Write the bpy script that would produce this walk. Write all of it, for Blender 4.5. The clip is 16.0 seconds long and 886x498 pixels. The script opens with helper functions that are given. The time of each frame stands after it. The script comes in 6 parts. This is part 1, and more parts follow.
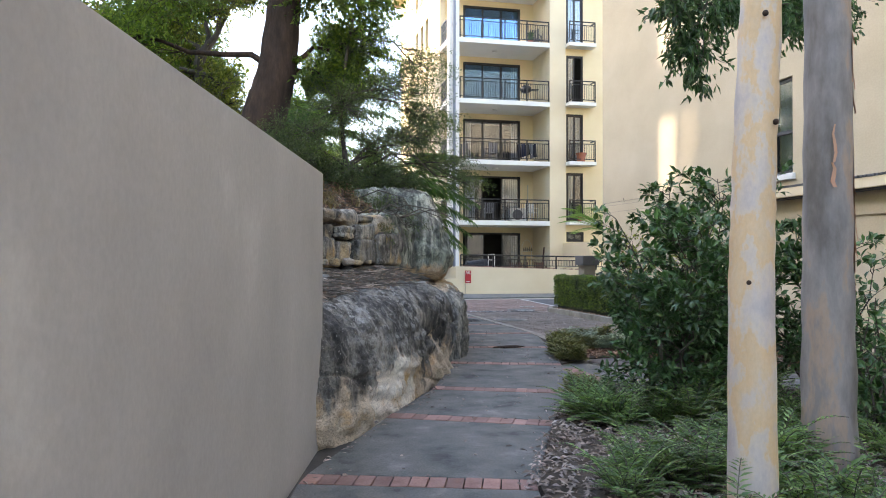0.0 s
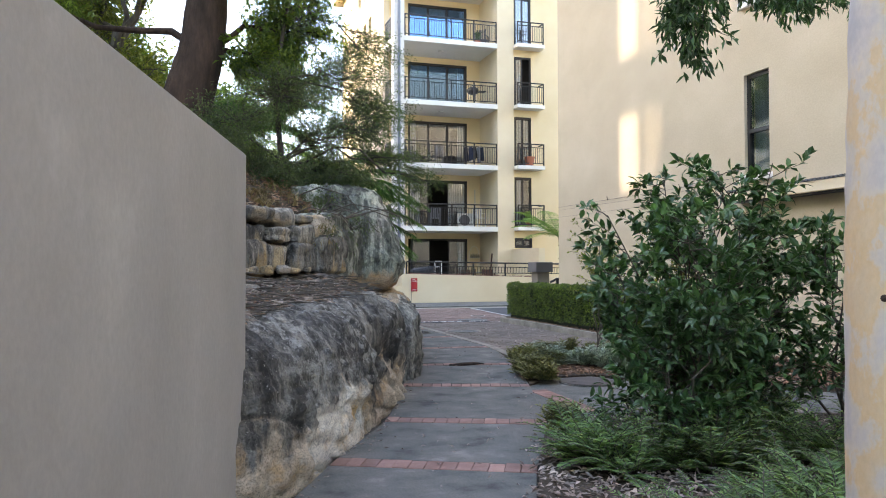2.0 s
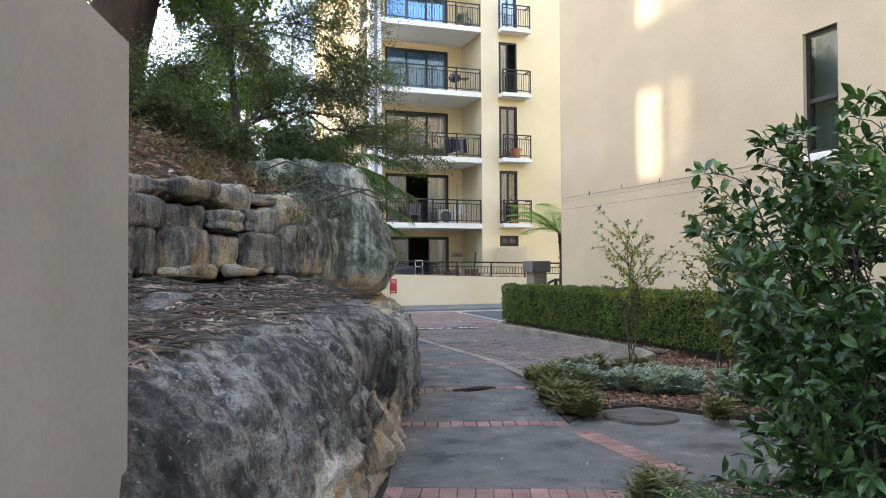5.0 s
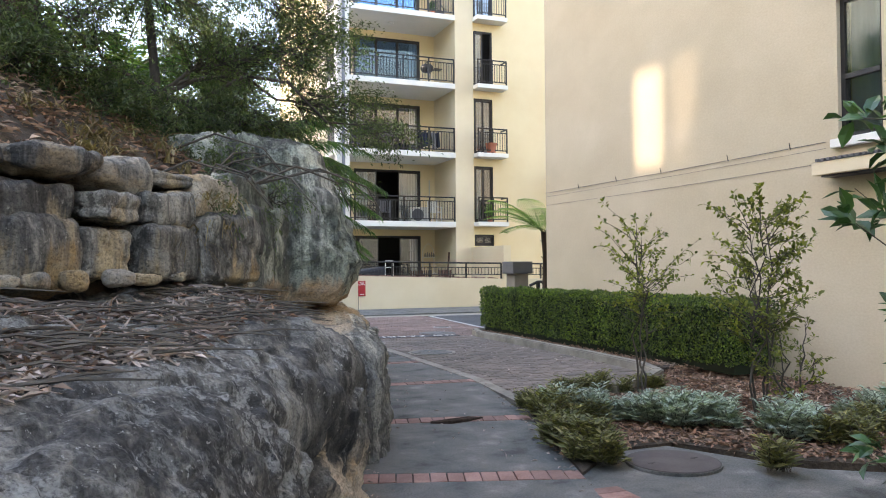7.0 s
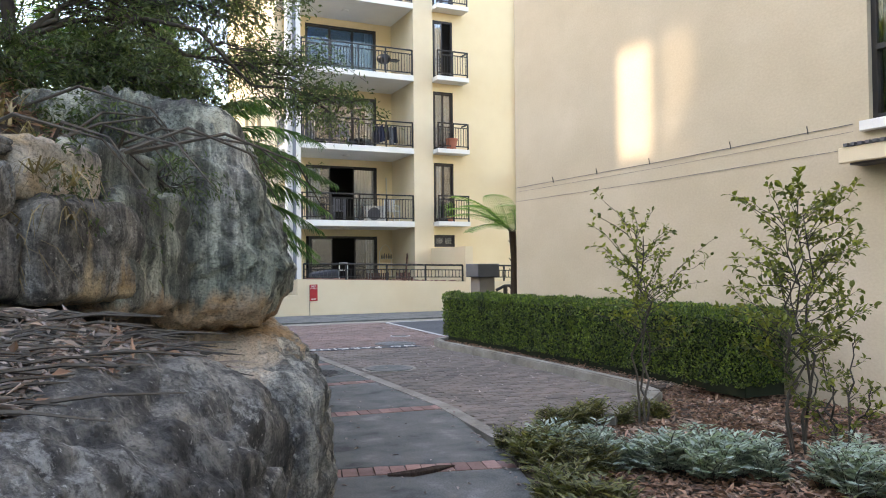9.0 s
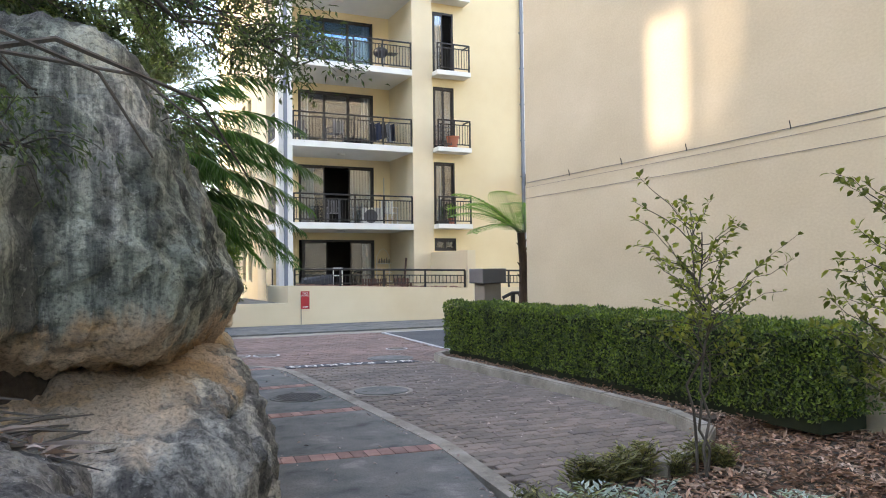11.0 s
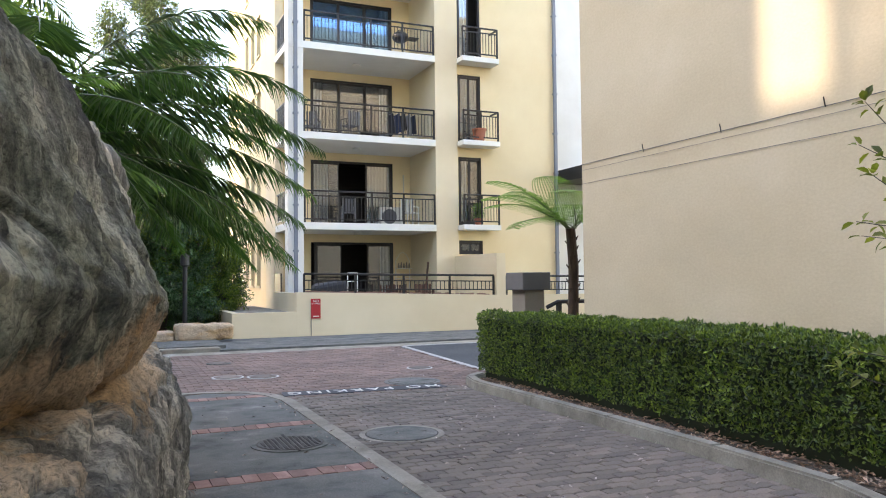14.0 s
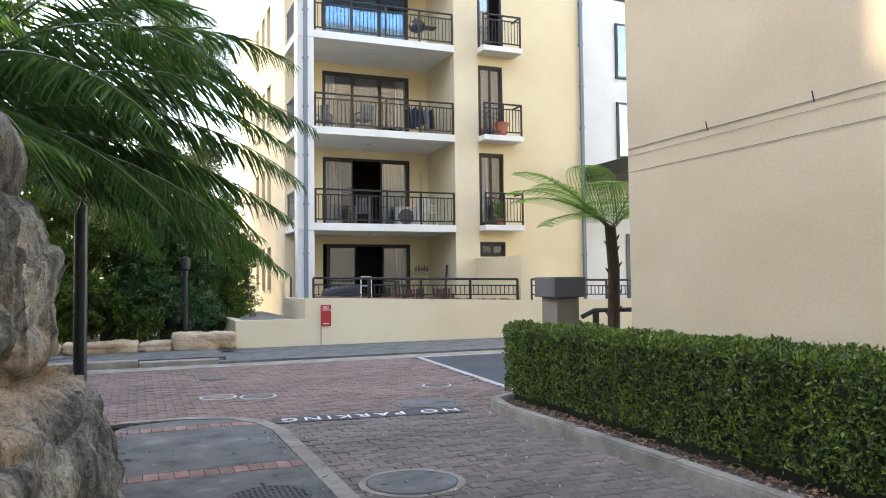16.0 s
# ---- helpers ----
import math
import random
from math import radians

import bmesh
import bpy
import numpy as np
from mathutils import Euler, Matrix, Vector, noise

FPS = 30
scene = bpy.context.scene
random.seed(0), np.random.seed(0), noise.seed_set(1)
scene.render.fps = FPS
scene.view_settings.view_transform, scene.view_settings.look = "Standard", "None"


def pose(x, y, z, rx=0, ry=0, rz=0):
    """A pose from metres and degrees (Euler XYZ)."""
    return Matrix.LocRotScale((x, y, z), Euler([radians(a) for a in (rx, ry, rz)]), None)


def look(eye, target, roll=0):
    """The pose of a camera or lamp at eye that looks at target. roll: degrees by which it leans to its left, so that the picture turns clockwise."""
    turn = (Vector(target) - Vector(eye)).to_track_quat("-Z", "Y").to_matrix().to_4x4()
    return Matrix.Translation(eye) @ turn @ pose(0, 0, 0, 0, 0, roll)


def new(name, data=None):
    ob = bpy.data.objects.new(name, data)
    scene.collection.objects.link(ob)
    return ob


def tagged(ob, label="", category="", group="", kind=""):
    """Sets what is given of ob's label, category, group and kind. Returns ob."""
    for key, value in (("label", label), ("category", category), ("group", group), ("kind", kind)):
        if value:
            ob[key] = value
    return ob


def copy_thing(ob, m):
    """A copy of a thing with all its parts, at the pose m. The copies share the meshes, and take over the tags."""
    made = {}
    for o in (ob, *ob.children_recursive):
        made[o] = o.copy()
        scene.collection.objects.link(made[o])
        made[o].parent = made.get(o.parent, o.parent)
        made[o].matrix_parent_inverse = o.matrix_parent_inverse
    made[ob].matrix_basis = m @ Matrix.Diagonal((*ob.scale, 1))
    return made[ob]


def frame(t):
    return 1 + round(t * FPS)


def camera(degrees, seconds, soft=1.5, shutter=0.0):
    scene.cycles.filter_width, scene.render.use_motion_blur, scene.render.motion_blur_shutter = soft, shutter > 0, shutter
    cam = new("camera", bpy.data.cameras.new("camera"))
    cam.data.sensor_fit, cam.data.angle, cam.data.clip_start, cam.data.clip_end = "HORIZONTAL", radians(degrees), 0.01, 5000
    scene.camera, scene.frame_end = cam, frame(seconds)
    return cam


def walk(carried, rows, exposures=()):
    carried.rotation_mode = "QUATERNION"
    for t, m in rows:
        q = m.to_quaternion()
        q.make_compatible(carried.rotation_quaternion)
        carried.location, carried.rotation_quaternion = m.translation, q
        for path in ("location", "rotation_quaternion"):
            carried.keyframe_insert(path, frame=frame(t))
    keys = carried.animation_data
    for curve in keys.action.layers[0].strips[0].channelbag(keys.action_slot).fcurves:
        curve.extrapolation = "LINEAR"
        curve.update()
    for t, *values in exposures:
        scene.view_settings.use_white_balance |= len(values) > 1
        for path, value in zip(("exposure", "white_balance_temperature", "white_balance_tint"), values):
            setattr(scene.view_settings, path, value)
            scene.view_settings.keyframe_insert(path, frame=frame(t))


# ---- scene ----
cam = camera(60.5, 16.0, soft=1.0)
METRES, EYE, TILT, LEAN, TURN = 13.0, 1.5, 0.0, 0.0, -13.0
ROWS = [
    (0.0, 0.0, 0.0, 0.0, -0.0, 0.78, -0.07),
    (0.5, -0.0055, 0.0246, -0.0, -2.81, 1.21, 0.02),
    (1.0, -0.012, 0.0497, 0.0006, -3.69, 1.32, 0.09),
    (1.5, -0.0103, 0.0799, 0.0004, -4.2, 1.36, 0.1),
    (2.0, -0.009, 0.1086, -0.0005, -4.37, 1.33, 0.14),
    (2.5, -0.0121, 0.1386, -0.0001, -4.61, 1.31, 0.09),
    (3.0, -0.0133, 0.1714, -0.0002, -4.87, 1.31, 0.08),
    (5.5, -0.0189, 0.3294, -0.0011, -7.01, 1.29, 0.35),
    (6.0, -0.0139, 0.3636, 0.0017, -7.52, 1.26, 0.35),
    (6.5, -0.013, 0.3957, 0.0024, -7.87, 1.29, 0.39),
    (7.0, -0.0102, 0.4279, 0.0013, -8.68, 1.3, 0.4),
    (7.5, -0.008, 0.4597, 0.0044, -9.4, 1.3, 0.45),
    (8.0, -0.0081, 0.489, 0.0049, -10.33, 1.35, 0.47),
    (8.5, -0.001, 0.5249, 0.0037, -11.5, 1.34, 0.48),
    (9.0, 0.0072, 0.5542, 0.0042, -11.9, 1.36, 0.53),
    (9.5, 0.0156, 0.584, 0.0044, -12.0, 1.36, 0.55),
    (12.0, 0.0389, 0.7411, 0.0047, -11.57, 2.11, 0.67),
    (12.5, 0.0415, 0.7729, 0.0018, -11.34, 2.24, 0.6),
    (13.0, 0.0473, 0.8053, 0.0032, -10.85, 2.27, 0.61),
    (13.5, 0.0497, 0.8388, 0.0034, -10.51, 2.25, 0.59),
    (14.0, 0.0563, 0.8706, 0.0018, -10.41, 2.26, 0.6),
    (14.5, 0.0619, 0.9007, 0.0034, -10.15, 2.27, 0.64),
    (15.0, 0.0654, 0.933, 0.0037, -10.02, 2.28, 0.65),
    (15.5, 0.0733, 0.962, 0.0044, -9.91, 2.31, 0.69),
    (16.0, 0.0775, 0.9878, 0.0052, -8.91, 2.47, 0.67),
]
walk(cam, [(t, pose(0, 0, EYE, TILT, LEAN, TURN) @ pose(METRES * x, METRES * y, METRES * z, 90 + pitch, roll, yaw)) for t, x, y, z, yaw, pitch, roll in ROWS], [(0.0, 3.16, 7600, 18.0), (3.0, 3.16, 7600, 18.0), (6.0, 3.2, 7850, 18.5), (16.0, 3.16, 7850, 18.5)])

# ---- world, sun, exposure ----
SUN_SIDE, SUN_UP = 20.0, 24.0          # degrees: north of the -x axis, above the horizon
world = bpy.data.worlds.new("world")
scene.world = world
world.use_nodes = True
wn = world.node_tree.nodes
sky = wn.new("ShaderNodeTexSky")
sky.sky_type = "NISHITA"
sky.sun_disc = False
sky.sun_elevation = radians(SUN_UP)
sky.sun_rotation = radians(-90 + SUN_SIDE)
sky.air_density, sky.dust_density, sky.ozone_density = 1.0, 0.9, 1.0
wn["Background"].inputs["Strength"].default_value = 0.15
world.node_tree.links.new(sky.outputs[0], wn["Background"].inputs[0])
sun = new("sun", bpy.data.lights.new("sun", "SUN"))
sun.data.energy, sun.data.angle, sun.data.color = 0.85, radians(0.53), (1.0, 0.93, 0.82)
TO_SUN = Vector((-math.cos(radians(SUN_UP)) * math.cos(radians(SUN_SIDE)), math.cos(radians(SUN_UP)) * math.sin(radians(SUN_SIDE)), math.sin(radians(SUN_UP))))
sun.matrix_world = look(TO_SUN * 60, (0, 0, 0))

# ---- materials ----
def shader(name):
    m = bpy.data.materials.new(name)
    m.use_nodes = True
    t = m.node_tree
    return m, t, t.nodes["Principled BSDF"]


def node(t, kind, **values):
    n = t.nodes.new(kind)
    for k, v in values.items():
        n.inputs[k.replace("_", " ")].default_value = v
    return n


def ramp(t, src, stops):
    r = t.nodes.new("ShaderNodeValToRGB")
    while len(r.color_ramp.elements) < len(stops):
        r.color_ramp.elements.new(0.5)
    for e, (p, c) in zip(r.color_ramp.elements, stops):
        e.position, e.color = p, (*c, 1)
    t.links.new(src, r.inputs[0])
    return r.outputs[0]


def noise_tex(t, scale, stretch=(1, 1, 1), detail=6, rough=0.6, local=False):
    n = node(t, "ShaderNodeTexNoise", Scale=scale, Detail=detail, Roughness=rough)
    m = node(t, "ShaderNodeMapping", Scale=stretch)
    if local:
        t.links.new(t.nodes.new("ShaderNodeTexCoord").outputs["Object"], m.inputs[0])
    else:
        t.links.new(t.nodes.new("ShaderNodeNewGeometry").outputs["Position"], m.inputs[0])
    t.links.new(m.outputs[0], n.inputs["Vector"])
    return n.outputs["Fac"]


def mix(t, a, b, fac, mode="MIX"):
    n = t.nodes.new("ShaderNodeMix")
    n.data_type, n.blend_type = "RGBA", mode
    for slot, v in ((0, fac), (6, a), (7, b)):
        if isinstance(v, (int, float)):
            n.inputs[slot].default_value = v
        elif isinstance(v, tuple):
            n.inputs[slot].default_value = (*v, 1)
        else:
            t.links.new(v, n.inputs[slot])
    return n.outputs[2]


def bump(t, b, height, strength, distance=0.01):
    n = node(t, "ShaderNodeBump", Strength=strength, Distance=distance)
    t.links.new(height, n.inputs["Height"])
    t.links.new(n.outputs[0], b.inputs["Normal"])


def grained(name, stops, scale=1.5, rough=0.8, grain=60, relief=0.3, depth=0.01, stretch=(1, 1, 1), vary=0.0, island=False, metal=0.0, speck=0.25, local=False):
    """A surface with stains (stops over a coarse noise) and a fine grain that also gives relief; vary: by object or island."""
    m, t, b = shader(name)
    col = ramp(t, noise_tex(t, scale, stretch, local=local), stops)
    fine = noise_tex(t, grain, stretch, 4, local=local)
    col = mix(t, col, ramp(t, fine, [(0.3, (0.25, 0.25, 0.25)), (0.7, (1.0, 1.0, 1.0))]), speck, "MULTIPLY")
    if vary:
        src = t.nodes.new("ShaderNodeNewGeometry").outputs["Random Per Island"] if island else t.nodes.new("ShaderNodeObjectInfo").outputs["Random"]
        col = mix(t, col, ramp(t, src, [(0.0, (1 - vary, 1 - vary, 1 - vary)), (1.0, (1 + vary, 1 + vary * 0.9, 1 + vary * 0.8))]), 1.0, "MULTIPLY")
    t.links.new(col, b.inputs["Base Color"])
    b.inputs["Roughness"].default_value, b.inputs["Metallic"].default_value = rough, metal
    bump(t, b, fine, relief, depth)
    return m


def foliage(name, dark, light, gloss=0.45, through_light=0.3, scale=1.2):
    """Leaves: each one a shade of its own, a little light passing through."""
    m, t, b = shader(name)
    geo = t.nodes.new("ShaderNodeNewGeometry")
    one = ramp(t, geo.outputs["Random Per Island"], [(0.0, dark), (0.75, tuple((a + c) / 2 for a, c in zip(dark, light))), (1.0, light)])
    clump = ramp(t, noise_tex(t, scale), [(0.3, (0.6, 0.6, 0.6)), (0.7, (1.25, 1.25, 1.2))])
    col = mix(t, one, clump, 1.0, "MULTIPLY")
    t.links.new(col, b.inputs["Base Color"])
    b.inputs["Roughness"].default_value = gloss
    tr = t.nodes.new("ShaderNodeBsdfTranslucent")
    t.links.new(mix(t, col, (1.5, 1.6, 0.5), 1.0, "MULTIPLY"), tr.inputs[0])
    ms = t.nodes.new("ShaderNodeMixShader")
    ms.inputs[0].default_value = through_light
    t.links.new(b.outputs[0], ms.inputs[1])
    t.links.new(tr.outputs[0], ms.inputs[2])
    t.links.new(ms.outputs[0], t.nodes["Material Output"].inputs[0])
    return m


def glass_pane(name, tint, rough=0.03):
    m, t, b = shader(name)
    b.inputs["Base Color"].default_value = (*tint, 1)
    b.inputs["Roughness"].default_value = rough
    b.inputs["IOR"].default_value = 2.2
    b.inputs["Transmission Weight"].default_value = 1.0
    return m


def plain(name, col, rough=0.5, metal=0.0):
    return grained(name, [(0.3, tuple(c * 0.85 for c in col)), (0.7, col)], 4, rough, 150, 0.08, 0.003, metal=metal, speck=0.12)


def sandstone(name, z0, z1, cover=0.0, green=0.0, pale=(0.62, 0.56, 0.47), lift=1.0, fresh=None, lichen=0.5, vary=0.0):
    """Weathered sandstone: warm rock that gives way to a grey and black skin from height z0 to z1 (z1 below z0: downwards), run-off streaks, lichen; fresh: (middle, reach) of a newly broken pale face."""
    m, t, b = shader(name)
    geo = t.nodes.new("ShaderNodeNewGeometry")

    def math_node(op, a, c, d=None):
        n = t.nodes.new("ShaderNodeMath")
        n.operation = op
        for k, v in enumerate((a, c, d)):
            if isinstance(v, (int, float)):
                n.inputs[k].default_value = v
            elif v is not None:
                t.links.new(v, n.inputs[k])
        return n.outputs[0]

    dark = tuple(c * 0.42 for c in (pale[0], pale[1] * 0.9, pale[2] * 0.78))
    rust = (pale[0] * 0.84, pale[1] * 0.72, pale[2] * 0.56)
    warm = ramp(t, noise_tex(t, 1.3, (1, 1, 2.2)), [(0.32, dark), (0.43, rust), (0.50, tuple(c * 0.8 for c in pale)), (0.58, pale), (0.72, tuple(c * 1.12 for c in pale))])
    k = lift
    grey = ramp(t, noise_tex(t, 1.7, (1, 1, 0.7), 7, 0.62), [(0.34, (0.030 * k, 0.029 * k, 0.029 * k)), (0.46, (0.072 * k, (0.070 + green * 0.02) * k, 0.066 * k)), (0.56, (0.125 * k, (0.121 + green * 0.02) * k, 0.112 * k)), (0.68, (0.20 * k, 0.193 * k, 0.175 * k))])
    streak = ramp(t, noise_tex(t, 7.0, (1, 1, 0.10), 8, 0.72), [(0.42, (0.22, 0.22, 0.23)), (0.50, (0.9, 0.9, 0.9)), (0.58, (2.2, 2.15, 2.05))])
    grey = mix(t, grey, streak, 0.75, "MULTIPLY")
    where = ramp(t, noise_tex(t, 1.2, (1, 1, 1), 3), [(0.46, (0, 0, 0)), (0.60, (lichen, lichen, lichen))])
    mottle = ramp(t, noise_tex(t, 9.0, (1, 1, 0.8), 12, 0.78), [(0.50, (0, 0, 0)), (0.56, (1, 1, 1))])
    grey = mix(t, grey, (0.34, 0.345 + green * 0.08, 0.33), mix(t, (0, 0, 0), mottle, where))
    sep = t.nodes.new("ShaderNodeSeparateXYZ")
    t.links.new(geo.outputs["Position"], sep.inputs[0])
    h = t.nodes.new("ShaderNodeMapRange")
    h.clamp = False
    h.inputs["From Min"].default_value, h.inputs["From Max"].default_value = z0, z1
    t.links.new(sep.outputs["Z"], h.inputs["Value"])
    total = math_node("MINIMUM", math_node("MAXIMUM", h.outputs[0], -0.4), 1.4)
    total = math_node("MULTIPLY_ADD", noise_tex(t, 4.0, (1, 1, 0.12), 6, 0.65), 1.8, total)
    total = math_node("MULTIPLY_ADD", noise_tex(t, 1.0, (1, 1, 0.8), 4), 1.8, total)
    total = math_node("SUBTRACT", total, 1.8 - cover)
    if fresh:
        middle, reach = fresh
        away = t.nodes.new("ShaderNodeVectorMath")
        away.operation = "SUBTRACT"
        t.links.new(geo.outputs["Position"], away.inputs[0])
        away.inputs[1].default_value = middle
        size = t.nodes.new("ShaderNodeVectorMath")
        size.operation = "DIVIDE"
        t.links.new(away.outputs[0], size.inputs[0])
        size.inputs[1].default_value = reach
        ln = t.nodes.new("ShaderNodeVectorMath")
        ln.operation = "LENGTH"
        t.links.new(size.outputs[0], ln.inputs[0])
        near = math_node("SUBTRACT", math_node("MULTIPLY_ADD", noise_tex(t, 3.0, (1, 1, 0.6), 8, 0.7), -1.1, 1.55), ln.outputs["Value"])
        total = math_node("SUBTRACT", total, math_node("MAXIMUM", math_node("MULTIPLY", near, 0.9), 0.0))
        inner = ramp(t, near, [(0.06, (0, 0, 0)), (0.20, (1, 1, 1))])
        new_face = ramp(t, noise_tex(t, 2.2, (1, 1, 1.4), 8, 0.65), [(0.34, (0.62, 0.42, 0.20)), (0.42, (0.66, 0.56, 0.44)), (0.50, (0.76, 0.71, 0.64)), (0.7, (0.84, 0.80, 0.74))])
        warm = mix(t, warm, new_face, inner)
    specks = ramp(t, noise_tex(t, 30.0, (1, 1, 1), 6, 0.7), [(0.62, (0, 0, 0)), (0.65, (0.8, 0.8, 0.8))])
    grey = mix(t, grey, (0.48, 0.48, 0.45), mix(t, (0, 0, 0), specks, lichen))
    col = mix(t, warm, grey, ramp(t, total, [(0.34, (0, 0, 0)), (0.60, (1, 1, 1))]))
    if vary:
        col = mix(t, col, ramp(t, t.nodes.new("ShaderNodeObjectInfo").outputs["Random"], [(0.0, (1 - vary, 1 - vary, 1 - vary)), (1.0, (1 + vary, 1 + vary * 0.92, 1 + vary * 0.8))]), 1.0, "MULTIPLY")
    pits = noise_tex(t, 55, (1, 1, 1.3), 6, 0.7)
    col = mix(t, col, ramp(t, pits, [(0.38, (0.16, 0.155, 0.15)), (0.47, (0.95, 0.95, 0.95)), (0.64, (1.6, 1.57, 1.5))]), 0.55, "MULTIPLY")
    t.links.new(col, b.inputs["Base Color"])
    b.inputs["Roughness"].default_value = 0.88
    bump(t, b, mix(t, noise_tex(t, 11, (1, 1, 0.8), 10, 0.68), pits, 0.3), 1.0, 0.06)
    return m


CREAM = grained("cream_render", [(0.3, (0.70, 0.575, 0.38)), (0.7, (0.77, 0.655, 0.46))], 0.6, 0.85, 90, 0.15, 0.004, speck=0.08)
YELLOW = grained("yellow_render", [(0.3, (0.76, 0.60, 0.355)), (0.7, (0.82, 0.68, 0.43))], 0.5, 0.85, 90, 0.15, 0.004, speck=0.08)
TAN = grained("tan_render", [(0.25, (0.49, 0.405, 0.275)), (0.5, (0.55, 0.46, 0.32)), (0.75, (0.61, 0.515, 0.37))], 0.6, 0.85, 26, 0.3, 0.006, stretch=(1, 1, 1.6), speck=0.14)
WHITE = grained("white_paint", [(0.3, (0.74, 0.72, 0.66)), (0.7, (0.82, 0.80, 0.75))], 1.0, 0.7, 90, 0.12, 0.004, speck=0.08)
GREY_WALL = grained("grey_render", [(0.26, (0.34, 0.334, 0.328)), (0.42, (0.385, 0.378, 0.371)), (0.5, (0.405, 0.398, 0.391)), (0.62, (0.435, 0.428, 0.421)), (0.74, (0.53, 0.525, 0.515))], 0.9, 0.75, 34, 0.22, 0.005, stretch=(1, 1, 0.85), speck=0.14)
BLACK = plain("black_metal", (0.018, 0.018, 0.02), 0.4)
DARK_GREY = plain("dark_grey_paint", (0.10, 0.10, 0.11), 0.5)
PIPE_GREY = plain("grey_pipe_paint", (0.20, 0.22, 0.26), 0.5)
# near-black colour stands in for the shade inside unlit rooms
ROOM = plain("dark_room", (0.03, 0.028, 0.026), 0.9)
CURTAIN = grained("pale_curtain", [(0.3, (0.36, 0.37, 0.37)), (0.7, (0.54, 0.54, 0.53))], 3, 0.9, 60, 0.2, 0.01, stretch=(6, 6, 0.2))
GLASS = glass_pane("window_glass", (0.62, 0.72, 0.80))
# reflection of blue sky put into the tint and specular colour of upper panes
GLASS_BLUE = glass_pane("blue_coated_glass", (0.40, 0.55, 0.72))
GLASS_BLUE.node_tree.nodes["Principled BSDF"].inputs["Specular Tint"].default_value = (0.30, 0.58, 1.0, 1)
GLASS_BLUE.node_tree.nodes["Principled BSDF"].inputs["IOR"].default_value = 3.0
CONCRETE = grained("path_concrete", [(0.33, (0.075, 0.075, 0.07)), (0.42, (0.135, 0.144, 0.133)), (0.5, (0.175, 0.174, 0.16)), (0.58, (0.195, 0.19, 0.175)), (0.68, (0.30, 0.29, 0.265))], 2.6, 0.85, 75, 0.8, 0.008, speck=0.75)
KERB = grained("kerb_concrete", [(0.3, (0.18, 0.16, 0.125)), (0.5, (0.30, 0.27, 0.22)), (0.7, (0.41, 0.375, 0.315))], 2.2, 0.9, 60, 0.5, 0.008, speck=0.4)
BRICK = grained("red_path_brick", [(0.3, (0.26, 0.135, 0.11)), (0.7, (0.42, 0.255, 0.215))], 5, 0.85, 80, 0.5, 0.005, vary=0.3, speck=0.4)
PAVER = grained("worn_paver", [(0.3, (0.145, 0.12, 0.10)), (0.7, (0.235, 0.19, 0.16))], 0.5, 0.88, 70, 0.5, 0.005, vary=0.25, speck=0.4)
PAVER_N = grained("grey_paver_joined", [(0.3, (0.145, 0.12, 0.10)), (0.7, (0.235, 0.19, 0.16))], 0.5, 0.88, 70, 0.5, 0.005, vary=0.25, island=True, speck=0.4)
PAVER_I = grained("worn_paver_far", [(0.3, (0.17, 0.115, 0.095)), (0.7, (0.27, 0.18, 0.15))], 0.4, 0.88, 70, 0.5, 0.005, vary=0.25, island=True, speck=0.4)
WORN_LINE = plain("worn_line_paint", (0.42, 0.41, 0.39), 0.8)
ASPHALT = grained("asphalt", [(0.3, (0.045, 0.05, 0.055)), (0.7, (0.07, 0.075, 0.08))], 1, 0.9, 120, 0.6, 0.006, speck=0.4)
JOINT = grained("sandy_joint", [(0.3, (0.05, 0.045, 0.04)), (0.7, (0.10, 0.09, 0.075))], 3, 0.95, 90, 0.4, 0.005, speck=0.4)
SOIL = grained("garden_soil", [(0.3, (0.045, 0.032, 0.022)), (0.7, (0.11, 0.08, 0.055))], 2.5, 0.95, 30, 0.9, 0.03, speck=0.5)
MULCH = grained("leaf_litter", [(0.3, (0.16, 0.085, 0.055)), (0.55, (0.36, 0.225, 0.155)), (0.72, (0.62, 0.52, 0.43))], 2.0, 0.85, 40, 0.3, 0.005, vary=0.5, island=True, speck=0.2)
LITTER_GREY = grained("bleached_litter", [(0.3, (0.19, 0.14, 0.12)), (0.7, (0.56, 0.48, 0.43))], 2.0, 0.85, 40, 0.3, 0.005, vary=0.45, island=True, speck=0.2)
ROCK_A = sandstone("weathered_sandstone", 0.08, 0.72, 0.10, 0, (0.60, 0.50, 0.39), 1.12, ((1.30, 7.50, 0.20), (1.0, 0.95, 0.40)), 0.9)
ROCK_B = sandstone("buff_sandstone", 1.14, 0.78, 0.20, 0.1, (0.58, 0.47, 0.355), 2.2, None, 0.5)
ROCK_C = sandstone("lichened_sandstone", 1.20, 1.55, 0.10, 0.5, (0.56, 0.42, 0.29), 1.95, None, 0.5)
ROCK_D = sandstone("rough_buff_sandstone", 1.1, 1.8, 0.22, 0.1, (0.50, 0.41, 0.31), 2.1, None, 0.45)
ROCK_S = sandstone("block_sandstone", 0.9, 2.4, 0.04, 0, (0.47, 0.38, 0.25), 1.5, None, 0.8, 0.35)
ROCK_SLAB = sandstone("bleached_sandstone_slab", 1.85, 2.5, -0.05, 0, (0.52, 0.47, 0.40), 1.9, None, 0.5, 0.3)
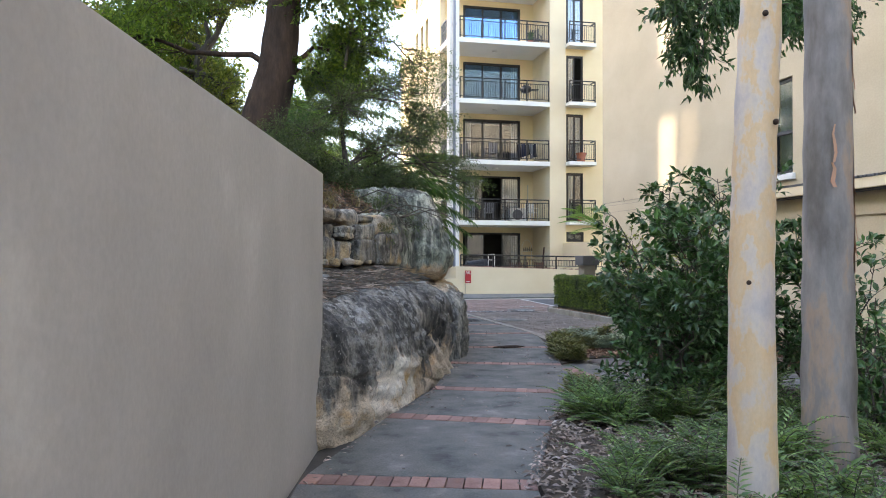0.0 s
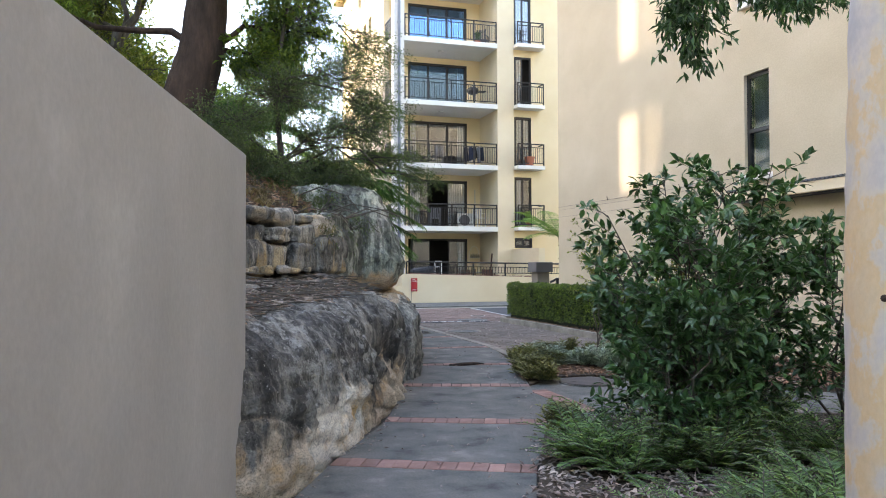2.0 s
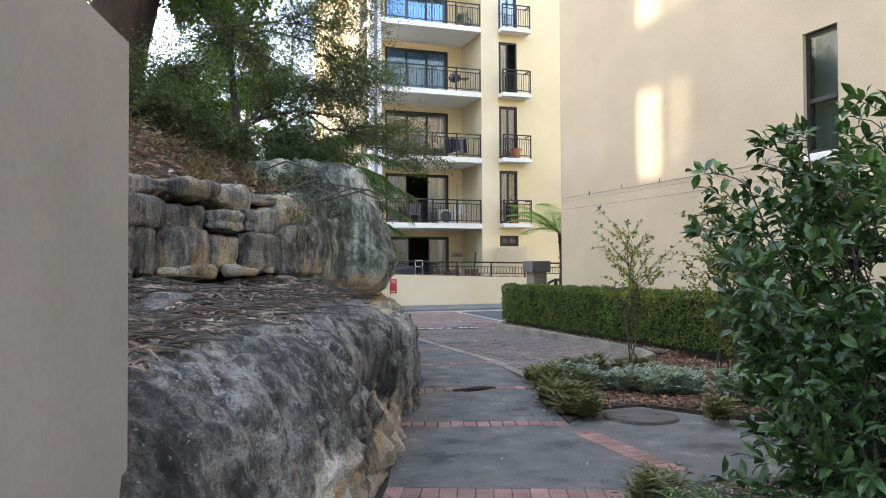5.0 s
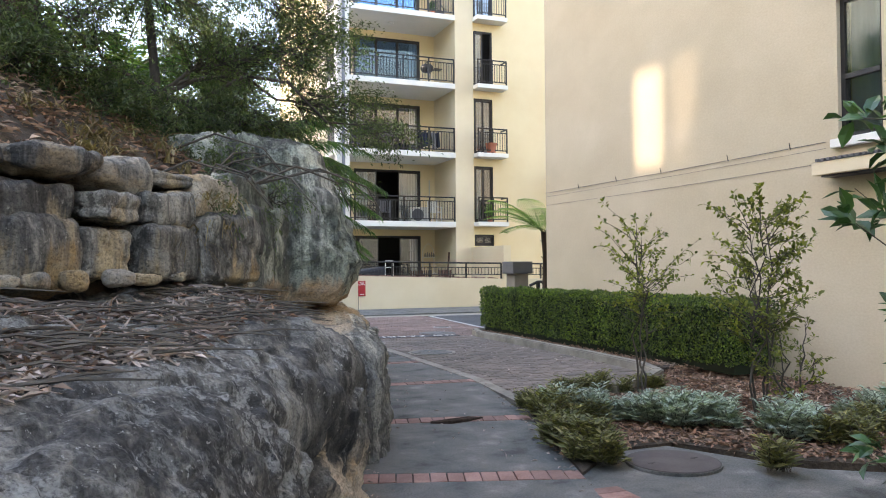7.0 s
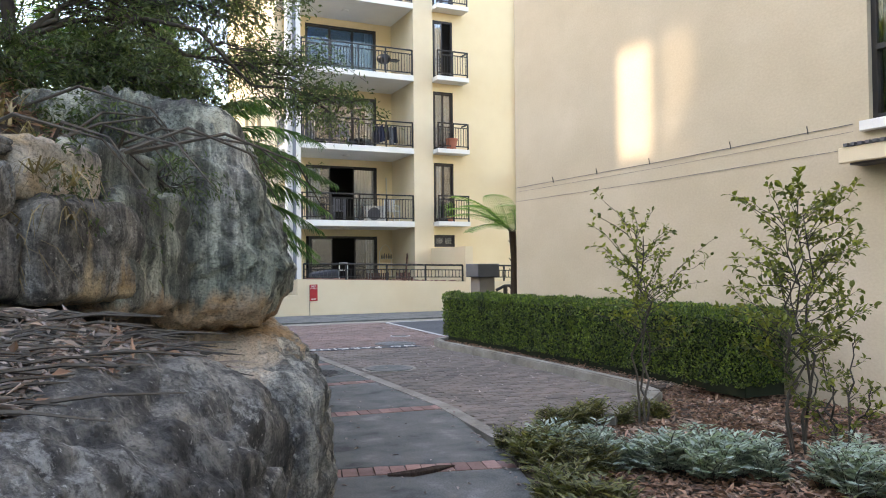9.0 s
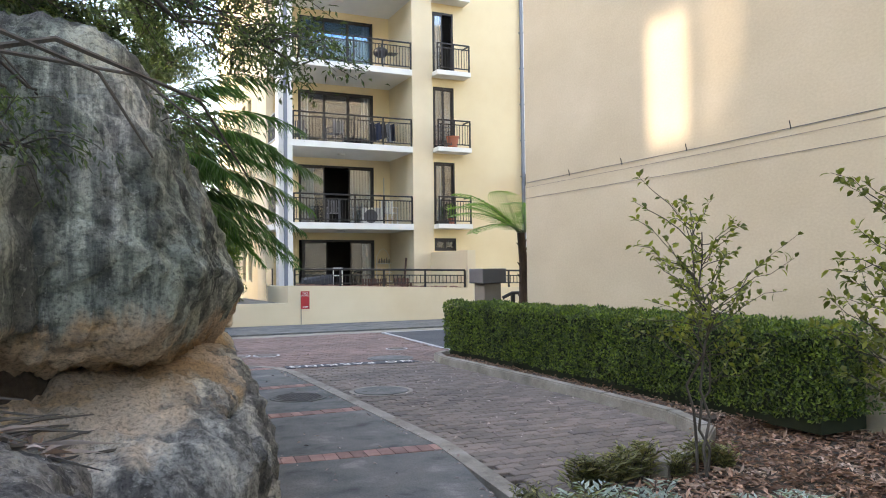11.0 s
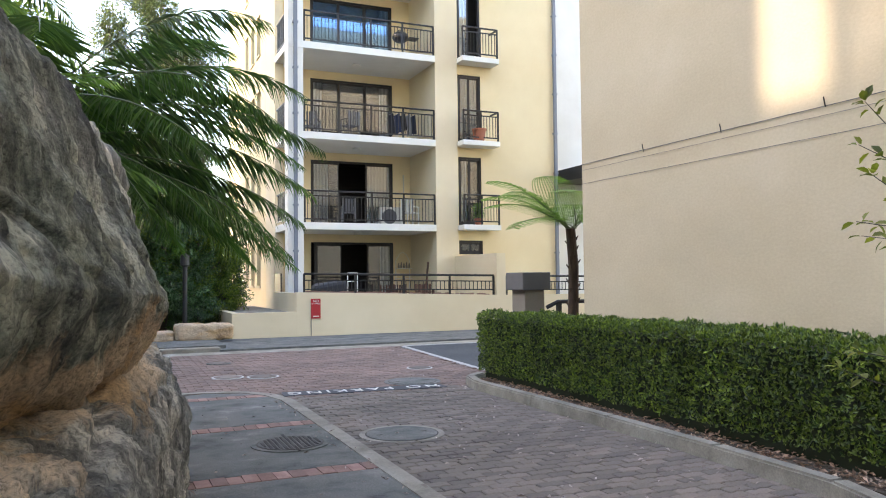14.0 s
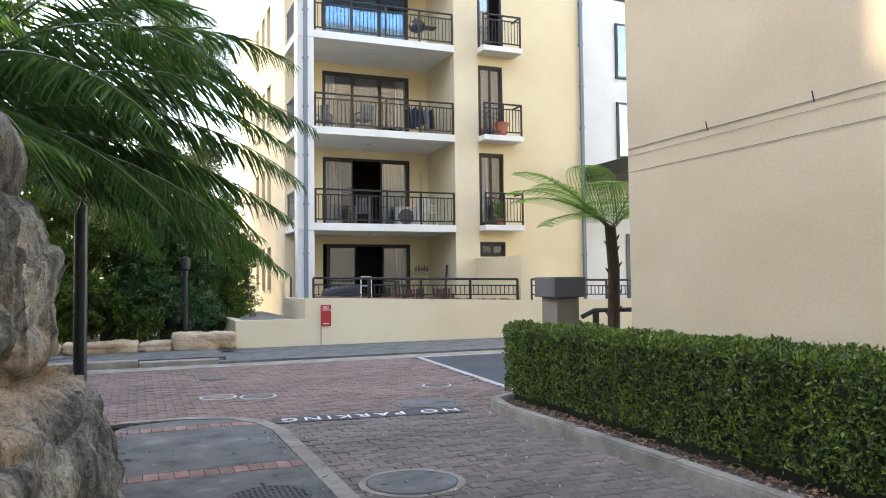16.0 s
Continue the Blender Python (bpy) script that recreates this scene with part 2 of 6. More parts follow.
ROCK_RUST = sandstone("rusty_sandstone_slab", 1.9, 2.5, -0.1, 0, (0.52, 0.34, 0.21), 1.6, None, 0.3)
BARK_DARK = grained("brown_bark", [(0.3, (0.03, 0.018, 0.012)), (0.7, (0.10, 0.06, 0.042))], 6, 0.95, 25, 0.9, 0.03, stretch=(1, 1, 0.25), speck=0.5)
BARK_GREY = grained("grey_twig_bark", [(0.3, (0.055, 0.046, 0.036)), (0.7, (0.125, 0.107, 0.085))], 6, 0.9, 40, 0.6, 0.01, stretch=(1, 1, 0.3), speck=0.4)
BARK_PALE = grained("smooth_cream_gum_bark", [(0.36, (0.42, 0.38, 0.37)), (0.43, (0.52, 0.45, 0.41)), (0.47, (0.57, 0.48, 0.39)), (0.50, (0.62, 0.43, 0.25)), (0.57, (0.60, 0.45, 0.30)), (0.61, (0.56, 0.47, 0.40)), (0.70, (0.46, 0.41, 0.40))], 3.2, 0.5, 60, 0.18, 0.005, stretch=(1, 1, 0.55), speck=0.14)
BARK_GUM = grained("smooth_grey_gum_bark", [(0.36, (0.125, 0.11, 0.10)), (0.46, (0.20, 0.182, 0.175)), (0.55, (0.27, 0.245, 0.235)), (0.60, (0.36, 0.26, 0.20)), (0.66, (0.24, 0.215, 0.205))], 3.0, 0.6, 40, 0.3, 0.006, stretch=(1, 1, 0.35), speck=0.2)
PEEL = grained("peeling_bark", [(0.3, (0.42, 0.20, 0.13)), (0.7, (0.55, 0.32, 0.20))], 5, 0.8, 50, 0.3, 0.006, stretch=(1, 1, 0.3), speck=0.2)
LEAF_HEDGE = foliage("hedge_leaves", (0.016, 0.045, 0.010), (0.22, 0.31, 0.05), 0.38, 0.25, 2.2)
LEAF_BUSH = foliage("glossy_bush_leaves", (0.028, 0.078, 0.03), (0.10, 0.21, 0.07), 0.33, 0.15)
LEAF_OLIVE = foliage("olive_leaves", (0.075, 0.095, 0.028), (0.27, 0.28, 0.08), 0.5, 0.5)
LEAF_FINE = foliage("feathery_leaves", (0.05, 0.08, 0.04), (0.17, 0.22, 0.11), 0.5, 0.4)
LEAF_PALM = foliage("palm_leaflets", (0.035, 0.085, 0.03), (0.11, 0.22, 0.07), 0.35, 0.4)
LEAF_FERN = foliage("tree_fern_fronds", (0.10, 0.20, 0.06), (0.28, 0.42, 0.17), 0.5, 0.4)
LEAF_TREE = foliage("tree_leaves", (0.05, 0.095, 0.025), (0.20, 0.28, 0.06), 0.45, 0.5, 0.6)
LEAF_GUM = foliage("gum_leaves", (0.05, 0.08, 0.04), (0.15, 0.19, 0.11), 0.5, 0.35, 0.5)
LEAF_SILVER = foliage("silver_leaves", (0.24, 0.30, 0.27), (0.48, 0.55, 0.50), 0.6, 0.2)
LEAF_GRASS = foliage("grass_blades", (0.10, 0.11, 0.045), (0.30, 0.28, 0.13), 0.6, 0.25)
LEAF_DRY = foliage("dry_grass", (0.12, 0.09, 0.05), (0.34, 0.26, 0.15), 0.7, 0.2)
LEAF_COVER = foliage("fern_cover", (0.065, 0.135, 0.055), (0.22, 0.34, 0.14), 0.5, 0.33)

# ---- building helpers ----
def home(parent):
    v = Vector()
    while parent:
        v += parent.location
        parent = parent.parent
    return v


def thing(name, at, label="", category="", group="", kind=""):
    ob = new(name)
    ob.location = at
    ob.empty_display_size = 0.2
    return tagged(ob, label, category, group, kind)


def link(name, me, material, parent=None, label=""):
    ob = new(name, me)
    if material:
        me.materials.append(material)
    if parent:
        ob.parent = parent
        if label:
            ob["label"] = label
    return ob


def part(name, bm, material, parent=None, label="", smooth=False):
    """Links a bmesh, given in world metres, as one mesh object."""
    if parent:
        bmesh.ops.translate(bm, vec=-home(parent), verts=bm.verts)
    me = bpy.data.meshes.new(name)
    bm.to_mesh(me)
    bm.free()
    if smooth:
        me.shade_smooth()
    return link(name, me, material, parent, label)


def sheet(name, verts, faces, material, parent=None, label="", smooth=False):
    """The same from arrays, for many small pieces."""
    verts = np.asarray(verts, float)
    if parent:
        verts = verts - np.array(home(parent))
    me = bpy.data.meshes.new(name)
    me.from_pydata(verts.tolist(), [], [list(f) for f in faces])
    if smooth:
        me.shade_smooth()
    return link(name, me, material, parent, label)


def box(bm, x0, x1, y0, y1, z0, z1, bevel=0.0):
    r = bmesh.ops.create_cube(bm, size=1.0)
    vs = r["verts"]
    bmesh.ops.scale(bm, vec=(x1 - x0, y1 - y0, z1 - z0), verts=vs)
    bmesh.ops.translate(bm, vec=((x0 + x1) / 2, (y0 + y1) / 2, (z0 + z1) / 2), verts=vs)
    if bevel:
        bmesh.ops.bevel(bm, geom=list({e for v in vs for e in v.link_edges}), offset=bevel, segments=2, affect="EDGES", profile=0.5)
    return bm


def boxed(*args, bevel=0.0):
    return box(bmesh.new(), *args, bevel=bevel)


def prism(bm, pts, z0, z1):
    lo = [bm.verts.new((x, y, z0)) for x, y in pts]
    hi = [bm.verts.new((x, y, z1)) for x, y in pts]
    n = len(pts)
    bm.faces.new(hi)
    bm.faces.new(lo[::-1])
    for i in range(n):
        bm.faces.new((lo[i], lo[(i + 1) % n], hi[(i + 1) % n], hi[i]))
    bmesh.ops.recalc_face_normals(bm, faces=bm.faces)
    return bm


def tube(bm, pts, radii, n=8):
    """A round bar along a line of points, tapering with the radii."""
    rings = []
    pts = [Vector(p) for p in pts]
    for i, p in enumerate(pts):
        d = (pts[min(i + 1, len(pts) - 1)] - pts[max(i - 1, 0)]).normalized()
        a = d.cross(Vector((0.13, 0.97, 0.21))).normalized()
        b = d.cross(a)
        r = radii[i] if isinstance(radii, (list, tuple)) else radii
        rings.append([bm.verts.new(p + r * (math.cos(k) * a + math.sin(k) * b)) for k in (2 * math.pi * j / n for j in range(n))])
    for r0, r1 in zip(rings, rings[1:]):
        for j in range(n):
            bm.faces.new((r0[j], r0[(j + 1) % n], r1[(j + 1) % n], r1[j]))
    bm.faces.new(rings[0][::-1])
    bm.faces.new(rings[-1])
    return bm


def disc(bm, x, y, z0, z1, r, n=32, ry=None):
    return prism(bm, [(x + r * math.cos(2 * math.pi * k / n), y + (ry or r) * math.sin(2 * math.pi * k / n)) for k in range(n)], z0, z1)


def leaves(P, D, N, L, W, fold=0.25, fine=False):
    """Arrays of leaf blades: base P, along D, upper side N, length L, width W."""
    P, D, N = (np.asarray(a, float) for a in (P, D, N))
    D = D / (np.linalg.norm(D, axis=1, keepdims=True) + 1e-9)
    S = np.cross(D, N)
    S = S / (np.linalg.norm(S, axis=1, keepdims=True) + 1e-9)
    U = np.cross(S, D)
    L, W = np.broadcast_to(L, len(P))[:, None], np.broadcast_to(W, len(P))[:, None]
    n = len(P)
    if fine:
        rows = [P, P + D * L * 0.3 + S * W * 0.42 + U * W * fold, P + D * L * 0.65 + S * W * 0.45 + U * W * fold * 0.8, P + D * L - U * L * 0.12,
                P + D * L * 0.65 - S * W * 0.45 + U * W * fold * 0.8, P + D * L * 0.3 - S * W * 0.42 + U * W * fold, P + D * L * 0.5 + U * L * 0.03]
        faces = ((0, 1, 6), (1, 2, 6), (2, 3, 6), (3, 4, 6), (4, 5, 6), (5, 0, 6))
    else:
        rows = [P, P + D * L * 0.45 + S * W * 0.5 + U * W * fold, P + D * L - U * L * 0.1, P + D * L * 0.45 - S * W * 0.5 + U * W * fold]
        faces = ((0, 1, 2), (0, 2, 3))
    k = len(rows)
    V = np.stack(rows, 1).reshape(-1, 3)
    base = np.arange(n)[:, None] * k
    F = np.concatenate([base + np.array(f)[None, :] for f in faces], 0)
    return V, F


def leafy(name, sets, material, parent, label=""):
    """One crown out of several (verts, faces) sets."""
    V, F, o = [], [], 0
    for v, f in sets:
        V.append(v)
        F.append(f + o)
        o += len(v)
    return sheet(name, np.concatenate(V), np.concatenate(F), material, parent, label)


RNG = np.random.default_rng(5)


def rand_dirs(n, up=0.0):
    d = RNG.normal(size=(n, 3))
    d[:, 2] += up
    return d / np.linalg.norm(d, axis=1, keepdims=True)


def superrock(name, at, half, turn, power, seed, rough=0.1, material=None, parent=None, cuts=40, tilt=0.0, layers=0.05, lean=0.0, knee=-0.3, under=0.0, side_tilt=0.0, grooves=0.0):
    """A boulder: a rounded block broken by bedding, flutes and cracks. at is its middle; its +x face leans back above the knee and is undercut below it; side_tilt lowers the top towards +x."""
    bm = bmesh.new()
    bmesh.ops.create_cube(bm, size=2.0)
    bmesh.ops.subdivide_edges(bm, edges=bm.edges[:], cuts=cuts, use_grid_fill=True)
    c, s = math.cos(radians(turn)), math.sin(radians(turn))
    off = Vector((seed * 7.3, seed * 3.1, seed * 5.7))
    hx, hy, hz = half
    small = min(1.0, hz / 0.5)
    for v in bm.verts:
        p = v.co
        k = (abs(p.x) ** power + abs(p.y) ** power + abs(p.z) ** power) ** (-1 / power)
        n = (p * k)
        q = Vector((n.x * hx, n.y * hy, n.z * hz))
        way = Vector((n.x / hx, n.y / hy, n.z / hz)).normalized()
        d = rough * 1.3 * noise.fractal(q * 0.8 + off, 1.0, 2.0, 2) + rough * 0.8 * noise.fractal(q * 2.7 + off, 0.9, 2.1, 3)
        ridge = noise.noise(Vector((q.x * 0.5, q.y * 0.5, q.z * 3.0 + 0.7 * noise.noise(q * 0.7 + off))) + off)
        flute = noise.noise(Vector((q.x * 4.2, q.y * 4.2, q.z * 0.6)) + off)
        crack = noise.noise(Vector((q.x * 0.9, q.y * 0.9, q.z * 1.4)) + off * 2)
        flat = 1.0 - 0.7 * max(0.0, way.z)
        d += flat * layers * (abs(ridge) ** 0.6 - 0.5) + flat * layers * 0.7 * flute - layers * 0.9 * max(0.0, 1 - abs(crack) * 16)
        chip = noise.voronoi(q * 4.5 + off)[0]
        d -= 0.06 * small * (0.30 - min(chip[1] - chip[0], 0.30)) * max(0.0, 0.5 + noise.noise(q * 1.5 - off))
        d += (0.012 + 0.026 * small) * noise.fractal(Vector((q.x * 10, q.y * 10, q.z * 6)) + off, 0.8, 2.2, 5)
        if grooves:
            w = max(0.0, min(1.0, (q.y + 0.3 * hy) / (0.6 * hy))) * max(0.0, min(1.0, (q.x + 0.2 * hx) / (0.5 * hx)))
            d += grooves * w * noise.noise(Vector((0.4 * (q.y - 1.3 * q.z), 0.6 * q.x, 4.5 * (q.z + 0.75 * q.y))) + off)
        q += way * d
        share = max(0.0, min(1.0, 0.5 + q.x / hx))
        q.x -= share * (lean * max(0.0, q.z - knee) + under * max(0.0, knee - q.z))
        q.z += tilt * q.y - side_tilt * q.x * max(0.0, q.z / hz)
        v.co = Vector((q.x * c - q.y * s, q.x * s + q.y * c, q.z)) + Vector(at)
    return part(name, bm, material, parent, smooth=True)

# ---- ground, paths, road ----
part("ground", boxed(-900, 900, -900, 900, -1.2, -0.06), SOIL, label="")
tagged(bpy.data.objects["ground"], "bare brown soil reaching away on all sides", "ground", kind="structure")

# the footpath: a bent strip of concrete bays with brick courses between them
PATH_MID = [(-0.35, -3.0), (-0.05, 0.0), (0.45, 2.6), (1.0, 5.05), (1.85, 6.92), (2.62, 8.4), (3.35, 10.5), (3.98, 12.45), (4.50, 14.8), (4.48, 16.9), (4.46, 19.0), (4.44, 21.15)]
PATH_HALF = [0.8, 0.8, 0.8, 0.8, 0.78, 0.78, 0.8, 0.8, 0.78, 0.78, 0.78, 0.78]


def row_axis(i):
    """The way across the path at course i."""
    a = Vector(PATH_MID[max(i - 1, 0)])
    b = Vector(PATH_MID[min(i + 1, len(PATH_MID) - 1)])
    d = (b - a).normalized()
    return Vector((d.y, -d.x)), d


footpath = tagged(part("footpath", boxed(-1.6, 5.3, -3, 21.2, -0.3, -0.055), JOINT), "grey concrete footpath with red brick courses", "path", kind="structure")
brick_me = None
for i in range(len(PATH_MID)):
    side, along = row_axis(i)
    mid, half = Vector(PATH_MID[i]), PATH_HALF[i]
    if i + 1 < len(PATH_MID):
        s2, a2 = row_axis(i + 1)
        m2, h2 = Vector(PATH_MID[i + 1]), PATH_HALF[i + 1]
        g = 0.12
        pts = [mid - side * half + along * g, mid + side * half + along * g, m2 + s2 * h2 - a2 * g, m2 - s2 * h2 - a2 * g]
        bay = prism(bmesh.new(), [(p.x, p.y) for p in pts], -0.14, 0.0)
        bmesh.ops.bevel(bay, geom=[e for e in bay.edges if all(v.co.z > -0.01 for v in e.verts)], offset=0.008, segments=1, affect="EDGES")
        part("concrete_bay", bay, CONCRETE, footpath)
    if i == len(PATH_MID) - 1:
        # the rounded end of the path at the crossing
        pts = [mid - side * half + along * 0.12] + [mid + side * (half * math.cos(k)) + along * (0.12 + 0.38 * math.sin(k)) for k in np.linspace(0, math.pi * 0.97, 12)]
        part("concrete_bay", prism(bmesh.new(), [(p.x, p.y) for p in pts], -0.14, 0.0), CONCRETE, footpath)
    count = 13
    w = 2 * half / count
    for k in range(count):
        if brick_me is None:
            b = boxed(-0.0578, 0.0578, -0.114, 0.114, -0.10, 0.0, bevel=0.004)
            brick_me = bpy.data.meshes.new("brick")
            b.to_mesh(brick_me)
            b.free()
            brick_me.materials.append(BRICK)
        ob = new("brick", brick_me)
        ob.parent = footpath
        p = mid - side * (half - w * (k + 0.5))
        ob.location = (p.x, p.y, 0.001 + random.uniform(-0.003, 0.004))
        ob.rotation_euler = (random.uniform(-0.01, 0.01), random.uniform(-0.015, 0.015), math.atan2(along.y, along.x) - math.pi / 2 + random.uniform(-0.02, 0.02))

# the side branch of the path
tagged(part("side_path", prism(bmesh.new(), [(2.95, 8.0), (4.3, 8.15), (9.0, 6.75), (9.0, 8.3), (7.2, 8.75), (5.75, 9.75), (5.25, 10.75), (4.75, 11.3), (4.1, 11.3), (3.3, 9.2)], -0.15, -0.012), CONCRETE), "plain grey concrete side path", "path", kind="structure")
for k in range(12):
    ob = new("brick", brick_me)
    ob.parent = bpy.data.objects["side_path"]
    ob.location = (4.03 + 0.003 * k, 8.52 + 0.122 * k, -0.006)
    ob.rotation_euler = (0, 0, radians(88) + random.uniform(-0.02, 0.02))

# driveway bed, kerbs, road
tagged(part("driveway_bed", prism(bmesh.new(), [(5.3, 12.8), (6.4, 13.3), (7.7, 14.1), (7.8, 20.9), (9.0, 21.6), (9.4, 27.4), (-4, 27.4), (-4, 21.7), (5.3, 21.6)], -0.2, -0.022), JOINT), "sandy bed under the driveway pavers", "driveway", kind="structure")
tagged(part("road", prism(bmesh.new(), [(8.98, 21.2), (60, 21.2), (60, 27.6), (9.42, 27.6)], -0.2, -0.012), ASPHALT), "dark grey asphalt road", "road", kind="structure")
part("white_line", prism(bmesh.new(), [(8.86, 21.6), (8.97, 21.6), (9.41, 27.3), (9.30, 27.3)], -0.1, -0.004), WORN_LINE, bpy.data.objects["road"], "worn white painted line")
part("far_line", boxed(9.4, 60, 27.3, 27.4, -0.1, -0.004), WORN_LINE, bpy.data.objects["road"], "worn white painted line")
far_walk = tagged(part("pavement", prism(bmesh.new(), [(5.2, 28.0), (60, 28.6), (60, 30.98), (5.6, 30.98)], -0.2, 0.035), CONCRETE), "grey concrete pavement below the boundary wall", "pavement", kind="structure")
part("gutter", prism(bmesh.new(), [(-20, 27.4), (60, 27.4), (60, 28.7), (5.2, 28.1), (-20, 28.3)], -0.2, -0.008), KERB, far_walk, "pale concrete gutter")
for x0, x1 in ((-20, 1.2), (1.2, 3.9), (3.9, 5.4)):
    part("kerb", boxed(x0 + 0.006, x1 - 0.006, 28.0, 28.3, -0.2, 0.13 if x1 < 5 else 0.09, bevel=0.02), KERB, far_walk, "weathered concrete kerb")
part("verge", boxed(-20, 5.55, 28.3, 30.2, -0.2, 0.11), CONCRETE, far_walk)

# concrete edge strip between path and pavers, bending round the path's end
strip = [(5.08, 13.0), (5.31, 14.8), (5.31, 17.0), (5.31, 19.0), (5.30, 20.6), (5.18, 21.15), (4.9, 21.55), (4.4, 21.75), (3.7, 21.75)]
bm = bmesh.new()
ring = []
for i, (x, y) in enumerate(strip):
    d = (Vector(strip[min(i + 1, len(strip) - 1)]) - Vector(strip[max(i - 1, 0)])).normalized()
    n = Vector((d.y, -d.x)) * 0.075
    ring.append([bm.verts.new((x - n.x, y - n.y, -0.15)), bm.verts.new((x - n.x, y - n.y, 0.008)), bm.verts.new((x + n.x, y + n.y, 0.008)), bm.verts.new((x + n.x, y + n.y, -0.15))])
for a, b in zip(ring, ring[1:]):
    for j in range(3):
        bm.faces.new((a[j], a[j + 1], b[j + 1], b[j]))
bmesh.ops.recalc_face_normals(bm, faces=bm.faces)
tagged(part("edge_strip", bm, KERB), "narrow concrete edge strip along the path", "kerb", kind="structure")

# kerb of the hedge bed
kerb_line = [(6.2, 12.95), (6.95, 13.35), (7.55, 13.85), (7.80, 14.6), (7.86, 15.8), (7.88, 17.3), (7.88, 18.8), (7.86, 20.3), (8.0, 20.85), (8.3, 21.1)]
bed_kerb = thing("bed_kerb", (7.9, 17, 0), "weathered pale concrete kerb along the hedge bed", "kerb", kind="structure")
for a, b in zip(kerb_line, kerb_line[1:]):
    a, b = Vector(a), Vector(b)
    d = (b - a).normalized()
    n = Vector((d.y, -d.x)) * -0.07
    a2, b2 = a + d * 0.004, b - d * 0.004
    k = prism(bmesh.new(), [tuple(a2 - n), tuple(b2 - n), tuple(b2 + n), tuple(a2 + n)], -0.1, 0.13)
    bmesh.ops.bevel(k, geom=[e for e in k.edges if all(v.co.z > 0.1 for v in e.verts)], offset=0.018, segments=2, affect="EDGES")
    part("kerb_stone", k, KERB, bed_kerb)


def path_edge(i, j):
    return [tuple(Vector(PATH_MID[k]) + row_axis(k)[0] * (PATH_HALF[k] + 0.004)) for k in range(i, j)]


def bed(name, outline, height, label, seed):
    """A slab of soil inside an outline."""
    bm = prism(bmesh.new(), outline, -0.2, height)
    bmesh.ops.triangulate(bm, faces=[f for f in bm.faces if abs(f.normal.z) > 0.5])
    return tagged(part(name, bm, SOIL), label, "garden bed", kind="structure")


bed("garden_bed_near", [*path_edge(0, 6), (3.5, 8.2), (4.4, 8.05), (9.0, 6.7), (9.0, -14), (0.6, -14)], 0.025, "bare soil garden bed under shrubs and gum trees", 1)
bed("garden_bed_mid", [path_edge(6, 7)[0], (4.72, 10.75), (5.3, 10.75), (5.85, 9.85), (7.3, 8.85), (9.0, 8.35), (9.0, 14.6), (7.75, 14.3), (7.45, 13.75), (6.8, 13.25), (6.1, 12.9), (5.12, 12.9), *path_edge(7, 8)], 0.012, "mulched garden bed of saplings and silver ground cover", 2)
bed("garden_bed_hedge", [(7.93, 14.2), (9.0, 14.6), (9.0, 21.0), (8.35, 21.0), (8.05, 20.8), (7.93, 20.2)], 0.08, "mulched bed under the clipped hedge", 3)

# ---- large walls ----
# low grey wall along the path
W_DIR = Vector((math.sin(radians(13)), math.cos(radians(13))))
W_END = Vector((0.455, 6.48))
W_N = Vector((-W_DIR.y, W_DIR.x)) * 0.24
far = W_END - W_DIR * 16
wall = prism(bmesh.new(), [tuple(W_END), tuple(W_END + W_N), tuple(far + W_N), tuple(far)], -0.2, 2.23)
bmesh.ops.bevel(wall, geom=[e for e in wall.edges if all(v.co.z > 2 for v in e.verts) or abs(e.verts[0].co.z - e.verts[1].co.z) > 1], offset=0.012, segments=2, affect="EDGES")
tagged(part("wall_grey", wall, GREY_WALL), "smooth grey cement-rendered garden wall with faint stains", "wall", kind="structure")

# tall tan building to the right of the path, with its window
WIN_Y0, WIN_Y1, WIN_Z0, WIN_Z1 = 11.62, 12.22, 3.03, 4.75
tall = thing("wall_tan", (9.2, 0, 0), "tall blank tan rendered apartment wall with a narrow window", "wall", kind="structure")
TOP = 16.0
for n, b in (("wall", (9.0, 9.35, -30, WIN_Y0, -0.2, TOP)), ("wall", (9.0, 9.35, WIN_Y1, 19.4, -0.2, TOP)), ("wall", (9.0, 9.35, WIN_Y0, WIN_Y1, -0.2, WIN_Z0)), ("wall", (9.0, 9.35, WIN_Y0, WIN_Y1, WIN_Z1, WIN_Z1 + 1.25)),
             ("wall", (9.0, 9.35, WIN_Y0, WIN_Y1, WIN_Z1 + 2.9, TOP)), ("wall", (9.35, 30, 19.1, 19.4, -0.2, TOP)), ("wall", (9.35, 30, -30, -29.7, -0.2, TOP)), ("roof", (9.0, 30, -30, 19.4, TOP, TOP + 0.2))):
    part(n, boxed(*b), TAN, tall)


